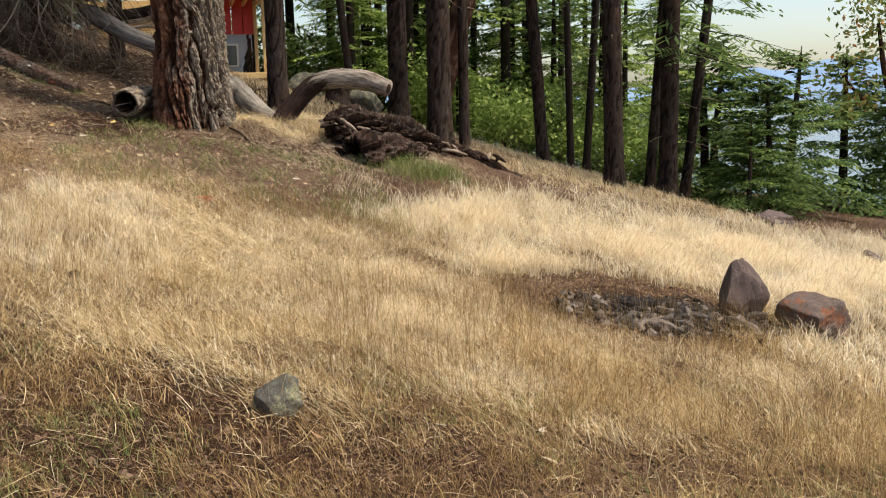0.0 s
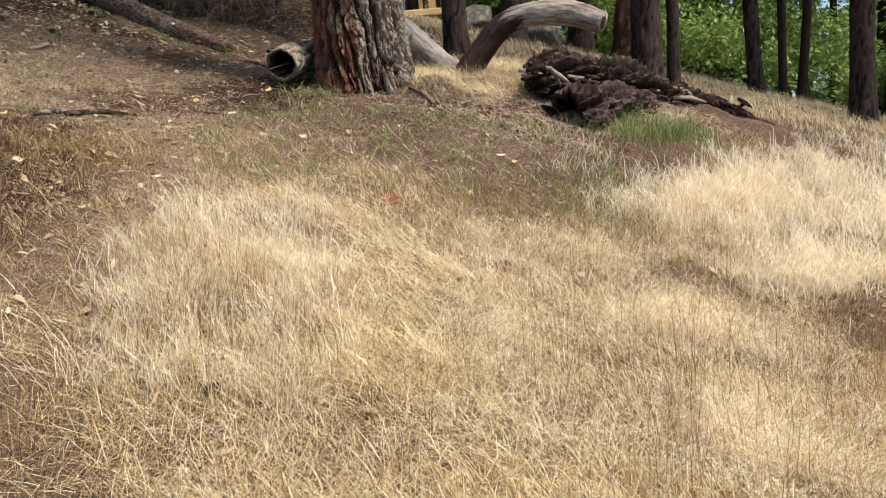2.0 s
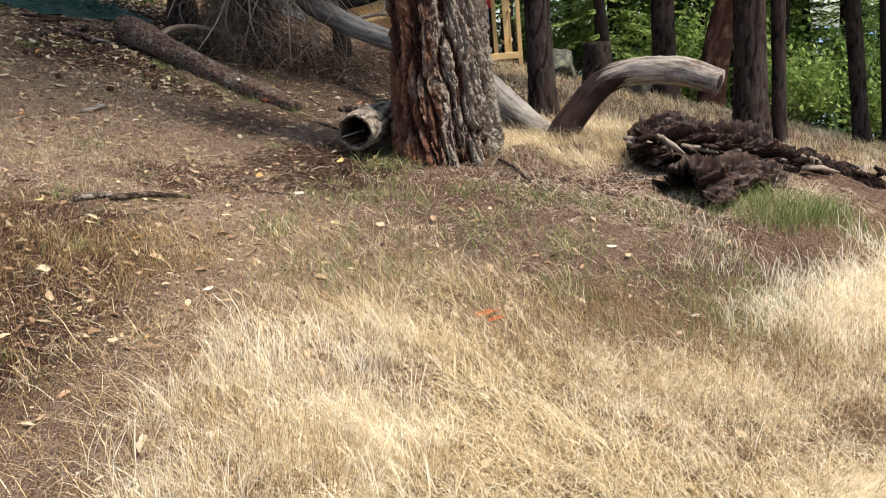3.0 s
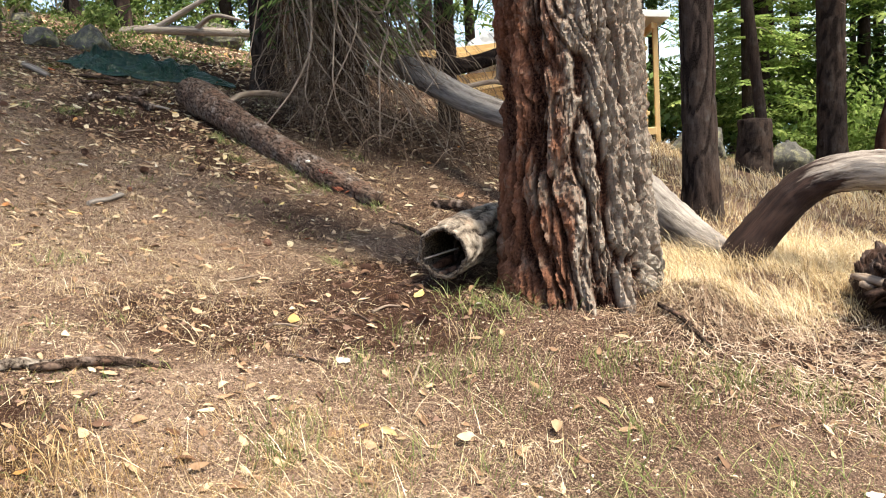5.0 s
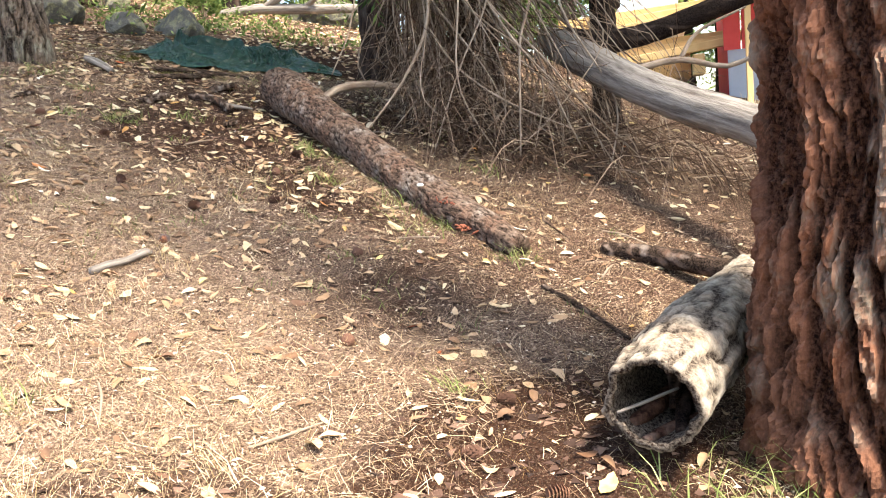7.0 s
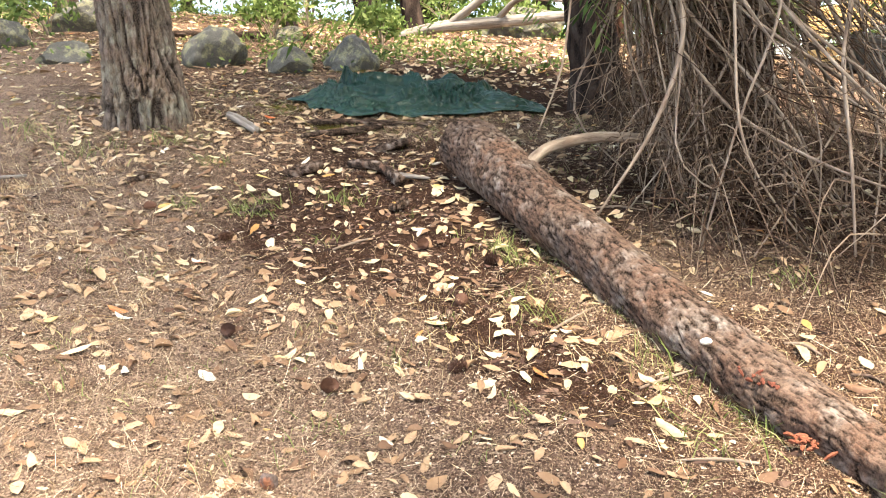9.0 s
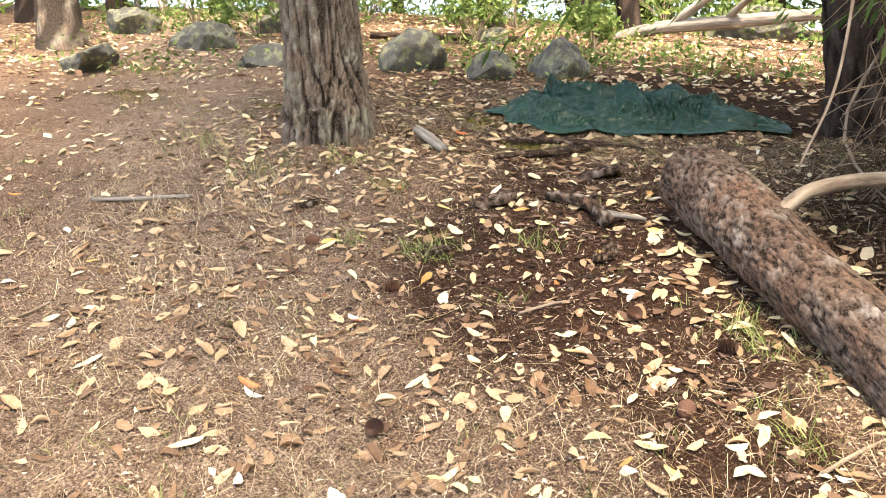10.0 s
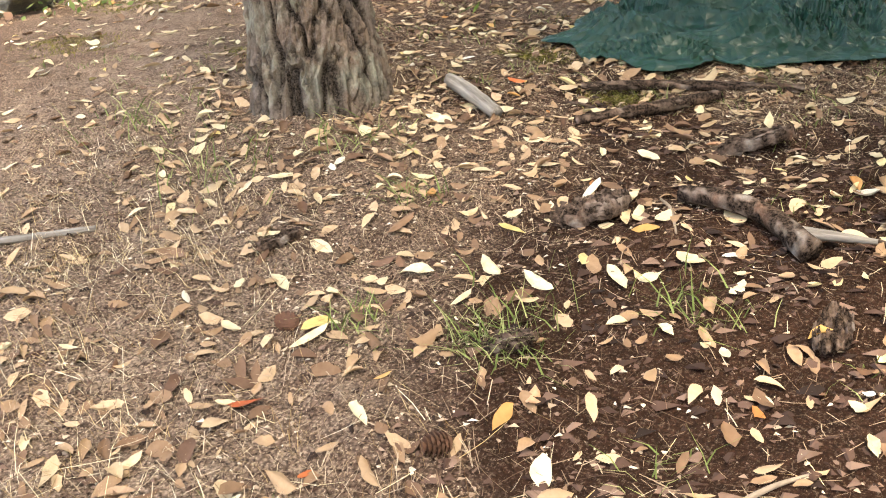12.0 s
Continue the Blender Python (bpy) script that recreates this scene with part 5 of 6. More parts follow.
def blades(p, height, lean, width, r, wind=(0.25, -0.1), bend=1.0, lift=0.0):
    """Bent grass blades at the places p; height and lean are arrays or numbers. Five corners, a quad and a tip each."""
    n = len(p)
    a = r.random(n) * 2 * np.pi
    h = np.broadcast_to(height, n) * (0.6 + 0.7 * r.random(n))
    l = np.broadcast_to(lean, n) * (0.65 + 0.6 * r.random(n))
    wind = np.asarray(wind, float).reshape(-1, 2)
    d = np.stack([np.cos(a), np.sin(a)], -1) * (1.0 if len(wind) == 1 else 0.95) + wind * 2
    d /= np.linalg.norm(d, axis=1)[:, None] + 1e-6
    side = np.stack([-d[:, 1], d[:, 0]], -1)
    turn = r.random(n)[:, None] * 0.9
    side = side * (1 - turn) + d * turn
    w = np.broadcast_to(width, n) * (0.6 + 0.8 * r.random(n))
    z = land(p[:, 0], p[:, 1]) + lift
    up = np.cos(np.clip(l, 0, 1.5))
    out = np.sin(np.clip(l, 0, 1.5))
    base = np.column_stack([p, z - 0.01])
    m = base.copy()
    m[:, :2] += d * (h * 0.5 * out * 0.75)[:, None]
    m[:, 2] += h * 0.52 * np.maximum(up, 0.10)
    t = base.copy()
    t[:, :2] += d * (h * out * (0.9 + 0.35 * bend))[:, None]
    t[:, 2] += h * np.maximum(up * (1.0 - 0.12 * bend), 0.05)
    # keep lying blades on the slope
    for q in (m, t):
        q[:, 2] += (land(q[:, 0], q[:, 1]) - z + lift) * np.clip(out, 0, 1)
    s = np.column_stack([side * (w / 2)[:, None], np.zeros(n)])
    v = np.stack([base - s, base + s, m + s * 0.75, m - s * 0.75, t], 1).reshape(-1, 3)
    k = np.arange(n)[:, None] * 5
    return v, [k + np.array([[0, 1, 2, 3]]), k + np.array([[3, 2, 4]])]


def put_grass(name, groups, mat, label):
    vs, q, t, n = [], [], [], 0
    for v, (a, b) in groups:
        vs.append(v)
        q.append(a + n)
        t.append(b + n)
        n += len(v)
    tagged(part(name, mesh_of(name, np.vstack(vs), [np.vstack(q), np.vstack(t)], mat, False)), label, "grass", kind="stuff")


def tufted(p, k, spread, r):
    """k blades round each place."""
    return np.repeat(p, k, 0) + r.normal(0, spread, (len(p) * k, 2))


rg = np.random.default_rng(101)
path_line = lambda x, y: np.exp(-((x - (0.12 - 0.06 * np.maximum(y - 3, 0))) / 0.5) ** 2)


def soft_box(x, y, x0, x1, y0, y1, s=0.5):
    """1 inside a stretch of the plan, with ragged soft edges."""
    j = 0.4 * np.sin(2.3 * x + 1.7 * y) + 0.3 * np.sin(4.1 * y - 3.3 * x)
    k = lambda v: 1 / (1 + np.exp(np.clip(-(v + j) / s * 2.5, -30, 30)))
    return k(x - x0) * k(x1 - x) * k(y - y0) * k(y1 - y)


def flow(p):
    """The way in which the grass lies, a slow swirl over the meadow."""
    x, y = p[:, 0], p[:, 1]
    a = 0.9 + 1.3 * np.sin(0.9 * x + 0.4) + 1.1 * np.sin(0.8 * y - 0.5 * x) + 0.8 * np.sin(2.3 * x + 1.9 * y)
    return np.stack([np.cos(a), np.sin(a)], -1)


def tufts(p, k, spread, height, lean, width, r, loose=0.9, lift=0.0, swirl=1.0):
    """Tufts of k fine blades, each tuft leaning its own way with the meadow's flow."""
    n = len(p)
    own = r.random(n) * 2 * np.pi
    d = flow(p) * swirl * 0.6 + 1.0 * np.stack([np.cos(own), np.sin(own)], -1)
    d = np.repeat(d, k, 0) + r.normal(0, loose, (n * k, 2))
    h = np.repeat(np.broadcast_to(height, n) * (0.55 + 0.8 * r.random(n)), k)
    l = np.repeat(np.clip(np.broadcast_to(lean, n) + r.normal(0, 0.22, n), 0.05, 1.45), k)
    return blades(np.repeat(p, k, 0) + r.normal(0, spread, (n * k, 2)), h, l, width, r, d, 1.0, lift)


def sward(p, k, spread, height, lean, width, r, way=None, loose=0.5, tone=0.6, bend=0.7):
    """Tufts of k arching blades; each tuft leans its own way and has its own tone. Seven corners a blade."""
    n = len(p)
    own = r.random(n) * 2 * np.pi
    d = (flow(p) * 0.6 if way is None else np.asarray(way, float)) + 0.8 * np.stack([np.cos(own), np.sin(own)], -1)
    big = 0.55 + 0.8 * r.random(n)
    hue = tone + r.normal(0, 0.2, n)
    d = np.repeat(d, k, 0) + r.normal(0, loose, (n * k, 2))
    d /= np.linalg.norm(d, axis=1)[:, None] + 1e-6
    m = n * k
    h = np.repeat(np.broadcast_to(height, n) * big, k) * (0.45 + 0.75 * r.random(m))
    a = np.repeat(np.clip(np.broadcast_to(lean, n) + r.normal(0, 0.2, n), 0.1, 1.4), k) * (0.5 + 0.8 * r.random(m))
    w = np.broadcast_to(width, m) * (0.6 + 0.8 * r.random(m))
    q = np.repeat(p, k, 0) + r.normal(0, spread, (m, 2))
    at = np.column_stack([q, land(q[:, 0], q[:, 1]) - 0.01])
    turn = r.random(m)[:, None]
    side = np.column_stack([np.stack([-d[:, 1], d[:, 0]], -1) * (1 - 0.6 * turn) + d * 0.6 * turn, np.zeros(m)])
    droop = bend * (0.4 + 1.0 * r.random(m))
    rows = [at - side * (w / 2)[:, None], at + side * (w / 2)[:, None]]
    for step, share in ((0, 0.85), (1, 0.6), (2, 0.0)):
        t = a * 0.6 + droop * step * 0.55
        at = at + np.column_stack([d * (np.sin(t) * h / 3)[:, None], np.cos(t) * h / 3])
        at[:, 2] = np.maximum(at[:, 2], land(at[:, 0], at[:, 1]) + 0.006 + 0.012 * turn[:, 0])
        rows += [at - side * (w * share / 2)[:, None], at + side * (w * share / 2)[:, None]] if share else [at]
    v = np.stack(rows, 1).reshape(-1, 3)
    c = np.arange(m)[:, None] * 7
    hues = np.clip(np.repeat(hue, k) + r.normal(0, 0.24, m), 0, 1)
    return v, [np.vstack([c + np.array([[0, 1, 3, 2]]), c + np.array([[2, 3, 5, 4]])]), c + np.array([[4, 5, 6]])], np.repeat(hues, 7)


def put_sward(name, groups, mat, label):
    n, vs, q, t = 0, [], [], []
    for v, (a, b), hue in groups:
        vs.append(v)
        q.append(a + n)
        t.append(b + n)
        n += len(v)
    me = mesh_of(name, np.vstack(vs), [np.vstack(q), np.vstack(t)], mat, False, {"tone": np.concatenate([g[2] for g in groups])})
    tagged(part(name, me), label, "grass", kind="stuff")


# tall bleached drifts, a trodden mat between them, thin brown growth where the meadow begins
pit = lambda x, y: 1 - np.minimum(1, 2.6 * blob(x, y, 3.95, 6.35, 1.2, 1.1))
clumps = lambda x, y, s, q: patches(x, y, s, q) ** 2
drift_a = scatter(380, -1.4, 0.3, 4.8, 8.0, lambda x, y: blob(x, y, -0.5, 6.35, 0.55, 1.35) * (0.25 + 0.75 * clumps(x, y, 0.14, 2.0)), rg)
drift_c = scatter(1100, 0.3, 3.0, 3.9, 8.2, lambda x, y: pit(x, y) * blob(x, y, 1.55, 5.9, 0.95, 1.9) * (0.03 + 0.97 * clumps(x, y, 0.2, 5.0) ** 1.6), rg)
drift_b = scatter(5000, 1.7, 9.0, 6.6, 11.4, lambda x, y: pit(x, y) * soft_box(x, y, 2.7, 9.5, 7.2, 9.4 + 0.12 * np.clip(x - 2.5, 0, 4)) * (0.12 + 0.88 * clumps(x, y, 0.3, 3.1)), rg)
far_b = scatter(6500, 4.6, 15.0, 3.0, 17.0, lambda x, y: pit(x, y) * meadow(x, y) * (0.35 + 0.65 * patches(x, y, 0.7, 3.1)), rg)
sparse = scatter(2600, -1.6, 4.8, 3.6, 10.0, lambda x, y: pit(x, y) * np.clip(meadow(x, y) + 0.05, 0, 1) * clumps(x, y, 0.22, 9.0) * soft_box(x, y, -1.4, 4.6, 4.2, 8.2), rg)
front = scatter(4200, 0.8, 7.5, 0.4, 5.6, lambda x, y: (0.05 + 0.95 * clumps(x, y, 0.3, 6.0)) * soft_box(x, y, 1.5, 7.5, 0.4, 5.0), rg)
low = scatter(38000, -1.8, 5.6, 3.2, 9.6, lambda x, y: pit(x, y) * (0.03 + 0.97 * patches(x, y, 0.17, 3.9) ** 1.8) * np.clip(meadow(x, y) + 0.10, 0, 1) * soft_box(x, y, -3, 9, 0, 8.0, 0.9), rg)
trodden = scatter(24000, -1.6, 2.6, 3.9, 9.8, lambda x, y: np.clip(path_line(x, y) + 0.2, 0, 1) * soft_box(x, y, -1.6, 2.4, 4.0, 8.0, 0.9) * (0.1 + 0.9 * patches(x, y, 0.19, 6.2) ** 1.5), rg)
put_sward("bleached_grass", [
    sward(drift_a, 20, 0.045, 0.26, 0.7, 0.0030, rg, (0.1, -0.2), 0.6, 0.78, 1.1),
    sward(drift_c, 16, 0.06, 0.20, 1.1, 0.0030, rg, (0.7, -0.5), 0.5, 0.70, 1.3),
    sward(drift_b, 16, 0.06, 0.26, 0.7, 0.0042, rg, (0.25, -0.1), 0.7, 0.80, 1.1),
    sward(far_b, 11, 0.09, 0.24, 0.7, 0.0065, rg, (0.3, -0.1), 0.8, 0.78, 1.0),
    sward(sparse, 12, 0.06, 0.15, 1.1, 0.0030, rg, None, 0.9, 0.40, 1.2),
], BLEACHED, "tall bleached meadow grass standing in soft drifts")
put_sward("golden_grass", [
    sward(front, 14, 0.06, 0.20, 0.85, 0.0030, rg, (0.35, 0.0), 0.9, 0.55, 1.1),
    sward(scatter(800, -1.6, 1.8, 1.8, 4.9, lambda x, y: clumps(x, y, 0.22, 4.0), rg), 12, 0.05, 0.11, 0.9, 0.0030, rg, None, 0.8, 0.48),
    sward(scatter(900, -3.8, -0.6, 3.0, 9.4, lambda x, y: clumps(x, y, 0.3, 7.0), rg), 11, 0.06, 0.14, 0.8, 0.0030, rg, None, 0.8, 0.5),
], GOLDEN, "thin golden-brown grass with dark stalks")
put_grass("dry_grass", [
    blades(low, 0.17, 1.36, 0.0032, rg, flow(low) * 0.3, 0.5, 0.008),
    blades(trodden, 0.19, 1.42, 0.0034, rg, flow(trodden) * 0.12, 0.4, 0.006),
    blades(scatter(15000, -7, 4, 5.5, 14.5, lambda x, y: np.clip((14 - y) / 5, 0.04, 1) * (0.08 + 0.92 * patches(x, y, 0.6, 8.8) ** 2) * (1 - 0.85 * mould(x, y)), rg), 0.10, 1.25, 0.0016, rg, lift=0.004),
    tufts(scatter(900, -7.0, -0.8, 6.0, 14.5, lambda x, y: patches(x, y, 0.5, 13.0) ** 2 * np.clip(1.2 - np.abs(x + 3.6 + 0.5 * (y - 11)) / 2.2, 0.15, 1) * (1 - 0.85 * mould(x, y)), rg), 12, 0.06, 0.095, 0.9, 0.0018, rg),
    tufts(scatter(130, -3.2, 2.6, 6.2, 12.5, lambda x, y: patches(x, y, 0.5, 2.0) ** 2, rg), 22, 0.04, 0.14, 0.8, 0.0024, rg),
    tufts(scatter(1000, 0.5, 3.0, 10.7, 13.0, lambda x, y: soft_box(x, y, 0.7, 2.6, 11.0, 12.6, 0.3), rg), 14, 0.05, 0.20, 0.8, 0.003, rg),
    tufts(scatter(2600, 1.0, 11, 12.0, 23, lambda x, y: 0.3 + 0.5 * patches(x, y, 0.9, 4.0), rg), 8, 0.10, 0.18, 0.6, 0.007, rg),
], STRAW, "bleached dry straw trodden flat along the path")
put_grass("russet_grass", [
    tufts(scatter(900, -1.2, 3.4, 4.0, 8.5, lambda x, y: patches(x, y, 0.45, 9.0) ** 2, rg), 9, 0.05, 0.26, 0.35, 0.0021, rg),
    tufts(scatter(2600, -4.4, -0.4, 1.0, 9.6, lambda x, y: patches(x, y, 0.5, 7.0) * soft_box(x, y, -3.8, -0.8, 1.5, 9.0), rg), 9, 0.06, 0.13, 0.8, 0.0024, rg),
    blades(scatter(24000, -4.0, 1.6, 0.2, 9.6, lambda x, y: (1 - 0.7 * meadow(x, y)) * soft_box(x, y, -3.4, 1.0, 0.6, 9.0), rg), 0.12, 1.3, 0.0020, rg, lift=0.004),
    tufts(scatter(1700, -6.5, -0.6, 5.5, 14.0, lambda x, y: patches(x, y, 0.45, 11.0) ** 1.5, rg), 10, 0.07, 0.08, 0.95, 0.0015, rg),
], RUSSET, "thin brown dry grass")
GREENS = [(1.02, 9.17, 0.30), (0.46, 8.97, 0.26), (0.51, 9.36, 0.22), (1.06, 9.39, 0.26), (2.93, 10.25, 0.28), (2.62, 10.1, 0.26), (3.3, 10.5, 0.25), (-0.18, 10.78, 0.30), (-0.24, 10.62, 0.22), (-0.05, 10.62, 0.22), (-4.44, 14.34, 0.16), (-4.45, 14.2, 0.1),
          (-4.07, 14.67, 0.12), (-5.09, 14.75, 0.1), (-4.77, 14.11, 0.1), (-3.01, 14.4, 0.13), (-2.0, 13.55, 0.14), (-1.7, 13.2, 0.2), (-1.64, 14.53, 0.12), (-1.18, 12.9, 0.14), (-2.86, 14.3, 0.12), (-4.38, 14.24, 0.1), (-1.19, 11.35, 0.07), (-1.67, 13.36, 0.12),
          (-2.2, 14.0, 0.1), (-5.9, 14.5, 0.25), (-6.6, 14.7, 0.25), (-5.6, 15.0, 0.2), (-2.6, 13.8, 0.1), (-2.3, 9.2, 0.12), (-1.9, 8.2, 0.16), (-2.6, 10.6, 0.14), (0.9, 8.6, 0.24)]
green = []
for x, y, s in GREENS:
    k = int(26 + 200 * s)
    green.append(blades(rg.normal(0, 1, (k, 2)) * s * 0.55 + np.array([x, y]), 0.09 + 0.30 * min(s, 0.3), 0.85, 0.006, rg, (0.05, -0.08)))
green.append(blades(tufted(scatter(420, -8.5, -0.6, 6.0, 19.0, lambda x, y: patches(x, y, 0.7, 12.0) ** 2, rg), 12, 0.05, rg), 0.09, 0.8, 0.005, rg))
green.append(blades(tufted(scatter(300, -1.0, 2.4, 8.0, 10.2, lambda x, y: patches(x, y, 0.35, 15.0) ** 2, rg), 14, 0.05, rg), 0.13, 0.5, 0.004, rg))
green.append(blades(tufted(scatter(110, 2.2, 4.2, 9.7, 10.9, lambda x, y: blob(x, y, 3.0, 10.25, 0.7, 0.3), rg), 14, 0.05, rg), 0.22, 0.5, 0.005, rg))
put_grass("green_grass", green, GREEN_GRASS, "small tufts of fresh green grass")


# ---- litter: needles, twigs, chips ----
def strips(p, length, width, r, lift=0.006, tilt=0.25, curve=0.0):
    n = len(p)
    a = r.random(n) * 2 * np.pi
    L = length * (0.4 + 1.1 * r.random(n))
    w = width * (0.6 + 0.8 * r.random(n))
    d = np.stack([np.cos(a), np.sin(a)], -1)
    s = np.stack([-d[:, 1], d[:, 0]], -1)
    e0, e1 = p - d * L[:, None] / 2, p + d * L[:, None] / 2
    mid = p + s * (curve * L * r.normal(0, 1, n))[:, None]
    out = []
    lifts = lift * (0.3 + 1.6 * r.random(n))
    ups = tilt * L * r.random(n) * (r.random(n) < 0.4)
    for q, extra in ((e0, 0), (mid, ups * 0.4), (e1, ups)):
        z = land(q[:, 0], q[:, 1]) + lifts + extra
        out.append((np.column_stack([q - s * w[:, None] / 2, z]), np.column_stack([q + s * w[:, None] / 2, z + w * 0.3])))
    v = np.stack([out[0][0], out[0][1], out[1][0], out[1][1], out[2][0], out[2][1]], 1).reshape(-1, 3)
    k = np.arange(n)[:, None] * 6
    return v, [np.vstack([k + np.array([[0, 1, 3, 2]]), k + np.array([[2, 3, 5, 4]])])]


def chips(p, size, r, flat=0.45):
    """Small irregular crumbs: four-sided wedges."""
    n = len(p)
    z = land(p[:, 0], p[:, 1])
    s = size * (0.35 + 1.3 * r.random(n) ** 2)
    a = r.random((n, 1)) * 6.28 + np.array([[0, 2.0, 3.9]]) + r.normal(0, 0.3, (n, 3))
    rad = s[:, None] * (0.6 + 0.8 * r.random((n, 3)))
    v = np.zeros((n, 4, 3))
    v[:, :3, 0] = p[:, :1] + np.cos(a) * rad
    v[:, :3, 1] = p[:, 1:] + np.sin(a) * rad
    v[:, :3, 2] = z[:, None] - 0.004 + s[:, None] * 0.25 * r.random((n, 3))
    v[:, 3, :2] = p + r.normal(0, 1, (n, 2)) * s[:, None] * 0.3
    v[:, 3, 2] = z + s * flat * (0.6 + 0.8 * r.random(n))
    k = np.arange(n)[:, None] * 4
    return v.reshape(-1, 3), [np.vstack([k + np.array([[0, 1, 3]]), k + np.array([[1, 2, 3]]), k + np.array([[2, 0, 3]])])]


def put_stuff(name, v, f, mat, label, category, smooth=False):
    tagged(part(name, mesh_of(name, v, f, mat, smooth)), label, category, kind="stuff")


wood_floor = lambda x, y: np.clip(1.0 - 0.85 * meadow(x, y), 0, 1)
near_path = lambda x, y: wood_floor(x, y) * np.clip(1.25 - np.abs(x + 0.45 * (y - 8.5) * (y > 8.5) + 0.6) / 4.5, 0.12, 1)
close = lambda x, y: (1 - 0.8 * mould(x, y)) * wood_floor(x, y) * np.exp(-((x + 0.47 * np.maximum(y - 8.5, 0) + 1.0) / 1.9) ** 2)
v, f = strips(scatter(70000, -7.0, 2.5, 7.0, 16.8, lambda x, y: close(x, y) * (0.25 + 0.75 * patches(x, y, 0.4, 7.7)), rg), 0.045, 0.0015, rg, 0.005, 0.3, 0.03)
put_stuff("fine_litter", v, f, LITTER, "fine broken straw and needles over the trodden soil", "litter")
v, f = chips(scatter(75000, -7.0, 2.5, 7.0, 16.8, close, rg), 0.0085, rg, 0.3)
put_stuff("wood_crumbs", v, f, FRAGMENTS, "crumbs of wood and leaf on the trodden soil", "litter")
v, f = strips(scatter(7000, -6.5, -1.0, 9.0, 14.0, lambda x, y: np.clip(14 - y, 0, 1) * np.clip((y - 9.8) / 1.5, 0.05, 1) * close(x - 0.9, y) * patches(x, y, 0.5, 2.9) ** 2, rg), 0.10, 0.0012, rg, 0.010, 0.3, 0.02)
put_stuff("matted_straw", v, f, LITTER, "matted pale straw beside the path", "litter")
v, f = strips(scatter(80000, -8.5, 4.5, 1.0, 17.5, lambda x, y: (1 - 0.75 * mould(x, y)) * near_path(x, y) * (0.35 + 0.65 * patches(x, y, 0.5, 3.3)), rg), 0.060, 0.0016, rg, 0.006, 0.3, 0.03)
put_stuff("needle_litter", v, f, LITTER, "brown needles and straw strewn over the soil", "litter")
v, f = strips(scatter(5500, -6.5, 2.0, 7.0, 17.0, lambda x, y: near_path(x, y) * patches(x, y, 0.55, 5.5) ** 2, rg), 0.10, 0.0012, rg, 0.010, 0.4, 0.02)
put_stuff("pale_straw", v, f, STRAW, "pale broken straw lying on the path", "litter")
v, f = chips(scatter(45000, -8.0, 4.5, 1.0, 17.5, near_path, rg), 0.010, rg)
put_stuff("soil_crumbs", v, f, CHIPS, "dark crumbs of soil, bark and cone scales", "litter")
v, f = chips(scatter(40000, -8.0, 2.6, 4.5, 17.5, lambda x, y: (1 - 0.85 * mould(x, y)) * near_path(x, y) * (0.12 + 0.88 * patches(x, y, 0.6, 6.6) ** 1.5), rg), 0.010, rg, 0.22)
put_stuff("pale_fragments", v, f, FRAGMENTS, "pale fragments of leaves, straw and wood on the soil", "litter")
v, f = strips(np.random.default_rng(5).normal(0, 1, (2600, 2)) * np.array([0.24, 0.2]) + np.array([1.04, 10.82]), 0.13, 0.003, rg, 0.02, 0.3, 0.08)
put_stuff("needle_heap", v, f, LITTER, "heap of shed needles against the great fir", "litter")
v, f = chips(scatter(7500, -6.0, 3.5, 8.0, 17.0, lambda x, y: near_path(x, y) * (0.05 + 0.95 * mould(x, y)), rg), 0.022, rg, 0.35)
put_stuff("bark_flakes", v, f, CHIPS, "dark flakes of rotten bark on the path", "litter")
v, f = chips(scatter(3600, 2.4, 5.6, 4.8, 7.6, lambda x, y: blob(x, y, 4.15, 6.1, 0.95, 0.6) ** 1.5, rg), 0.04, rg, 0.6)
put_stuff("charcoal", v, f, CHAR, "charcoal and ash of an old fire pit", "charcoal")
v, f = chips(scatter(9000, 2.2, 5.8, 4.8, 7.9, lambda x, y: blob(x, y, 3.9, 6.4, 1.25, 1.15), rg), 0.018, rg, 0.4)
put_stuff("pit_crumbs", v, f, DUFF, "reddish crumbs of trampled soil round the fire pit", "litter")


def charred_lumps():
    r = np.random.default_rng(77)
    burnt = object_material("charred_wood", [(0.0, (0.008, 0.007, 0.007)), (0.6, (0.03, 0.026, 0.025)), (0.85, (0.16, 0.14, 0.13)), (1.0, (0.28, 0.22, 0.17))], 0.85, 60.0)
    shapes = []
    for k in range(6):
        L, w = 0.10 + 0.05 * r.random(), 0.030 + 0.02 * r.random()
        v, f, at = tube([(-L, 0, 0, w * 0.6), (-L * 0.3, 0.012 * r.normal(), 0.01, w), (L * 0.4, 0.012 * r.normal(), 0.006, w * 0.9), (L, 0, 0, w * 0.4)], 7, 7, flaky(0.6, 0.03, k))
        shapes.append(mesh_of("charred_lump", v, f, burnt, False, attrs=at))
    for i, (x, y) in enumerate(scatter(110, 2.6, 5.3, 5.2, 7.1, lambda x, y: blob(x, y, 4.2, 6.05, 0.95, 0.5), r)):
        ob = new("charred_lump", shapes[i % 6])
        q = 0.45 + 0.75 * r.random()
        ob.matrix_world = pose(x, y, gz(x, y) + 0.02, 15 * r.normal(), 15 * r.normal(), 360 * r.random()) @ Matrix.Diagonal((q, q, q, 1))
        tagged(ob, "burnt black lump of wood in the old fire pit", "charcoal", "fire pit lumps")


charred_lumps()

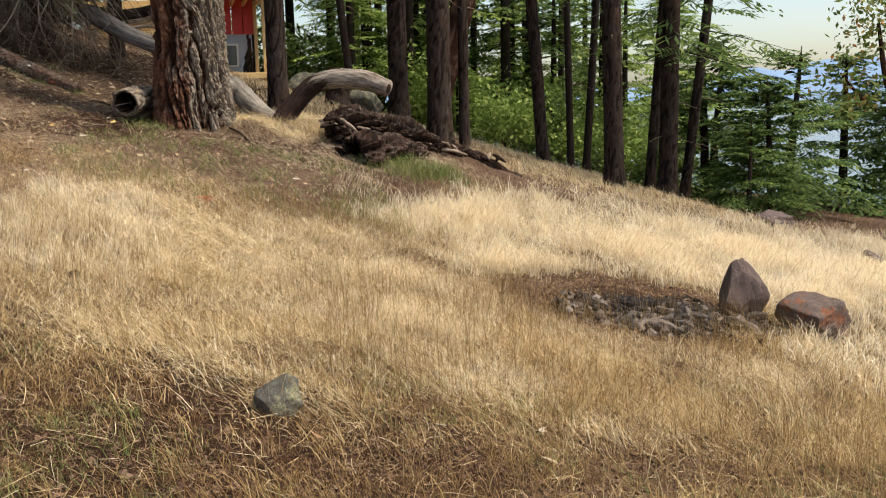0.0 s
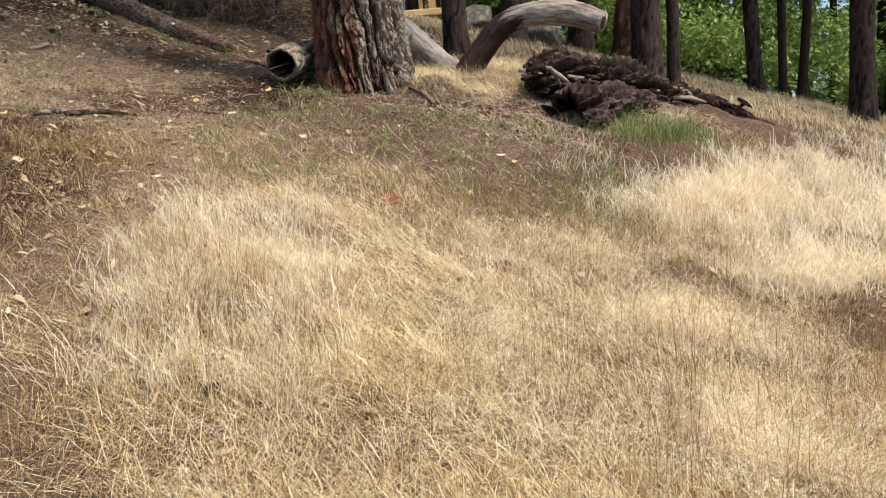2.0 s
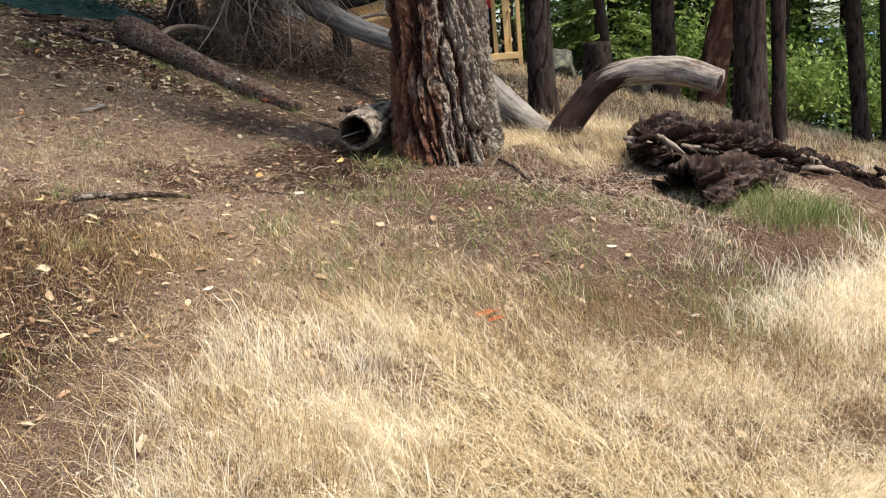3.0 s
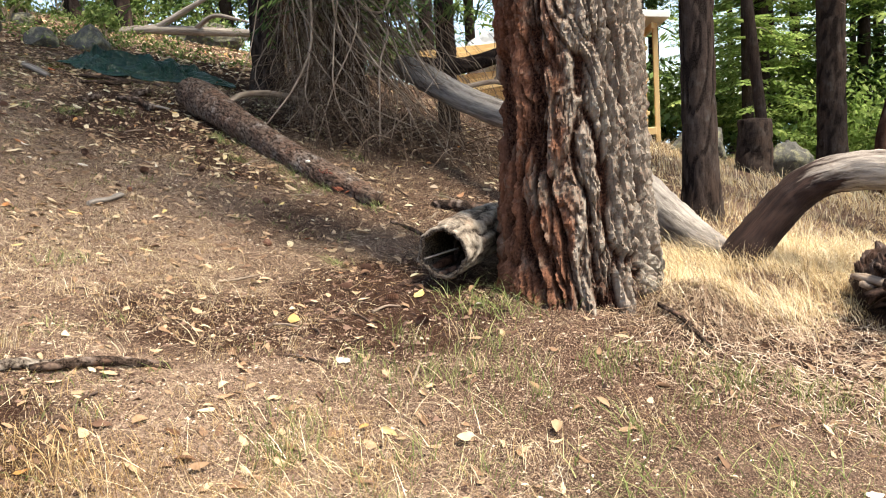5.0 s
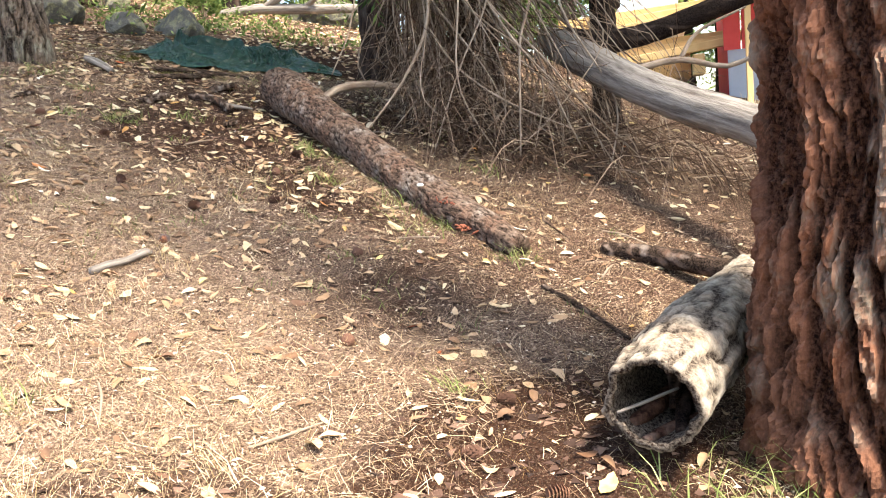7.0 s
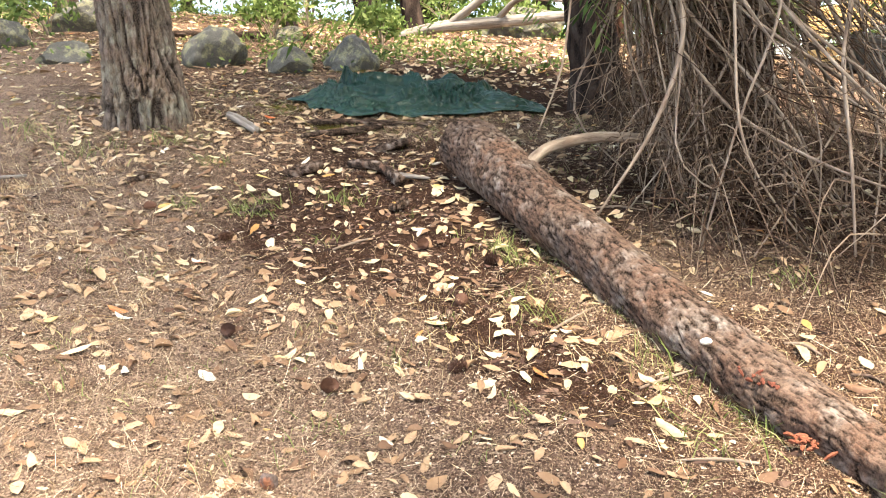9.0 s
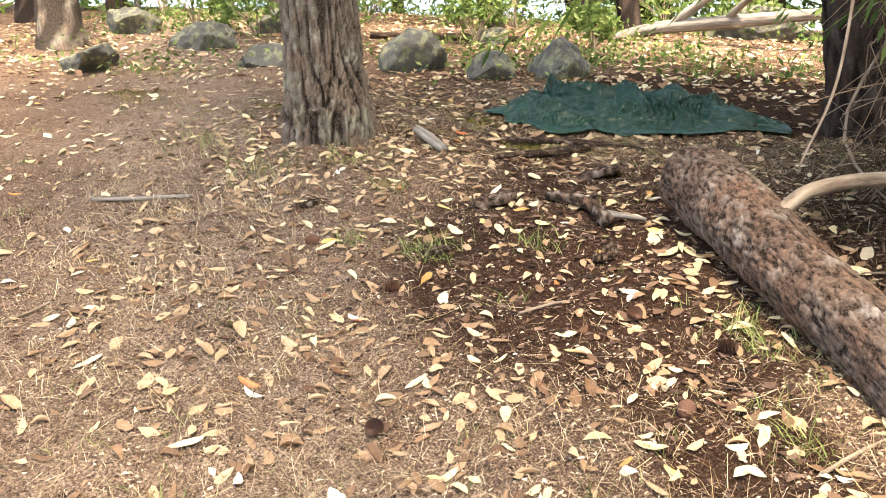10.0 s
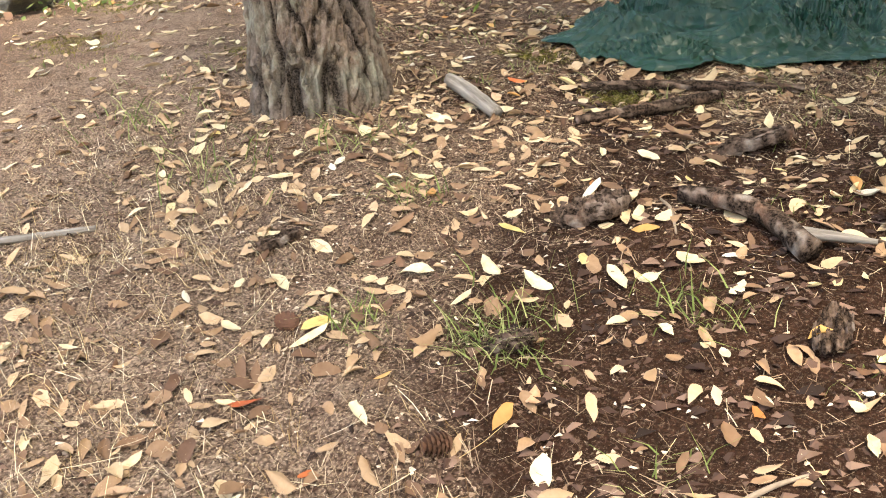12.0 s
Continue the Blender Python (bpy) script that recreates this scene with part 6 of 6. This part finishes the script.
heap = lambda x, y: np.clip(1.4 * blob(x, y, 1.7, 10.4, 1.1, 0.7) + blob(x, y, 2.9, 10.7, 1.2, 0.5), 0, 1)
v, f = chips(scatter(6500, 0.2, 4.6, 9.3, 11.8, heap, rg), 0.02, rg, 0.35)
put_stuff("rot_crumbs", v, f, DUFF, "red-brown crumbs of rotten wood before the fallen log", "litter")
v, f = strips(scatter(9000, 0.2, 4.6, 9.3, 11.8, heap, rg), 0.08, 0.003, rg, 0.01, 0.35, 0.06)
put_stuff("wood_shreds", v, f, FRAGMENTS, "pale shreds of wood and straw before the fallen log", "litter")

# the bare patch and the thin grass where the meadow begins
bare = lambda x, y: soft_box(x, y, -1.9, 3.6, 0.6, 4.4) * (0.35 + 0.65 * patches(x, y, 0.33, 4.4))
v, f = strips(scatter(34000, -2.6, 4.2, 0.2, 5.0, bare, rg), 0.06, 0.0022, rg, 0.008, 0.4, 0.05)
put_stuff("trodden_litter", v, f, DUFF, "brown broken straw matted over reddish soil", "litter")
v, f = chips(scatter(34000, -2.6, 4.2, 0.2, 5.0, bare, rg), 0.016, rg, 0.5)
put_stuff("dark_crumbs", v, f, CHIPS, "dark crumbs of soil and bark in thin grass", "litter")
v, f = strips(scatter(1300, -2.6, 4.6, 0.2, 5.4, lambda x, y: bare(x, y) * patches(x, y, 0.5, 1.2), rg), 0.12, 0.0019, rg, 0.012, 0.35, 0.04)
put_stuff("fallen_straw", v, f, STRAW, "long pale straws fallen over the thin grass", "litter")
put_grass("thin_grass", [
    tufts(scatter(1500, -2.2, 4.2, 0.4, 5.0, lambda x, y: bare(x, y) * patches(x, y, 0.28, 8.1) ** 1.5, rg), 14, 0.035, 0.10, 0.75, 0.0026, rg),
    tufts(scatter(1300, 0.3, 5.6, 0.6, 6.4, lambda x, y: soft_box(x, y, 0.6, 5.0, 0.8, 6.0) * patches(x, y, 0.4, 5.1), rg), 7, 0.07, 0.40, 0.30, 0.0018, rg),
], RUSSET, "short brown tufts and thin dark seed stalks in the meadow")
put_grass("young_grass", [tufts(scatter(620, -1.8, 4.0, 0.4, 4.4, lambda x, y: bare(x, y) * patches(x, y, 0.31, 2.6) ** 2, rg), 16, 0.04, 0.085, 0.7, 0.0035, rg)], GREEN_GRASS, "small yellow-green tufts in the thin grass")


# ---- fallen leaves ----
def leaves(p, size, r, lift=0.008):
    """Curled leaves with a midrib: five corners a row, seven rows, uneven edges."""
    n = len(p)
    t = np.linspace(0, 1, 7)
    w = 0.235 * np.sin(np.pi * np.clip(t * 0.97 + 0.015, 0, 1)) ** 0.62 * (1.12 - 0.3 * t)
    w[0], w[-1] = 0.010, 0.004
    k = len(t)
    t = t - 0.5
    s = size * (0.5 + 0.85 * r.random(n))
    a = r.random(n) * 6.28
    cup = r.normal(0.15, 0.38, n)
    arc = r.normal(0.05, 0.32, n)
    slim = 0.6 + 0.6 * r.random(n)
    hook = r.normal(0, 0.14, n)
    twist = r.normal(0, 0.5, n)
    roll, pitch = r.normal(0, 0.2, n), r.normal(0, 0.15, n)
    edge = 1 + 0.13 * r.normal(0, 1, (n, k, 5))
    edge[:, :, 2] = 1
    loc = np.zeros((n, k, 5, 3))
    for c, sx in enumerate((-1, -0.55, 0, 0.55, 1)):
        across = sx * w[None, :] * slim[:, None] * edge[:, :, c]
        up = (abs(sx) ** 1.6) * cup[:, None] * w[None, :]
        tw = twist[:, None] * t[None, :]
        loc[:, :, c, 0] = t[None, :]
        loc[:, :, c, 1] = across * np.cos(tw) - up * np.sin(tw) + hook[:, None] * (t[None, :] ** 2 - 0.1)
        loc[:, :, c, 2] = across * np.sin(tw) + up * np.cos(tw) + arc[:, None] * t[None, :] ** 2 + 0.02 * (edge[:, :, c] - 1)
    loc = loc.reshape(n, -1, 3) * s[:, None, None]
    x, y, z = loc[..., 0], loc[..., 1], loc[..., 2]
    y, z = y * np.cos(roll)[:, None] - z * np.sin(roll)[:, None], y * np.sin(roll)[:, None] + z * np.cos(roll)[:, None]
    x, z = x * np.cos(pitch)[:, None] - z * np.sin(pitch)[:, None], x * np.sin(pitch)[:, None] + z * np.cos(pitch)[:, None]
    X = p[:, :1] + x * np.cos(a)[:, None] - y * np.sin(a)[:, None]
    Y = p[:, 1:] + x * np.sin(a)[:, None] + y * np.cos(a)[:, None]
    Z = z - z.min(axis=1, keepdims=True) * 0.85 + lift * r.random((n, 1)) + land(X, Y) + 0.002
    v = np.stack([X, Y, Z], -1).reshape(-1, 3)
    f = [[i * 5 + c, (i + 1) * 5 + c, (i + 1) * 5 + c + 1, i * 5 + c + 1] for i in range(k - 1) for c in range(4)]
    return v, (np.arange(n)[:, None, None] * k * 5 + np.array(f)[None]).reshape(-1, 4)


leafy = lambda x, y: np.clip(0.10 + 0.55 * np.clip((y - 10.5) / 5, 0, 1) + 0.35 * blob(x, y, -5.0, 15.0, 2.6, 2.2) - 0.5 * meadow(x, y), 0.015, 1) * (0.4 + 0.6 * patches(x, y, 0.35, 4.4))
v, f = leaves(scatter(6500, -7.5, 2.5, 7.0, 19.0, lambda x, y: np.clip(leafy(x, y) + 0.1, 0, 1) * np.clip(0.15 + close(x + 0.6, y), 0, 1), rg), 0.062, rg, 0.004)
put_stuff("old_leaf_litter", v, f, LEAF_DULL, "dull brown rotting leaves pressed into the soil", "leaves", True)
v, f = leaves(scatter(3200, -16, -4.0, 14.0, 27.0, lambda x, y: np.clip((y - 15.5 + 0.3 * (-x - 6)) / 3, 0, 1) * (0.3 + 0.7 * patches(x, y, 0.8, 2.4)), rg), 0.095, rg, 0.02)
put_stuff("leaf_litter", v, f, LEAF_HEAP, "thick drift of fallen leaves between the trees", "leaves", True)
v, f = leaves(scatter(4600, -16, -2.0, 14.5, 27.0, lambda x, y: np.clip((y - 15.5 + 0.3 * (-x - 6)) / 3, 0, 1) * (0.3 + 0.7 * patches(x, y, 0.6, 5.4)), rg), 0.095, rg, 0.015)
put_stuff("old_leaf_litter", v, f, LEAF_DULL, "brown rotting leaves under the trees", "leaves", True)
v, f = leaves(scatter(3900, -13.5, 3.0, 7.0, 21.0, leafy, rg), 0.072, rg)
put_stuff("leaf_litter", v, f, LEAF_HEAP, "cream and tan fallen madrone leaves", "leaves", True)
v, f = leaves(scatter(260, -3.5, 3.0, 2.0, 9.5, lambda x, y: 0.25 + 0.75 * (x < -0.9), rg), 0.07, rg, 0.03)
put_stuff("leaf_litter", v, f, LEAF_HEAP, "scattered pale leaves in the dry grass", "leaves", True)
protos = []
for k in range(16):
    v, f = leaves(np.zeros((1, 2)), 0.078, rg, 0.0)
    v[:, 2] -= gz(0, 0)
    protos.append(mesh_of("fallen_leaf", v, f, LEAF_ONE))
for i, (x, y) in enumerate(scatter(290, -6.2, -0.4, 9.8, 15.8, lambda x, y: leafy(x, y) * np.clip(1.3 - np.abs(x + 0.62 * (y - 8.0)) / 2.0, 0, 1), rg)):
    ob = new("fallen_leaf", protos[i % 16])
    nx = (gz(x + 0.05, y) - gz(x - 0.05, y)) / 0.1
    ny = (gz(x, y + 0.05) - gz(x, y - 0.05)) / 0.1
    q = Vector((-nx, -ny, 1)).normalized().to_track_quat("Z", "Y").to_matrix().to_4x4()
    s = 0.75 + 0.6 * rg.random()
    ob.matrix_world = Matrix.Translation((x, y, gz(x, y) + 0.004)) @ q @ pose(0, 0, 0, 0, 0, 360 * rg.random()) @ Matrix.Diagonal((s, s, s, 1))
    tagged(ob, "pale curled madrone leaf lying on the path", "leaf", "fallen leaves")


RED_LEAF = object_material("red_leaf", [(0.0, (0.34, 0.075, 0.025)), (1.0, (0.50, 0.14, 0.04))], 0.55)
for x, y, s in ((0.36, 8.0, 1.7), (0.40, 7.93, 1.3), (-4.79, 13.73, 1.3), (-4.5, 13.65, 1.3), (-4.28, 13.6, 0.8), (-1.5, 11.9, 0.6), (-1.3, 11.6, 0.6), (-5.45, 15.9, 0.9)):
    me = protos[int(abs(x * 7)) % 16].copy()
    me.materials[0] = RED_LEAF
    ob = new("fallen_leaf", me)
    ob.matrix_world = pose(x, y, gz(x, y) + 0.01, 8, -12, 300 * x) @ Matrix.Diagonal((s, s, s, 1))
    tagged(ob, "curled rust-red leaf lying on the ground", "leaf", "red leaves")


# ---- low green plants between the rocks ----
cover = scatter(900, -16, -4.0, 15.5, 27, lambda x, y: np.clip((y - 17.2 + 0.5 * (-x - 7)) / 2, 0, 1) * patches(x, y, 0.9, 3.9) ** 2, rg)
v, f = leaf_cloud(np.column_stack([cover, land(cover[:, 0], cover[:, 1]) + 0.10]), np.array([0.14, 0.14, 0.05]), 8000, 0.035, rg)
put_stuff("ground_cover", v, f, SHRUB_LEAVES, "low green plants among the leaves", "plants")


# ---- sticks, cones, moss ----
def stick(rows, label, mat=None, relief=True):
    pts = [(x, y, gz(x, y) + r * 0.8 + up, r) for x, y, r, up in rows]
    return limb_thing("stick", pts, mat or LOG_BARK, label, 12, 26, flaky(0.18, 0.04, rows[0][0]) if relief else None, category="stick", pname="wood")


stick([(-4.36, 15.24, 0.028, 0.01), (-4.2, 15.2, 0.034, 0.02), (-4.05, 15.17, 0.034, 0.02), (-3.9, 15.07, 0.04, 0.0)], "crooked dead stick on the leaf litter")
stick([(-4.05, 15.18, 0.018, 0.03), (-3.97, 15.13, 0.022, 0.03), (-3.86, 15.16, 0.016, 0.03), (-3.76, 15.2, 0.008, 0.03)], "small bleached twig on the leaf litter", GREY_WOOD)
stick([(-4.98, 15.62, 0.02, 0), (-4.8, 15.85, 0.028, 0.01), (-4.6, 16.15, 0.026, 0.01)], "dead stick below the tarpaulin")
stick([(-5.2, 16.05, 0.02, 0), (-4.85, 16.2, 0.024, 0.01), (-4.35, 16.42, 0.02, 0.01)], "dead stick at the tarpaulin's edge")
stick([(-5.69, 15.72, 0.032, 0.0), (-5.5, 15.6, 0.036, 0.01), (-5.28, 15.5, 0.03, 0.0)], "short grey stick by the fir's foot", GREY_WOOD)
stick([(-6.25, 13.6, 0.013, 0), (-6.05, 13.78, 0.014, 0), (-5.9, 14.0, 0.011, 0)], "thin grey stick in the sparse grass", GREY_WOOD)
stick([(-3.03, 11.77, 0.020, 0.0), (-3.0, 11.87, 0.021, 0.01), (-2.97, 11.98, 0.018, 0.012), (-2.94, 12.08, 0.022, 0.01), (-2.92, 12.12, 0.010, 0.01)], "bleached pale stick on the path", GREY_WOOD)
stick([(-2.2, 9.07, 0.02, 0.0), (-2.08, 9.18, 0.026, 0.004), (-2.0, 9.28, 0.018, 0.0), (-1.9, 9.34, 0.024, 0.0)], "rotten grey stick by the path", HOLLOW_WOOD)
stick([(-2.02, 9.2, 0.02, 0.0), (-1.8, 9.38, 0.022, 0.01), (-1.55, 9.5, 0.015, 0.0)], "thin rotten stick by the path")
stick([(0.76, 10.70, 0.013, 0.05), (0.86, 10.54, 0.014, 0.03), (0.97, 10.36, 0.011, 0.0)], "dark stick against the great fir's foot")
stick([(-8.2, 20.8, 0.05, 0.02), (-9.2, 20.4, 0.06, 0.02), (-10.0, 19.9, 0.045, 0.02)], "dark fallen branch among the rocks")
stick([(-1.0, 12.6, 0.012, 0), (-0.8, 12.3, 0.014, 0.01), (-0.55, 12.0, 0.01, 0)], "thin dead stick on the path")
for i, (x, y) in enumerate(scatter(46, -5.6, 0.6, 9.0, 16.5, near_path, rg)):
    a, L = rg.random() * 6.28, 0.10 + 0.22 * rg.random()
    stick([(x, y, 0.004 + 0.004 * rg.random(), 0.002), (x + math.cos(a) * L / 2, y + math.sin(a) * L / 2 + 0.02, 0.006, 0.006), (x + math.cos(a) * L, y + math.sin(a) * L, 0.003, 0.002)], "thin dry twig on the ground", ROOT_WOOD if i % 2 else LOG_BARK, False)


def drift(x, y, rows, label):
    base = thing("fallen_branch", x, y, gz(x, y), label, "branch")
    for i, limb in enumerate(rows):
        v, f, at = tube(limb, 10, 26, flaky(0.12, 0.08, i + x))
        part("limb", mesh_of("limb", v, f, GREY_WOOD, attrs=at), base)


drift(-6.6, 22.6, [[(-1.6, 0, 0.25, 0.07), (-0.6, 0, 0.3, 0.09), (0.4, 0, 0.2, 0.09), (1.6, 0.1, 0.08, 0.07)], [(-0.3, 0, 0.3, 0.07), (0.3, -0.1, 0.55, 0.06), (0.9, -0.2, 0.8, 0.04)], [(0.5, 0, 0.25, 0.05), (1.0, -0.3, 0.4, 0.04), (1.7, -0.5, 0.2, 0.02)]], "bleached fallen limbs among the trees")


def cone(x, y, s, m):
    bm = bmesh.new()
    for ring in range(7):
        t = ring / 6
        rr = 0.5 * math.sin(math.pi * (0.15 + 0.8 * t)) ** 0.8
        for q in range(8):
            a = (q + 0.5 * (ring % 2)) * math.pi / 4
            c = Vector((math.cos(a) * rr * 0.75, math.sin(a) * rr * 0.75, t * 1.3))
            o = Vector((math.cos(a), math.sin(a), 0.45))
            sd = Vector((-math.sin(a), math.cos(a), 0)) * 0.2
            vs = [bm.verts.new(p) for p in (c - sd - o * 0.2, c + sd - o * 0.2, c + sd * 0.8 + o * 0.3, c - sd * 0.8 + o * 0.3, c - Vector((0, 0, 0.14)))]
            bm.faces.new((vs[0], vs[1], vs[2], vs[3]))
            for i in range(4):
                bm.faces.new((vs[i], vs[4], vs[(i + 1) % 4]))
    me = bpy.data.meshes.new("pine_cone")
    bm.to_mesh(me)
    bm.free()
    me.materials.append(m)
    ob = new("fir_cone", me)
    ob.matrix_world = pose(x, y, gz(x, y) + s * 0.45, 80, 0, 57 * x) @ Matrix.Diagonal((s, s, s, 1))
    return tagged(ob, "small dark brown fir cone on the ground", "cone", "fir cones")


CONE = object_material("cone_scales", [(0.0, (0.06, 0.03, 0.02)), (1.0, (0.16, 0.08, 0.05))], 0.8)
first = cone(-2.93, 13.72, 0.045, CONE)
for x, y in ((-3.13, 12.91), (-2.2, 13.9), (-2.75, 13.2), (-3.4, 14.3), (-2.0, 12.6), (-1.0, 10.9), (-0.7, 10.7), (-0.95, 11.3), (-4.3, 13.9), (-4.9, 14.0), (-3.0, 14.2), (-0.5, 10.4), (-1.7, 11.6), (-0.45, 5.24), (-3.7, 13.1)):
    copy_thing(first, pose(x, y, gz(x, y) + 0.018, 85, 0, 91 * x))


def moss_patch(x, y, a, b, seed):
    r = np.random.default_rng(seed)
    n = 1400
    p = r.normal(0, 0.42, (n, 2)) * np.array([a, b]) + np.array([x, y])
    v, (q, t) = blades(p, 0.035, 0.7, 0.006, r)
    tagged(part("moss", mesh_of("moss", v, [q, t], MOSS, False)), "yellow-green moss patch on the ground", "moss", "moss patches", "stuff")


for i, (x, y, a, b) in enumerate([(-8.9, 15.6, 0.5, 0.35), (-9.8, 16.6, 0.8, 0.4), (-7.2, 15.9, 0.4, 0.3), (-6.2, 18.5, 0.3, 0.3), (-5.4, 20.0, 0.6, 0.5), (-10.4, 19.0, 0.7, 0.4), (-5.0, 16.05, 0.2, 0.15), (-5.72, 16.45, 0.25, 0.15)]):
    moss_patch(x, y, a, b, 200 + i)
rock(-2.98, 12.35, (0.032, 0.026, 0.03), RUST_ROCK, "small brown stone on the path", 60, 0, 0.15)


def bark_chunk(x, y, size, turn, seed, label="rough broken chunk of fallen bark on the leaf mould"):
    """A broken plate of thick bark, ragged at its rim."""
    bm = bmesh.new()
    bmesh.ops.create_icosphere(bm, subdivisions=5, radius=1.0)
    for v in bm.verts:
        p = Vector(v.co)
        a = math.atan2(p.y, p.x)
        rim = 1 + 0.28 * noise.noise((math.cos(a) * 1.6, math.sin(a) * 1.6, seed)) + 0.12 * noise.noise((math.cos(a) * 6, math.sin(a) * 6, seed))
        flat = math.copysign(abs(p.z) ** 0.5, p.z)
        rough = noise.fractal((p.x * 3 + seed, p.y * 8, p.z * 3), 0.7, 2.1, 5)
        v.co = (p.x * rim * size[0], p.y * rim * size[1], (flat * 0.7 + 0.7 * rough) * size[2])
    me = bpy.data.meshes.new("bark_chunk")
    bm.to_mesh(me)
    bm.free()
    heights = np.array([0.5 + 0.5 * noise.fractal((v.co.x * 20, v.co.y * 50, seed), 0.7, 2.1, 4) for v in me.vertices], np.float32)
    at = me.attributes.new("ridge", "FLOAT", "POINT")
    at.data.foreach_set("value", heights)
    me.materials.append(LOG_BARK)
    ob = new("bark_chunk", me)
    ob.matrix_world = pose(x, y, gz(x, y) + size[2] * 0.7, 6, -8, turn)
    tagged(ob, label, "bark chunk", "bark chunks")


bark_chunk(-4.58, 15.0, (0.15, 0.09, 0.035), 35, 3.0)
bark_chunk(-4.40, 14.26, (0.09, 0.05, 0.02), 10, 5.0)
bark_chunk(-5.25, 14.25, (0.08, 0.04, 0.015), 70, 7.0)
bark_chunk(-3.55, 15.35, (0.13, 0.06, 0.03), -30, 9.0)
bark_chunk(-3.75, 14.75, (0.12, 0.05, 0.02), 100, 11.0)
bark_chunk(-4.35, 15.75, (0.20, 0.06, 0.03), 25, 13.0)


def puffball(x, y, z, s):
    bm = bmesh.new()
    bmesh.ops.create_icosphere(bm, subdivisions=3, radius=s)
    for v in bm.verts:
        v.co.z *= 0.55
        v.co *= 1 + 0.1 * noise.noise(v.co * 40)
    me = bpy.data.meshes.new("fungus")
    bm.to_mesh(me)
    bm.free()
    for p in me.polygons:
        p.use_smooth = True
    m = material("pale_fungus", 0.6)
    k = Nodes(m)
    k.colour(k.mix(k.noise(60, 3), (0.66, 0.62, 0.50), (0.82, 0.78, 0.68)))
    me.materials.append(m)
    ob = new("fungus", me)
    ob.location = (x, y, z)
    tagged(ob, "small pale round fungus on the fallen log", "fungus")


puffball(-1.845, 12.85 + 0.62, 2.2, 0.022)
